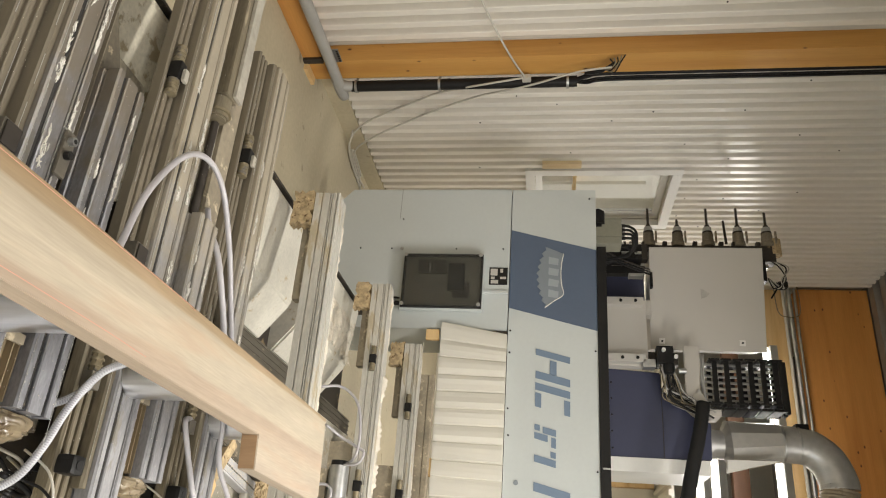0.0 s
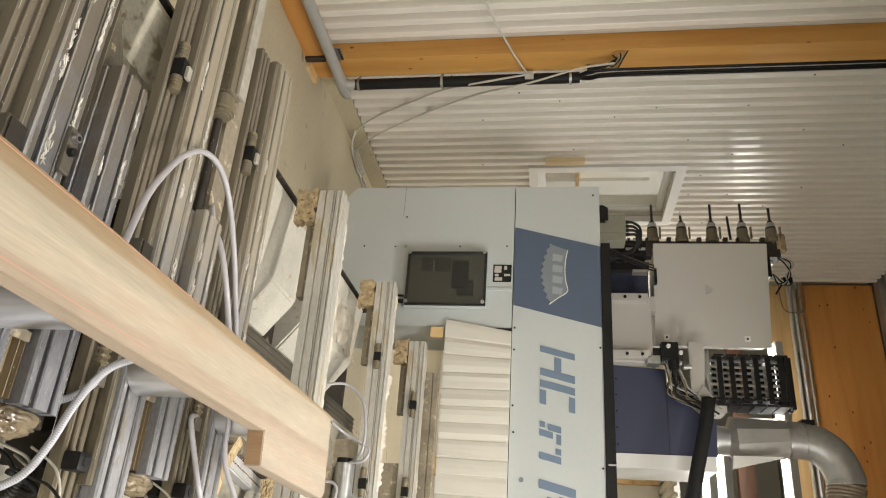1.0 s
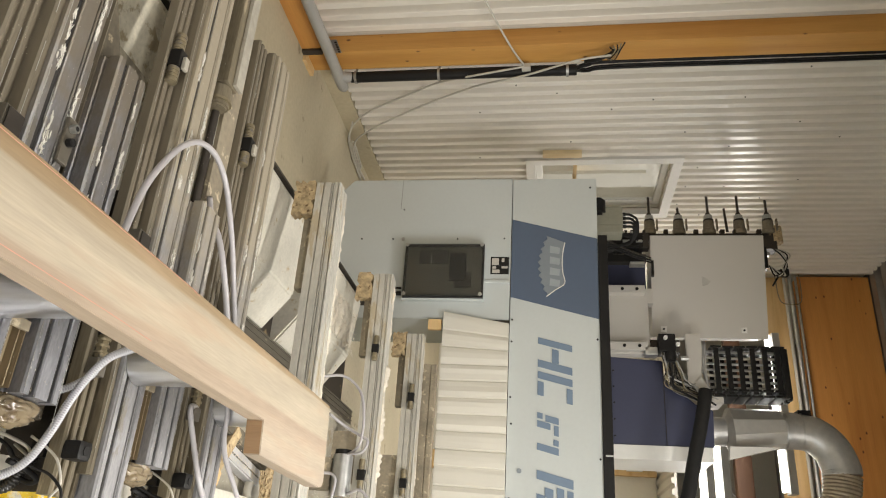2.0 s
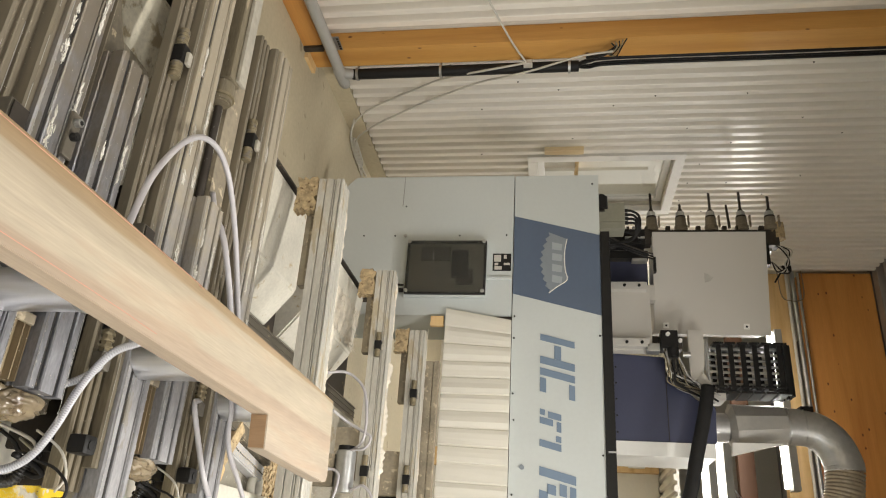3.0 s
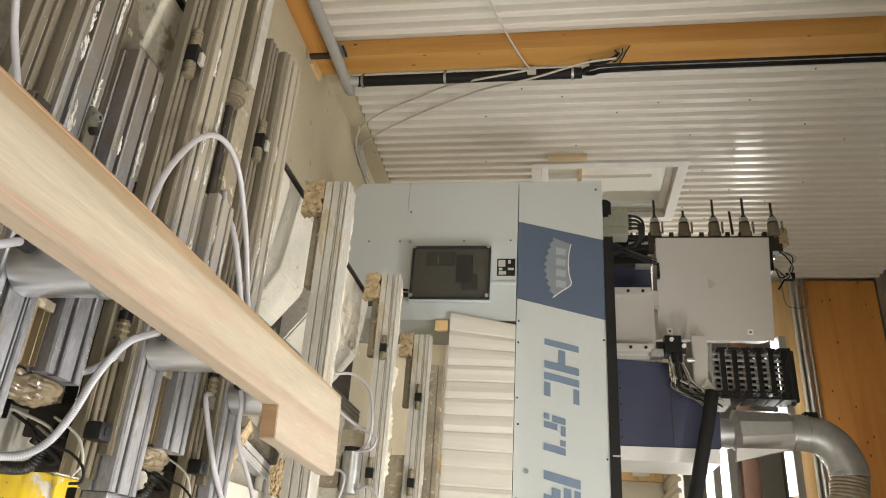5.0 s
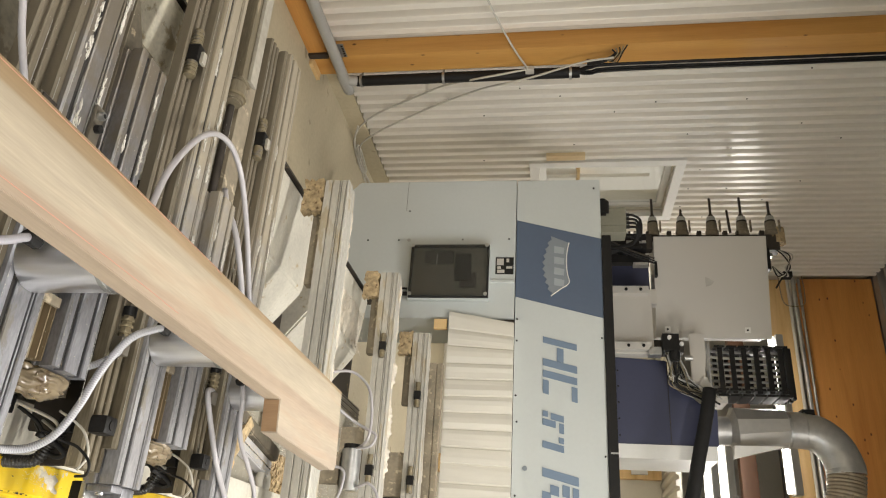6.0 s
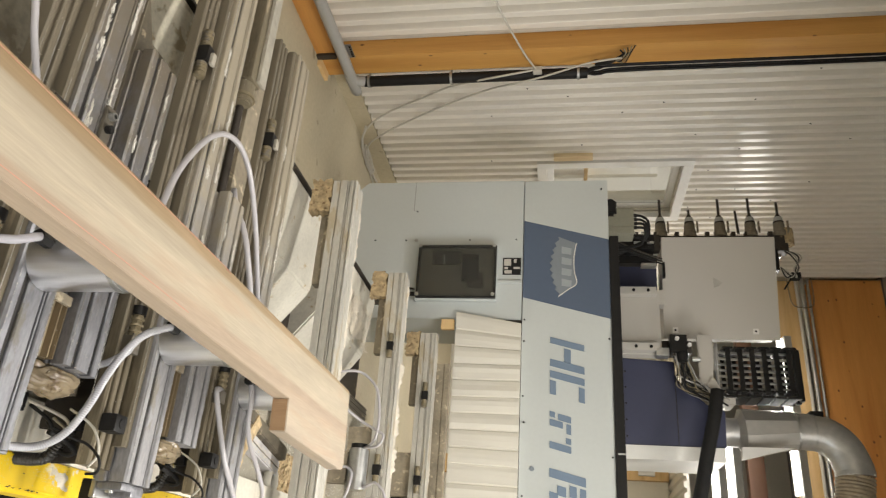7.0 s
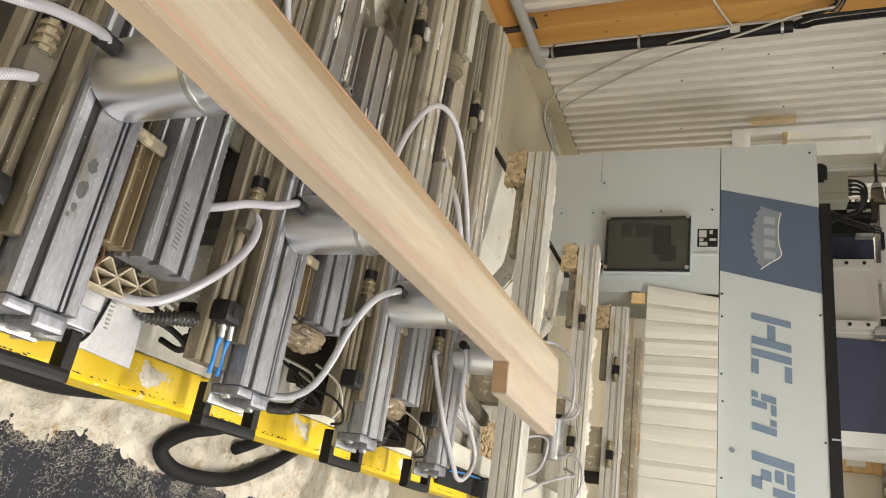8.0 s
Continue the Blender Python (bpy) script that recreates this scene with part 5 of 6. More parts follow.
for tx, ty, tz, watts in TUBES:
    tube_lamp(tx, ty, tz, 1.5)
for tx, ty, tz, tl in ((-1.485, 6.5, 3.275, 1.34), (-0.52, 6.3, 2.60, 1.3), (-0.52, 6.3, 2.72, 1.3)):
    far_lamp = tube_lamp(tx, ty, tz, tl, False, GREYPIPE)
    for s in (-0.3, 0.3):
        part("stay", cyl((tx + s, ty + 0.05, tz + 0.085), (tx + s, 6.905 if tz > 3 else 7.405, 3.50 if tz > 3 else 3.14), 0.006, seg=6), STEEL, far_lamp)
    area_lamp(tx, ty, tz - 0.02, 1.2, 0.12, 50 if tz > 3 else 20)
up_light = area_lamp(-1.485, 6.45, 3.38, 1.3, 0.12, 2)
up_light.matrix_basis = pose(-1.485, 6.45, 3.38, 125, 0, 0)

# ---- wall: pipes, cables, window's neighbour ----
pipe = thing("wall_pipe", -2.70, 3.47, 0.14, "grey pipe along the sill turning up into a black pipe", "pipe")
part("lower_pipe", tube([(-2.70, -3.7, 0.175), (-2.70, 0.0, 0.175), (-2.70, 3.26, 0.175), (-2.70, 3.38, 0.168), (-2.704, 3.425, 0.176), (-2.712, 3.452, 0.205), (-2.72, 3.466, 0.2355)], 0.032, seg=14), GREYPIPE, pipe, "grey plastic pipe")
part("upper_pipe", cyl((-2.72, 3.47, 0.236), (-2.72, 3.467, 1.56), 0.032, seg=20), BLACK, pipe, "black plastic pipe", smooth=True)
for yy, rr in ((3.500, 0.013), (3.538, 0.006), (3.560, 0.009)):
    part("cable", tube([(-2.72, 3.467, 1.54), (-2.765, yy - 0.02, 1.62), (-2.80, yy, 1.80), (-2.80, yy, 2.8), (-2.80, yy - 0.01, ROOF_Z)], rr, seg=8), BLACK, pipe, "black cable running on from the pipe")
for z in (0.26, 0.76, 1.50):
    cl = part("clip", cyl((-2.72, 3.469, z), (-2.72, 3.469, z + 0.014), 0.039, seg=18), STEEL, pipe, smooth=True)
    part("stay", box(-2.87, -2.745, 3.463, 3.475, z + 0.002, z + 0.012), STEEL, cl)
cables = thing("wall_cables", -2.72, 3.44, 0.0, "pale cables tied to the column and drooping to the floor", "cable")
part("cable", tube([(-2.86, 2.3, 0.85), (-2.80, 2.75, 1.02), (-2.725, 2.98, 1.11), (-2.715, 3.25, 1.20), (-2.712, 3.43, 1.275)], 0.006, seg=8), CABLE_WHITE, cables)
part("cable", tube([(-2.67, 3.361, 1.26), (-2.67, 3.411, 1.041), (-2.70, 3.48, 0.905), (-2.79, 3.64, 0.73), (-2.838, 3.786, 0.563), (-2.838, 3.99, 0.214), (-2.82, 4.18, 0.04), (-2.76, 4.38, 0.012), (-2.7, 4.62, 0.012)], 0.006, seg=8), CABLE_WHITE, cables)
part("cable", tube([(-2.68, 3.30, 1.74), (-2.67, 3.322, 1.557), (-2.67, 3.427, 1.302), (-2.68, 3.49, 1.142), (-2.77, 3.66, 0.96), (-2.838, 3.891, 0.666), (-2.838, 4.057, 0.39), (-2.835, 4.212, 0.163), (-2.81, 4.34, 0.03), (-2.76, 4.6, 0.012), (-2.66, 4.66, 0.012)], 0.006, seg=8), CABLE_WHITE, cables)
part("cable", tube([(-2.80, 4.05, 0.09), (-2.78, 4.25, 0.015), (-2.72, 4.5, 0.012), (-2.79, 4.62, 0.012), (-2.83, 4.4, 0.02), (-2.79, 4.28, 0.03), (-2.74, 4.45, 0.02), (-2.76, 4.75, 0.012)], 0.006, seg=8), CABLE_WHITE, cables)
part("tie", box(-2.728, -2.70, 3.40, 3.46, 1.25, 1.30, 0.004), CABLE_WHITE, cables)
part("bundle", tube([(-2.70, 3.37, 1.60), (-2.69, 3.35, 1.66), (-2.70, 3.33, 1.72), (-2.71, 3.30, 1.76)], 0.011, seg=8), BLACK, cables, "black taped cable end")
for k in range(5):
    part("strand", tube([(-2.70, 3.34, 1.68 + 0.012 * k), (-2.685, 3.32 + 0.008 * k, 1.71 + 0.012 * k), (-2.70, 3.30 - 0.006 * k, 1.75 + 0.01 * k), (-2.72, 3.28 - 0.008 * k, 1.73 + 0.02 * k)], 0.004, seg=6), (BLACK, BRASS)[k % 2], cables)
solo("wood_offcut", box(WALL_X + 0.026, WALL_X + 0.058, 4.535, 4.595, 1.355, 1.63, 0.004), STRAW, "pale wood offcut fixed beside the window", "offcut", base=(WALL_X + 0.03, 4.55, 1.355))

# room behind the window
solo("back_room_wall", box(-5.6, -5.5, 3.8, 7.4, 0.0, 3.2), WHITE, "cream wall of the room behind the window", "wall", "structure")
solo("back_room_wall", box(-5.5, -3.1, 3.7, 3.8, 0.0, 3.2), WHITE, "cream wall of the room behind the window", "wall", "structure")
solo("back_room_wall", box(-5.5, -3.1, 7.4, 7.5, 0.0, 3.2), WHITE, "cream wall of the room behind the window", "wall", "structure")
solo("back_room_ceiling", box(-5.6, -3.1, 3.7, 7.5, 3.2, 3.3), WHITE, "white ceiling of the room behind the window", "ceiling", "structure")
area_lamp(-4.2, 5.9, 3.1, 0.9, 0.9, 26, (1.0, 0.97, 0.94))
shelf = thing("shelf", -3.5, 5.5, 0, "white shelf frame with timber behind the window", "shelf")
for y in (5.15, 5.62, 6.2):
    part("post", box(-3.72, -3.66, y, y + 0.06, 0, 2.3, 0.003), WHITE, shelf)
for z in (1.2, 1.62):
    part("board", box(-3.80, -3.62, 5.0, 6.5, z, z + 0.03, 0.003), RAWWOOD, shelf)

# ---- hoses ----
def hose(name, label, m, pts, r=0.0068, seg=12):
    t = thing(name, *pts[0], label, "hose")
    part("hose", tube(pts, r, seg=seg), m, t)
    return t


hose("vacuum_hose", "milky hose looped flat over the consoles", HOSE_PLAIN, [(-0.35, 0.90, 0.785), (-0.47, 0.929, 0.785), (-0.557, 0.951, 0.785), (-0.62, 0.98, 0.786), (-0.684, 1.025, 0.786), (-0.726, 1.077, 0.786), (-0.74, 1.136, 0.786), (-0.723, 1.193, 0.785), (-0.68, 1.243, 0.783), (-0.617, 1.296, 0.78), (-0.549, 1.346, 0.775), (-0.45, 1.40, 0.774), (-0.35, 1.44, 0.774)], 0.0056)
hose("vacuum_hose", "milky hose lying beside the looped hose", HOSE_PLAIN, [(-0.71, 1.258, 0.729), (-0.66, 1.257, 0.744), (-0.625, 1.258, 0.764), (-0.58, 1.275, 0.775), (-0.50, 1.335, 0.774), (-0.40, 1.39, 0.774)], 0.006)
hose("vacuum_hose", "milky hose crossing the first consoles under the plank", HOSE_PLAIN, [(-0.90, 0.49, 0.772), (-0.75, 0.522, 0.776), (-0.66, 0.552, 0.782), (-0.583, 0.580, 0.785), (-0.548, 0.594, 0.785), (-0.505, 0.618, 0.785), (-0.44, 0.66, 0.782), (-0.38, 0.70, 0.774)], 0.0044)
hose("air_hose", "clear braided hose from a vacuum pod", HOSE_CLEAR, [(-0.324, 0.36, 0.796), (-0.322, 0.345, 0.802), (-0.312, 0.322, 0.812), (-0.303, 0.29, 0.81), (-0.288, 0.26, 0.812), (-0.27, 0.2, 0.80), (-0.27, 0.1, 0.76)], 0.0054)
hose("air_hose", "clear braided hose from a brass coupling", HOSE_CLEAR, [(-0.287, 0.335, 0.748), (-0.275, 0.335, 0.750), (-0.262, 0.315, 0.756), (-0.25, 0.295, 0.748), (-0.245, 0.27, 0.73), (-0.25, 0.2, 0.68)], 0.0054)
hose("air_hose", "clear braided hose from a vacuum pod", HOSE_CLEAR, [(-0.324, 0.695, 0.796), (-0.316, 0.68, 0.800), (-0.306, 0.665, 0.788), (-0.297, 0.64, 0.764), (-0.281, 0.615, 0.741), (-0.27, 0.592, 0.70), (-0.27, 0.575, 0.64)], 0.0054)
hose("air_hose", "clear braided hose from a brass coupling", HOSE_CLEAR, [(-0.300, 0.672, 0.748), (-0.285, 0.678, 0.756), (-0.251, 0.667, 0.760), (-0.206, 0.637, 0.756), (-0.166, 0.600, 0.745), (-0.141, 0.566, 0.735), (-0.136, 0.54, 0.715), (-0.15, 0.52, 0.66), (-0.17, 0.52, 0.58)], 0.0056)
hose("air_hose", "grey spiral-wrapped hose from a vacuum pod", HOSE_GREY, [(-0.324, 1.03, 0.795), (-0.312, 1.0, 0.80), (-0.290, 0.968, 0.789), (-0.262, 0.965, 0.767), (-0.226, 0.963, 0.749), (-0.181, 0.962, 0.733), (-0.142, 0.96, 0.712), (-0.121, 0.955, 0.686), (-0.113, 0.94, 0.66), (-0.112, 0.90, 0.645), (-0.115, 0.84, 0.645), (-0.12, 0.80, 0.645)], 0.006)
hose("air_hose", "grey spiral-wrapped hose from a brass coupling", HOSE_GREY, [(-0.286, 1.007, 0.748), (-0.268, 0.99, 0.752), (-0.245, 0.966, 0.740), (-0.228, 0.945, 0.715), (-0.215, 0.935, 0.69), (-0.205, 0.93, 0.65), (-0.21, 0.935, 0.58), (-0.23, 0.95, 0.51)], 0.0055)
hose("air_hose", "plain milky hose looping over the console's end", HOSE_PLAIN, [(-0.300, 1.340, 0.748), (-0.287, 1.303, 0.757), (-0.231, 1.331, 0.762), (-0.170, 1.356, 0.773), (-0.129, 1.404, 0.7728), (-0.095, 1.445, 0.774), (-0.072, 1.485, 0.770), (-0.073, 1.530, 0.768), (-0.098, 1.568, 0.770), (-0.135, 1.572, 0.773), (-0.1765, 1.515, 0.776), (-0.218, 1.45, 0.778), (-0.253, 1.41, 0.785), (-0.29, 1.372, 0.80), (-0.324, 1.366, 0.795)], 0.0051)
for cy, c in zip(CONSOLE_Y[:3], near):
    part("flex_conduit", tube([(-0.20, cy + 0.168, 0.62), (-0.165, cy + 0.175, 0.665), (-0.139, cy + 0.190, 0.685), (-0.143, cy + 0.215, 0.708), (-0.150, cy + 0.240, 0.722)] if cy < 0.5 else [(-0.108, cy + 0.262, 0.54), (-0.109, cy + 0.270, 0.583), (-0.111, cy + 0.270, 0.637), (-0.134, cy + 0.270, 0.655), (-0.157, cy + 0.270, 0.669)], 0.0088, seg=14, ribs=0.0014, pitch=0.0046), CONDUIT, c, "dark ribbed conduit")
    part("wire", tube([(-0.18, cy + 0.215, 0.63), (-0.16, cy + 0.225, 0.66), (-0.142, cy + 0.24, 0.665), (-0.150, cy + 0.252, 0.650), (-0.165, cy + 0.262, 0.63)], 0.0028, seg=6), RUBBER, c)
    part("wire", tube([(-0.185, cy + 0.21, 0.63), (-0.165, cy + 0.232, 0.68), (-0.148, cy + 0.245, 0.685), (-0.155, cy + 0.252, 0.67), (-0.170, cy + 0.262, 0.64)], 0.0025, seg=6), CABLE_WHITE, c)
    part("junction", box(-0.205, -0.175, cy + 0.2, cy + 0.245, 0.5505, 0.60, 0.005), BLACK, c)
    part("gland", box(-0.172, -0.150, cy + 0.236, cy + 0.252, 0.685, 0.708, 0.004), BLACK, c, "black cable gland")
    part("cable", tube([(-0.140, cy + 0.205, 0.680), (-0.132, cy + 0.235, 0.690), (-0.122, cy + 0.262, 0.690), (-0.118, cy + 0.270, 0.672), (-0.13, cy + 0.270, 0.64)], 0.0042, seg=8), RUBBER, c)
for cy, c in zip(CONSOLE_Y[1:3], near[1:]):
    part("cable", tube([(-0.145, cy + 0.200, 0.690), (-0.133, cy + 0.213, 0.716), (-0.125, cy + 0.213, 0.742), (-0.106, cy + 0.213, 0.765), (-0.088, cy + 0.216, 0.765), (-0.086, cy + 0.226, 0.742)], 0.0021, seg=7), RUBBER, c)
    part("wire", tube([(-0.175, cy + 0.213, 0.70), (-0.158, cy + 0.213, 0.732), (-0.141, cy + 0.213, 0.751), (-0.113, cy + 0.216, 0.760), (-0.095, cy + 0.226, 0.742)], 0.0019, seg=7), CABLE_WHITE, c)
part("torn_strip", tube([(-0.140, 0.660, 0.708), (-0.150, 0.664, 0.716), (-0.163, 0.666, 0.716), (-0.172, 0.672, 0.712)], 0.0022, seg=5), CABLE_WHITE, near[0], "torn white strip")
tray = thing("cable_tray", -0.10, 2.1, 0.591, "dark cable tray with a thin blue line on the rail", "cable tray")
part("tray", box(-0.138, -0.078, 1.80, 2.60, 0.5915, 0.603, 0.003), RUBBER, tray)
part("blue_line", tube([(-0.118, 1.86, 0.607), (-0.124, 1.95, 0.608), (-0.128, 2.09, 0.608), (-0.132, 2.2, 0.606)], 0.0028, seg=6), BLUE_HOSE, tray, "thin blue air line")
part("cable", tube([(-0.13, 2.12, 0.607), (-0.137, 2.26, 0.61), (-0.120, 2.38, 0.61), (-0.085, 2.50, 0.60), (-0.05, 2.58, 0.52)], 0.005, seg=7), RUBBER, tray)
for yy in (0.686, 0.702):
    part("blue_line", tube([(-0.135, yy - 0.006, 0.742), (-0.12, yy - 0.002, 0.7355), (-0.105, yy, 0.7345), (-0.092, yy + 0.004, 0.730)], 0.0031), BLUE_HOSE, near[1], "blue air line")
    part("push_fitting", cyl((-0.158, yy - 0.018, 0.750), (-0.136, yy - 0.0065, 0.7425), 0.0042, seg=10), STEEL, near[1])
part("guard", prism([(0.484, 0.676), (0.512, 0.684), (0.540, 0.688), (0.622, 0.672), (0.622, 0.668), (0.540, 0.684), (0.512, 0.680), (0.484, 0.672)], -0.160, -0.076, "x"), SHEET_ALU, near[0], "bent sheet guard with embossed marks")
part("guard_side", prism([(0.508, 0.61), (0.508, 0.679), (0.512, 0.679), (0.512, 0.61)], -0.160, -0.076, "x"), SHEET_ALU, near[0])
part("guard_edge", tube([(-0.1605, 0.552, 0.690), (-0.12, 0.545, 0.6895), (-0.09, 0.535, 0.689), (-0.076, 0.522, 0.687)], 0.0018, seg=6), BLACK, near[0])
for k in range(8):
    part("mark", box(-0.142 + k * 0.005, -0.140 + k * 0.005, 0.556, 0.561, 0.6835, 0.6865), GREYPIPE, near[0])

IVORY = mat("dirty_ivory_plastic", (0.42, 0.39, 0.32), 0.5, 0, 0.7, 90, 20, 0.1)

# air valves on the consoles' faces
def air_valve(c, x, y, z, s=1.0):
    v = part("valve", box(x - 0.018 * s, x + 0.018 * s, y - 0.022 * s, y, z - 0.014 * s, z + 0.014 * s, 0.003), BLACK, c, "black and white air valve with brass ends")
    part("brass_end", cyl((x - 0.055 * s, y - 0.012 * s, z), (x - 0.0185 * s, y - 0.012 * s, z), 0.010 * s, seg=12), BRASS, v, smooth=True)
    part("brass_end", cyl((x + 0.0185 * s, y - 0.012 * s, z), (x + 0.05 * s, y - 0.012 * s, z), 0.011 * s, seg=12), BRASS, v, smooth=True)
    for k in range(4):
        part("thread", cyl((x - (0.050 - 0.008 * k) * s, y - 0.012 * s, z), (x - (0.046 - 0.008 * k) * s, y - 0.012 * s, z), 0.0112 * s, seg=12), BRASS, v, smooth=True)
        part("thread", cyl((x + (0.024 + 0.007 * k) * s, y - 0.012 * s, z), (x + (0.0275 + 0.007 * k) * s, y - 0.012 * s, z), 0.0120 * s, seg=12), BRASS, v, smooth=True)
    part("white_block", box(x - 0.004 * s, x + 0.022 * s, y - 0.015 * s, y - 0.001, z + 0.0145 * s, z + 0.022 * s, 0.003), IVORY, v)


air_valve(near[2], -0.860, 1.020, 0.7445)
air_valve(near[3], -0.885, 1.352, 0.7445)
air_valve(far[1], -0.887, 2.9195, 0.695, 1.0)
air_valve(far[1], -0.378, 2.9195, 0.69, 1.1)
air_valve(far[2], -0.82, 3.4995, 0.75, 1.15)
air_valve(far[2], -0.42, 3.4995, 0.745, 1.15)
# clamping cylinder between two consoles
part("rod_tray", box(-0.94, -0.45, 1.178, 1.2555, 0.685, 0.692, 0.002), GAP_OLIVE, near[2], "dusty tray under the clamp's rod")
part("cable_tray", box(-1.15, -0.45, 1.256, 1.3185, 0.712, 0.722, 0.002), DUSTY, near[2], "dusty tray beside the bar")
clamp = thing("clamp_cylinder", -0.95, 1.205, 0.66, "dusty pneumatic clamp cylinder lying between two consoles", "pneumatic cylinder")
part("barrel", box(-1.40, -0.945, 1.182, 1.232, 0.70, 0.755, 0.006), ALU_TAN, clamp)
part("lid", box(-1.40, -0.95, 1.205, 1.238, 0.7555, 0.764, 0.002), IVORY, clamp)
part("head", cyl((-0.9445, 1.206, 0.73), (-0.892, 1.206, 0.73), 0.024, seg=20, bevel=0.004), ALU_TAN, clamp, smooth=True)
part("band", cyl((-0.910, 1.206, 0.73), (-0.904, 1.206, 0.73), 0.029, seg=20), BRASS, clamp)
part("rod", cyl((-0.8845, 1.206, 0.73), (-0.665, 1.206, 0.73), 0.0085, seg=12), DARK, clamp, smooth=True)
part("foot", box(-1.39, -1.34, 1.19, 1.225, 0.0, 0.6995), DARK, clamp)
# clamp with two screws on a bar
stop = thing("stop_block", -0.54, 0.79, 0.7655, "small aluminium stop block with two dark screws", "stop")
part("block", box(-0.573, -0.505, 0.7705, 0.7915, 0.7655, 0.7715, 0.002), GUIDE, stop)
for k in range(2):
    sc = part("screw", cyl((-0.558 + 0.022 * k, 0.780, 0.7718), (-0.558 + 0.022 * k, 0.780, 0.780), 0.0062, seg=14), (STEEL, BLACK)[k], stop)
    part("socket", cyl((-0.558 + 0.022 * k, 0.780, 0.7801), (-0.558 + 0.022 * k, 0.780, 0.7806), 0.0036, seg=6), RUBBER, sc)
copy_thing(stop, Matrix.Translation((0.042, 0.330, 0.0)))


def stop_post(x, y):
    p = thing("stop_post", x, y, RAIL_Z - 0.0268, "short dark square post standing on a console", "stop", "stop posts")
    part("post", box(x - 0.019, x + 0.019, y - 0.017, y + 0.017, RAIL_Z - 0.0268, RAIL_Z + 0.005, 0.002), GUIDE, p)
    part("cap", box(x - 0.016, x + 0.016, y - 0.014, y + 0.014, RAIL_Z + 0.0055, RAIL_Z + 0.008, 0.001), DARK, p)


stop_post(-0.503, 0.683)
stop_post(-0.492, 1.010)
# silver cylinder with a hose loop beyond the plank
silver = thing("vacuum_canister", -0.36, 2.63, 0.64, "polished round canister with a thin hose beyond the plank", "canister")
part("can", cyl((-0.415, 2.66, 0.68), (-0.27, 2.66, 0.68), 0.036, seg=28, bevel=0.004), STEEL, silver, smooth=True)
part("foot", box(-0.40, -0.29, 2.635, 2.685, 0.5505, 0.645), DUSTY, silver)
part("cap", cyl((-0.432, 2.66, 0.68), (-0.4155, 2.66, 0.68), 0.030, seg=20), BLACK, silver)
for loop in ([(-0.66, 2.50, 0.62), (-0.69, 2.60, 0.655), (-0.672, 2.62, 0.697), (-0.625, 2.62, 0.734), (-0.541, 2.62, 0.751), (-0.458, 2.62, 0.748), (-0.425, 2.64, 0.72), (-0.42, 2.66, 0.69)],
             [(-0.54, 2.56, 0.64), (-0.51, 2.62, 0.685), (-0.478, 2.62, 0.746), (-0.459, 2.62, 0.774), (-0.422, 2.62, 0.756), (-0.415, 2.64, 0.701)],
             [(-0.33, 2.60, 0.58), (-0.345, 2.62, 0.640), (-0.330, 2.62, 0.668), (-0.303, 2.62, 0.671), (-0.248, 2.62, 0.659), (-0.215, 2.62, 0.631), (-0.18, 2.60, 0.57)],
             [(-0.13, 2.60, 0.57), (-0.158, 2.62, 0.627), (-0.185, 2.62, 0.67), (-0.214, 2.62, 0.749), (-0.23, 2.70, 0.76), (-0.26, 2.80, 0.70)],
             [(-0.275, 2.66, 0.69), (-0.285, 2.63, 0.732), (-0.293, 2.62, 0.762), (-0.262, 2.62, 0.795), (-0.205, 2.62, 0.804), (-0.152, 2.62, 0.789), (-0.10, 2.62, 0.74)]):
    part("hose", tube(loop, 0.0052, seg=8), HOSE_PLAIN, silver, "thin milky hose")

# ---- floor by the machine: dark mat, sawdust, black hose ----
MAT = mat("dark_floor_mat", (0.030, 0.031, 0.040), 0.9, 0, 0.55, 120, 9, 0.8, spots=(0.20, 0.17, 0.13), spot_size=60, spot_at=0.63)
solo("floor_mat", box(-0.06, 1.4, -1.5, 3.2, 0.0, 0.008, 0.002), MAT, "dark ribbed floor mat speckled with sawdust", "mat")


def dust_edge(y):
    """How far the sawdust reaches over the mat."""
    return -0.040 + 0.055 * noise.noise(Vector((y * 2.3, 3.0, 0))) + 0.045 * noise.noise(Vector((y * 6.1, 5.0, 1))) + 0.06 * math.exp(-((y - 1.9) / 0.45) ** 2) + 0.11 / (1 + math.exp(-(y - 2.3) / 0.08))


def dust_height(x, y):
    """Loose heaps that thin out into ragged streaks past the edge."""
    h = 0.034 * max(-0.22, min(1.0, (dust_edge(y) - x) / 0.13))
    h += 0.010 * noise.noise(Vector((x * 9, y * 9, 5))) + 0.007 * noise.noise(Vector((x * 26, y * 26, 2)))
    h += 0.0045 * noise.noise(Vector((x * 75 + y * 40, y * 60 - x * 30, 2))) + 0.003 * noise.noise(Vector((x * 170, y * 170, 4)))
    return h + 0.0075


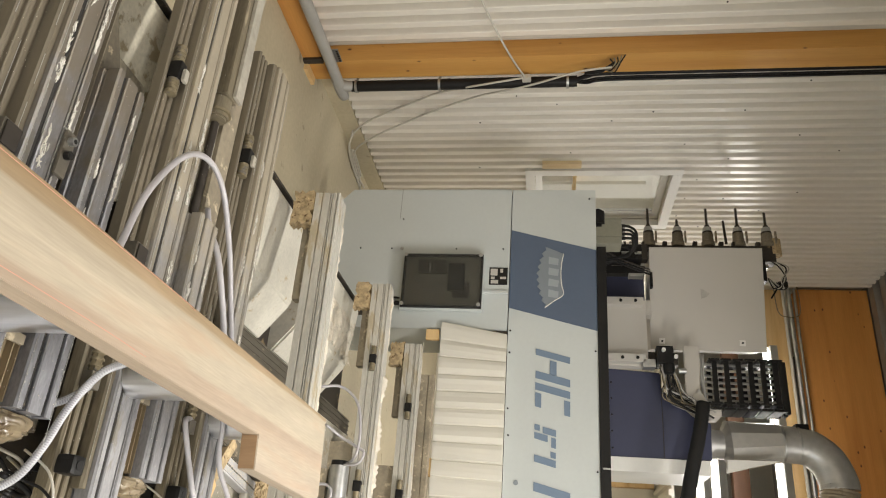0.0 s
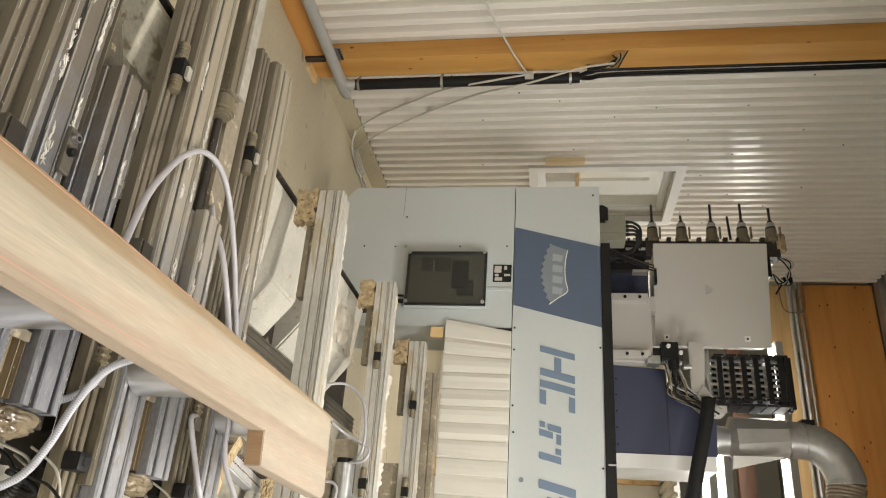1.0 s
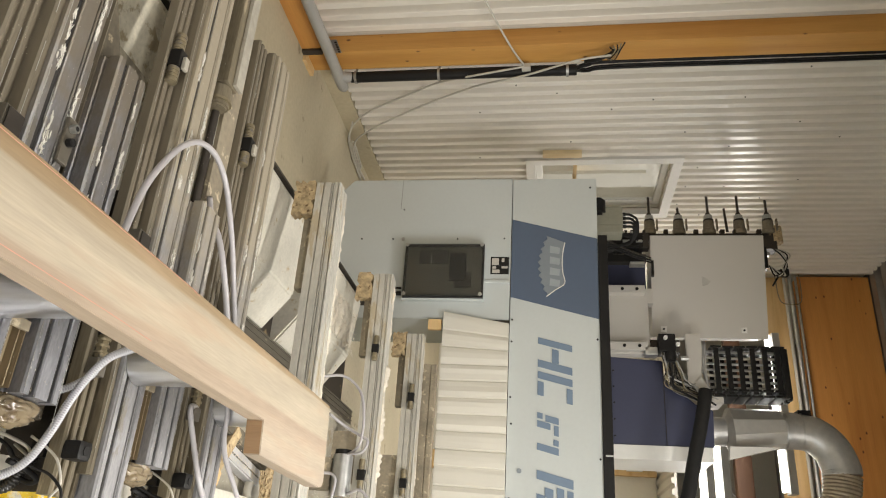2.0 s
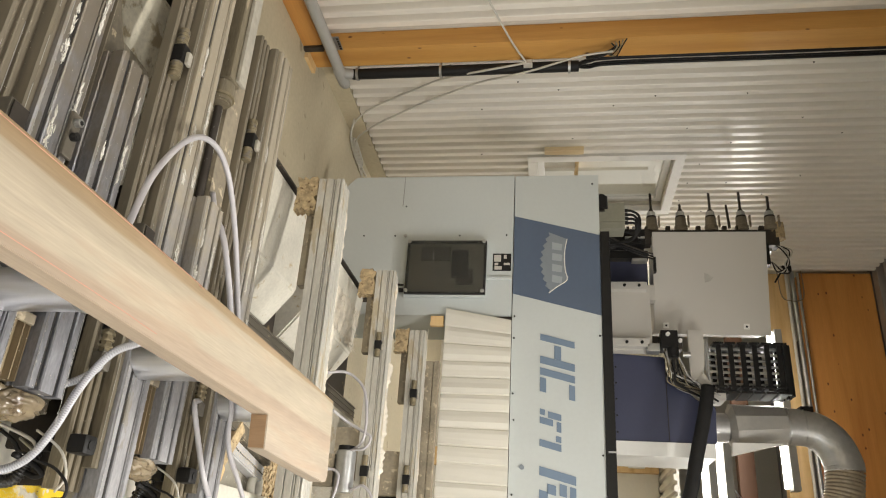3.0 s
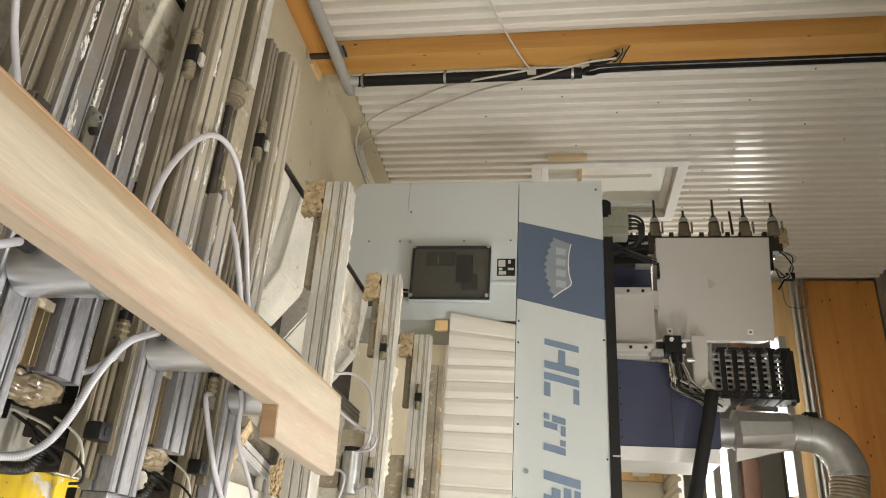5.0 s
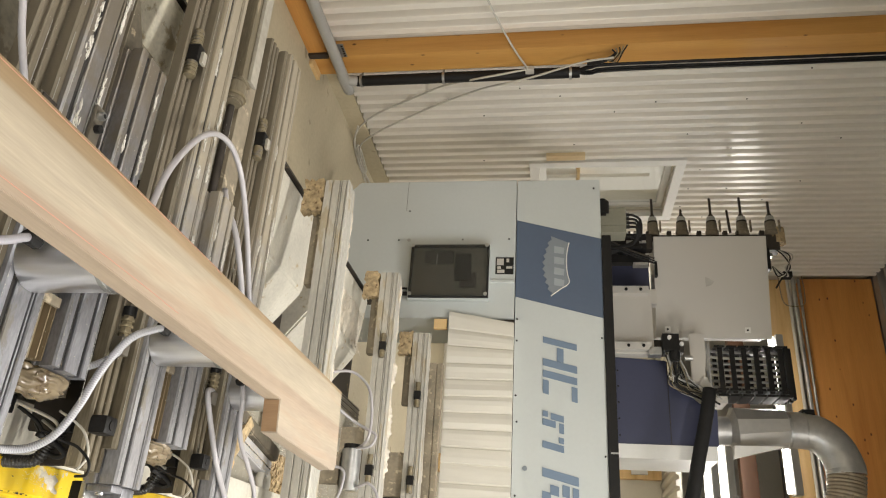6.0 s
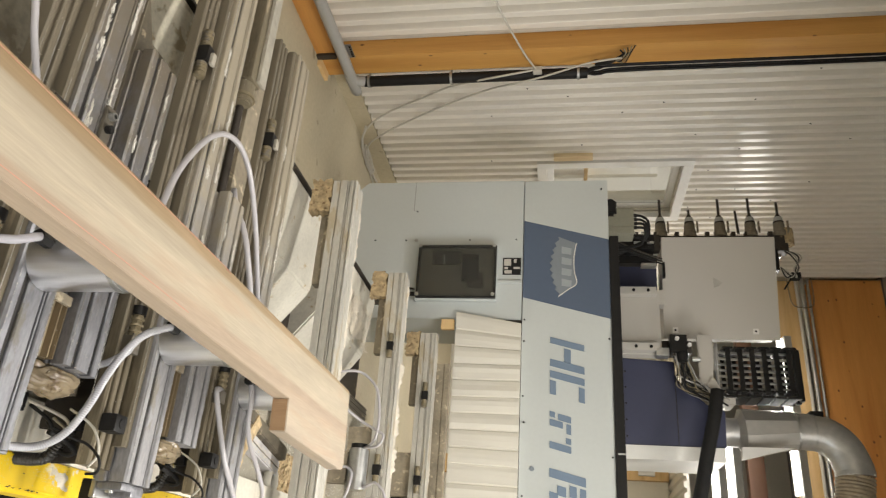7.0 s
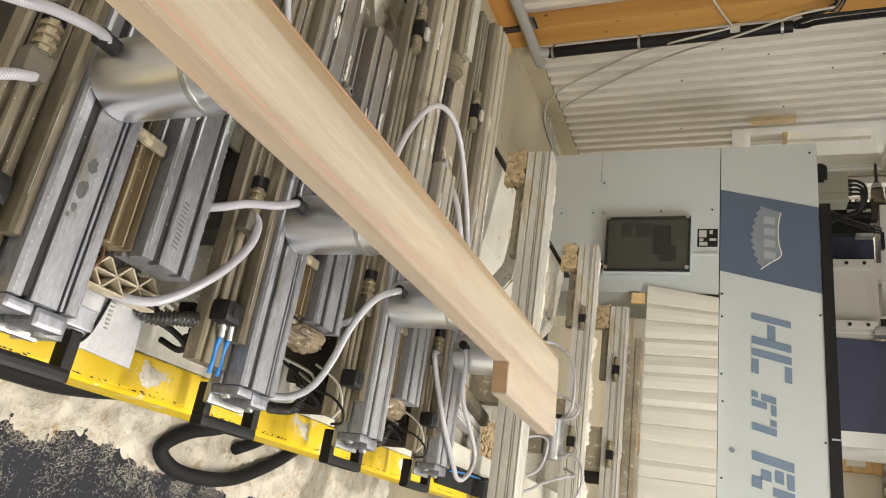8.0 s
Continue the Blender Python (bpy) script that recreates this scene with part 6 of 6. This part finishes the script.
heap_x, heap_y, cell, cols, rows_y = -0.60, 0.2, 0.0052, 182, 480
heap_v = [(heap_x + i * cell, heap_y + j * cell, dust_height(heap_x + i * cell, heap_y + j * cell)) for i in range(cols) for j in range(rows_y)]
heap_f = []
for i in range(cols - 1):
    for j in range(rows_y - 1):
        q = (i * rows_y + j, (i + 1) * rows_y + j, (i + 1) * rows_y + j + 1, i * rows_y + j + 1)
        if max(heap_v[k][2] for k in q) > 0.006:
            heap_f.append(q)
used = sorted({k for q in heap_f for k in q})
at = {k: i for i, k in enumerate(used)}
heap = bpy.data.meshes.new("sawdust_heap")
heap.from_pydata([heap_v[k] for k in used], [], [tuple(at[k] for k in q) for q in heap_f])
heap.materials.append(SAWDUST)
heap.polygons.foreach_set("use_smooth", [True] * len(heap.polygons))
tagged(new("sawdust_heap", heap), "pale sawdust heaped on the floor under the rail", "sawdust", "", "stuff")
flake_v, flake_f, rf = [], [], random.Random(8)
while len(flake_f) < 95000:
    x, y = -0.20 + abs(rf.gauss(0, 0.19)), rf.uniform(0.2, 2.6)
    drift = noise.noise(Vector((x * 17, y * 17, 9)))
    if rf.random() > (0.02 + 0.98 * math.exp(-max(0.0, x - dust_edge(y)) / 0.085)) * max(0.05, 0.55 + 1.3 * drift):
        continue
    r, a, z = rf.uniform(0.00035, 0.001), rf.choice((0.5, 0.9, 2.2)) + rf.gauss(0, 0.5), max(0.0088, dust_height(x, y) + 0.001)
    ln = r * rf.uniform(1.5, 8.0)
    dx, dy = math.cos(a), math.sin(a)
    k = len(flake_v)
    flake_v += [(x - ln * dx, y - ln * dy, z), (x + r * dy, y - r * dx, z + rf.uniform(0, 0.0018)), (x + ln * dx, y + ln * dy, z + rf.uniform(0, 0.001))]
    flake_f.append((k, k + 1, k + 2))
flakes = bpy.data.meshes.new("wood_shavings")
flakes.from_pydata(flake_v, [], flake_f)
flakes.materials.append(SAWDUST)
tagged(new("wood_shavings", flakes), "pale wood fibres strewn over the dark mat", "wood shavings", "", "stuff")
hose("floor_hose", "thick black hose curled on the sawdust", RUBBER, [(-0.25, 1.93, 0.05), (-0.14, 1.62, 0.05), (-0.10, 1.48, 0.05), (-0.05, 1.40, 0.05), (-0.01, 1.45, 0.05), (0.0, 1.56, 0.05), (-0.015, 1.70, 0.05), (-0.075, 1.86, 0.05), (-0.15, 2.0, 0.05)], 0.0185, 14)
hose("floor_hose", "end of a black hose under the rail", RUBBER, [(-0.09, 1.68, 0.05), (-0.125, 1.77, 0.05), (-0.19, 1.90, 0.05), (-0.30, 2.1, 0.05)], 0.016, 14)
hose("floor_hose", "black ribbed hose lying along the rail", RUBBER, [(-0.13, 0.6, 0.05), (-0.12, 0.95, 0.05), (-0.125, 1.1, 0.05), (-0.16, 1.28, 0.05), (-0.25, 1.5, 0.05)], 0.02, 14)

# ---- glue smears, chips and dust on the machine ----
GLUE = mat("dried_glue", (0.66, 0.63, 0.56), 0.5, 0, 0.85, 90, 20, 0.2)
def smears(c, rows, seed, spread):
    """Dried glue dragged along the edges of a bar: bundles of torn, overlapping fibres."""
    rg = random.Random(seed)
    bm = bmesh.new()
    for y, z, xa, xb, count in rows:
        for _ in range(count):
            x, ln, wide = rg.uniform(xa, xb), rg.uniform(0.012, 0.065), rg.uniform(0.25, 0.8) * spread
            for _k in range(int(10 + ln * 420)):
                f = rg.random()
                px, py = x + ln * f, y + rg.gauss(0, 0.33) * wide * (1.1 - 0.7 * abs(2 * f - 1))
                half, w = rg.uniform(0.0018, 0.0085), rg.uniform(0.0003, 0.0013)
                turn = rg.gauss(0, 0.16) if rg.random() < 0.8 else rg.uniform(-1.1, 1.1)
                co, si = math.cos(turn), math.sin(turn)
                ring = [(px + u * half * co - v * w * si, py + u * half * si + v * w * co) for u, v in ((-1, 0), (-0.3, -1), (0.5, -0.7), (1, 0.1), (0.4, 0.9), (-0.5, 0.8))]
                prism(ring, z + 0.0002, z + rg.uniform(0.0007, 0.0018), "z", bm)
    tagged(part("dried_glue", bm, GLUE, c, "white dried glue smears"), kind="stuff")


REAR_LEFT = (-0.50, -0.735, -0.66, -0.42)
for k, (cy, c) in enumerate(zip(CONSOLE_Y, near)):
    smears(c, ((cy - 0.031, RAIL_Z, -0.95, -0.45, 3), (cy - 0.012, RAIL_Z, -0.90, -0.5, 2), (cy + 0.020, RAIL_Z, -1.0, -0.45, 6), (cy + 0.098, RAIL_Z, REAR_LEFT[k] + 0.03, -0.40, 3), (cy + 0.147, RAIL_Z, REAR_LEFT[k] + 0.03, -0.40, 4))[:3 if k == 3 else 5], 30 + k, 0.0115)
for k, ((cy, cl, cz), c) in enumerate(zip(FAR_BARS, far)):
    smears(c, ((cy + 0.088, cz - 0.004, -1.2, -0.5, 9), (cy + 0.006, cz, -1.2, -0.5, 4)), 50 + k, 0.0105)

# ---- dark cable run between gantry and cabinet ----
run = thing("cable_run", -2.05, 4.3, 1.64, "dark rail and bundled black cables between gantry and cabinet", "cables")
part("rail", box(-2.085, -1.985, 4.30, 4.40, 1.6405, 1.985, 0.004), BLACK, run)
part("rail", box(-1.95, -1.900, 4.32, 4.38, 1.6405, 2.0, 0.003), BLACK, run)
part("plate", box(-1.897, -1.88, 4.31, 4.37, 1.90, 1.99, 0.003), STEEL, run)
part("plate", box(-2.035, -2.02, 4.285, 4.2995, 1.86, 1.91, 0.002), STEEL, run)
part("plate", box(-2.035, -2.02, 4.285, 4.2995, 1.94, 1.98, 0.002), STEEL, run)
part("carriage", box(-1.985, -1.95, 4.30, 4.42, 1.66, 1.80, 0.006), BLACK, run)
part("back_rail", box(-2.21, -2.10, 4.55, 4.62, 1.6405, 2.055, 0.004), DARK, run, "dark brown toothed rail")
for k in range(9):
    part("tooth", box(-2.235, -2.2105, 4.56, 4.60, 1.70 + 0.04 * k, 1.718 + 0.04 * k, 0.002), DARK, run)
for k in range(4):
    part("bright_clip", box(-2.095, -2.075, 4.285, 4.2995, 1.70 + 0.07 * k, 1.735 + 0.07 * k, 0.002), STEEL, run)
rk = random.Random(23)
for k in range(3):
    dx = 0.016 * k
    part("cable", tube([(-2.03 + dx, 4.12, 1.70), (-1.985 + dx, 4.18, 1.76), (-1.945 + dx, 4.2, 1.84), (-1.91 + dx, 4.22, 1.94), (-1.90 + dx, 4.26, 2.02)], 0.0055, seg=7), (DARK, RUBBER, RUBBER)[k], run)
for k in range(5):
    xa, ya = rk.uniform(-2.1, -1.93), rk.uniform(4.22, 4.29)
    part("cable", tube([(xa, ya, 1.66), (xa + rk.uniform(-0.02, 0.02), ya - 0.02, 1.74), (xa + rk.uniform(-0.03, 0.03), ya - 0.01, 1.84), (xa + rk.uniform(-0.03, 0.05), ya + 0.03, 1.95)], rk.choice((0.006, 0.008)), seg=7), RUBBER, run)

# ---- crumpled film and dust on the consoles' ends ----
for k, x in ((1, -0.192), (2, -0.158)):
    part("film", crumpled(x, CONSOLE_Y[k] + 0.105, 0.728, 0.019, 0.056, 0.021, 3.0 + k), PLASTIC, near[k], "crumpled dusty plastic film", smooth=True)
lattice_y = CONSOLE_Y[0] + 0.036
for row, (xa, xb) in enumerate(((-0.1685, -0.1535), (-0.1505, -0.1360))):
    for j in range(8):
        ya, yb = lattice_y + 0.016 * j, lattice_y + 0.016 * (j + 1) - 0.0025
        x0, x1 = (xa, xb) if (j + row) % 2 else (xb, xa)
        part("web", prism([(x0, ya), (x1, yb), (x1, yb + 0.0025), (x0, ya + 0.0025)], 0.704, 0.7215, "z"), WEB, near[0])
for x in (-0.1530, -0.1355):
    part("web_edge", box(x, x + 0.0022, lattice_y, lattice_y + 0.128, 0.704, 0.7215), WEB, near[0], "dust-caked webs at the profile's end")
part("web_floor", box(-0.169, -0.134, lattice_y, lattice_y + 0.128, 0.700, 0.7035), BROWN, near[0])
for j in range(3):
    part("wire", tube([(-0.172, lattice_y + 0.006 + 0.012 * j, 0.726), (-0.160, lattice_y + 0.004 + 0.013 * j, 0.729), (-0.146, lattice_y - 0.004 + 0.014 * j, 0.725), (-0.134, lattice_y - 0.010 + 0.012 * j, 0.712)], 0.0022, seg=6), RUST, near[0], "rusty brown wire")

# ---- sawdust on the bed: loose heaps of kind stuff ----
def dust_sheet(name, x0, x1, y0, y1, z, amp, seed, step=0.009):
    bm = bmesh.new()
    nx, ny = int((x1 - x0) / step), int((y1 - y0) / step)
    vs = {}
    for i in range(nx + 1):
        for j in range(ny + 1):
            x, y = x0 + i * step, y0 + j * step
            h = amp * (0.7 * noise.noise(Vector((x * 6, y * 6, seed))) + 0.6 * noise.noise(Vector((x * 21, y * 21, seed + 3))) + 0.5 * noise.noise(Vector((x * 70, y * 70, seed))) - 0.1)
            rim = min(i, nx - i, j, ny - j) * step
            h -= amp * max(0.0, 1.0 - rim / 0.04)
            vs[i, j] = bm.verts.new((x, y, z + h))
    for i in range(nx):
        for j in range(ny):
            q = (vs[i, j], vs[i + 1, j], vs[i + 1, j + 1], vs[i, j + 1])
            if max(v.co.z for v in q) > z - 0.006:
                bm.faces.new(q)
    for v in [v for v in bm.verts if not v.link_faces]:
        bm.verts.remove(v)
    return solo(name, bm, SAWDUST, "loose pale sawdust lying on the machine bed", "sawdust", "stuff", smooth=True)


loose, rl = bmesh.new(), random.Random(77)
while len(loose.faces) < 14000:
    x, y = rl.uniform(-0.61, -0.215), rl.uniform(0.2, 3.3)
    if rl.random() > 0.15 + 1.6 * max(0.0, noise.noise(Vector((x * 7, y * 7, 2)))):
        continue
    r, a = rl.uniform(0.0007, 0.0026), rl.uniform(0, 6.28)
    vs = [loose.verts.new((x + r * math.cos(a + 2.1 * j), y + r * math.sin(a + 2.1 * j), 0.551 + rl.uniform(0, 0.003))) for j in range(3)]
    loose.faces.new(vs)
solo("wood_shavings", loose, SAWDUST, "pale wood flakes strewn over the machine table", "wood shavings", "stuff")
dust_sheet("sawdust", -0.20, -0.12, 0.0, 3.4, 0.5845, 0.006, 4.0)
dust_sheet("sawdust", -1.215, -0.93, 2.58, 3.20, 0.510, 0.016, 9.0)
strewn, rs = bmesh.new(), random.Random(81)
while len(strewn.faces) < 9000:
    x, y = rs.uniform(-1.21, -0.935), rs.uniform(2.5, 3.22)
    if rs.random() > 0.1 + 1.6 * max(0.0, noise.noise(Vector((x * 6, y * 6, 9)))):
        continue
    r, a = rs.uniform(0.001, 0.0035), rs.uniform(0, 6.28)
    vs = [strewn.verts.new((x + r * math.cos(a + 2.1 * j), y + r * math.sin(a + 2.1 * j), 0.513 + rs.uniform(0, 0.004))) for j in range(3)]
    strewn.faces.new(vs)
solo("wood_shavings", strewn, SAWDUST, "pale wood flakes strewn over the bed cover", "wood shavings", "stuff")

# wood offcuts and scraps under the plank's end
scrap = thing("wood_scraps", -0.3, 1.8, 0.55, "broken timber offcuts lying on the machine bed", "offcuts")
for k, (x, y, r) in enumerate(((-0.36, 1.72, 20), (-0.30, 1.86, -35), (-0.25, 1.76, 65), (-0.42, 1.82, 100))):
    bm = box(-0.07, 0.07, -0.018, 0.018, 0, 0.035, 0.003)
    bmesh.ops.transform(bm, matrix=pose(x, y, 0.553 + 0.012 * k, 0, 4 * k, r), verts=bm.verts)
    part("offcut", bm, (RAWWOOD, CHIPBOARD)[k % 2], scrap)
coil = thing("tape_roll", -0.222, 2.12, 0.55, "pale wooden ring lying among the offcuts", "ring")
ring = tube([(-0.222 + 0.030 * math.cos(a), 2.12 + 0.030 * math.sin(a), 0.572) for a in (k * math.pi / 6 for k in range(13))], 0.0125, seg=10, steps=2)
part("ring", ring, CREAM, coil)
bits, rb = box(-0.325, -0.165, 2.14, 2.44, 0.5505, 0.556), random.Random(41)
for _ in range(260):
    px, py, r = rb.uniform(-0.32, -0.17), rb.uniform(2.145, 2.43), rb.uniform(0.003, 0.009)
    own = box(-r * 1.6, r * 1.6, -r * 0.7, r * 0.7, 0, 0.003)
    bmesh.ops.transform(own, matrix=pose(px, py, 0.5555 + rb.uniform(0, 0.004), rb.uniform(-15, 15), rb.uniform(-15, 15), rb.uniform(0, 180)), verts=own.verts)
    merged(bits, own)
solo("chip_board", bits, CHIPBOARD, "sheet of coarse brown chipboard lying on the bed", "chipboard", base=(-0.245, 2.29, 0.5505))
roller = thing("dusty_rail", -0.27, 2.0, 0.55, "bright steel rail speckled with sawdust on the bed", "rail")
part("bar", prism([(-0.352, 1.76), (-0.308, 1.75), (-0.238, 2.13), (-0.282, 2.14)], 0.5505, 0.585, "z", bevel=0.004), SHEET_ALU, roller)
part("side_rail", prism([(-0.392, 1.76), (-0.354, 1.76), (-0.284, 2.14), (-0.322, 2.15)], 0.5505, 0.600, "z", bevel=0.003), GAP_DUST, roller, "brown dusty side rail")
part("slot", prism([(-0.331, 1.757), (-0.327, 1.756), (-0.257, 2.134), (-0.261, 2.135)], 0.5852, 0.586, "z"), DARK, roller)
dots, rp = bmesh.new(), random.Random(44)
for _ in range(500):
    f, r = rp.random(), rp.uniform(0.0008, 0.0026)
    cx, cy0 = -0.329 + 0.07 * f + rp.gauss(0, 0.011), 1.76 + 0.37 * f
    dots.faces.new([dots.verts.new((cx + r * math.cos(b + r * 900), cy0 + 1.6 * r * math.sin(b + r * 900), 0.5865 + rp.uniform(0, 0.0015))) for b in (0.0, 2.1, 4.2)])
tagged(part("dust", dots, SAWDUST, roller, "sawdust strewn over the rail"), kind="stuff")

# chips in the yellow paint, and dust on the rail
chips, rc = bmesh.new(), random.Random(15)
for _ in range(420):
    y = rc.uniform(0.2, 3.2)
    x = rc.choice((-0.0665, -0.0665, -0.068, -0.1155, rc.uniform(-0.114, -0.068)))
    r = rc.uniform(0.0005, 0.0018) * (1.2 if x > -0.07 else 0.7)
    ring = [(x - r * rc.uniform(0.3, 1.0), y - 2 * r), (x + r * 0.3, y - r * rc.uniform(0.5, 1.5)), (x + r * 0.4, y + r), (x - r * rc.uniform(0.2, 0.9), y + 2 * r * rc.uniform(0.5, 1.2))]
    prism(ring, 0.5901, 0.5906, "z", chips)
tagged(part("paint_chip", chips, DARK, rail, "dark chips in the yellow paint"), kind="stuff")
dusty, rd = bmesh.new(), random.Random(16)
for _ in range(2200):
    y = rd.choice((0.735, 0.745, 0.96, 1.12, 1.3, 1.62)) + rd.gauss(0, 0.028)
    x = rd.gauss(-0.095, 0.010)
    if not -0.116 < x < -0.068:
        continue
    r, a = rd.uniform(0.0003, 0.0008), rd.uniform(0, 6.28)
    vs = [dusty.verts.new((x + r * math.cos(a + 2.1 * k), y + 1.5 * r * math.sin(a + 2.1 * k), 0.5908 + rd.uniform(0, 0.002))) for k in range(3)]
    dusty.faces.new(vs)
for k, (y0, y1) in enumerate(((0.69, 0.80), (0.93, 1.00), (1.10, 1.19), (1.27, 1.36), (1.55, 1.70), (1.95, 2.1))):
    heap_patch(rail, -0.1145, -0.070, y0, y1, 0.5893, 0.0045, 20.0 + k)
solo("rail_dust", dusty, SAWDUST, "fine sawdust lying on the yellow rail", "sawdust", "stuff")

# fine chips and dust lying on the consoles
for k, cy in enumerate(CONSOLE_Y):
    specks, rs = bmesh.new(), random.Random(70 + k)
    for _ in range(420):
        band = rs.choice(((-0.100, -0.046, -0.027), (-0.040, 0.030, 0.0), (0.036, 0.082, -0.017), (0.088, 0.157, 0.0), (-0.100, -0.046, -0.027)))
        x, y, z = rs.uniform(-0.75 if band[0] > 0.08 and k else -1.05, -0.19), cy + rs.uniform(band[0], band[1]), RAIL_Z + band[2]
        if band[0] > 0.03 and k == 3:
            continue
        if band[0] > 0.08:
            x = max(x, REAR_LEFT[k])
        r, a = rs.uniform(0.0003, 0.0009), rs.uniform(0, 6.28)
        vs = [specks.verts.new((x + 1.5 * r * math.cos(a + 2.1 * j), y + r * math.sin(a + 2.1 * j), z + 0.0006 + rs.uniform(0, 0.0008))) for j in range(3)]
        specks.faces.new(vs)
    tagged(part("dust_specks", specks, SAWDUST, near[k], "fine wood dust lying on the bars"), kind="stuff")

# plug, torn paper and stains at the consoles' ends
part("plug", cyl((-0.150, 0.722, 0.655), (-0.130, 0.733, 0.662), 0.010, seg=14), BLACK, near[1], smooth=True)
part("plug_lead", tube([(-0.150, 0.722, 0.655), (-0.162, 0.712, 0.664), (-0.158, 0.69, 0.668), (-0.165, 0.672, 0.67)], 0.003, seg=6), RUBBER, near[1])
for k in range(3):
    part("paper_scrap", tube([(-0.168, 0.705 + 0.004 * k, 0.668), (-0.178 - 0.004 * k, 0.698 + 0.006 * k, 0.676), (-0.186 + 0.01 * k, 0.692 + 0.002 * k, 0.680 + 0.004 * k)], 0.0024, seg=5, steps=3), CABLE_WHITE, near[1], "torn white paper")
STAIN = mat("oily_stain", (0.13, 0.125, 0.12), 0.45, 0.3, 0.6, 90, 20, 0.0)
rq = random.Random(31)
for sx, sy, r in ((-0.224, 0.4125, 0.006), (-0.198, 0.410, 0.0065), (-0.179, 0.4075, 0.0035), (-0.170, 0.404, 0.002)):
    blot = [(sx + 1.5 * r * rq.uniform(0.75, 1.1) * math.cos(a), sy + r * rq.uniform(0.7, 1.1) * math.sin(a)) for a in (k * math.pi / 9 for k in range(18))]
    part("stain", prism(blot, RAIL_Z + 0.0001, RAIL_Z + 0.0003, "z"), STAIN, near[0])
for k in range(11):
    sx = -0.249 + k * 0.0052
    part("mark", prism([(sx, 0.536 + rq.uniform(0, 0.003)), (sx + 0.0012, 0.536), (sx + 0.003, 0.545), (sx + 0.0018, 0.5455 + rq.uniform(0, 0.002))], RAIL_Z + 0.0001, RAIL_Z + 0.0003, "z"), STAIN, near[0])

# nicked bright edges along the front bars, and edge highlights painted as pale strips
EDGE_BRIGHT = mat("bright_edge_metal", (0.48, 0.465, 0.43), 0.4, 0.4, 0.8, 200, 20, 0.1)
for k, cy in enumerate(CONSOLE_Y):
    edge_marks, rn = bmesh.new(), random.Random(90 + k)
    for _ in range(260):
        x = rn.uniform(-0.62, -0.09)
        ye = cy + rn.choice((-0.0395, -0.0395, -0.0395, 0.0295, 0.0885, 0.1565))
        if ye > cy + 0.05 and (x > -0.175 or k == 3 or x < REAR_LEFT[k]):
            continue
        ln, wd = rn.uniform(0.0008, 0.004), rn.uniform(0.0003, 0.0010)
        prism([(x, ye - wd), (x + ln, ye - wd * rn.uniform(0.2, 1.0)), (x + ln * 0.9, ye + wd), (x + ln * 0.2, ye + wd * rn.uniform(0.3, 1.2))], RAIL_Z + 0.0001, RAIL_Z + 0.0004, "z", edge_marks)
    # long broken strips: the highlights of the bevelled edges, drawn in pale metal
    for dy, dz, end, odds in ((-0.0405, 0.0, -1.12, 0.75), (-0.0235, 0.0, -1.12, 0.35), (0.0305, 0.0, -1.12, 0.6), (0.0868, 0.0, REAR_LEFT[k] + 0.005, 0.6), (0.1582, 0.0, REAR_LEFT[k] + 0.005, 0.7), (-0.1025, -0.027, -1.1, 0.5), (-0.0785, -0.027, -1.1, 0.35), (-0.0530, -0.009, -1.1, 0.6)):
        x = end if dy < 0.05 or k < 3 else 0.0
        while x < -0.17:
            ln, wd = rn.uniform(0.015, 0.09), rn.uniform(0.0002, 0.0006)
            if rn.random() < odds:
                box(x, min(x + ln, -0.172), cy + dy - wd, cy + dy + wd, RAIL_Z + dz + 0.0001, RAIL_Z + dz + 0.0004, bm=edge_marks)
            x += ln
    tagged(part("edge_lines", edge_marks, EDGE_BRIGHT, near[k], "bare metal wear and painted highlight lines along the edges"), kind="stuff")
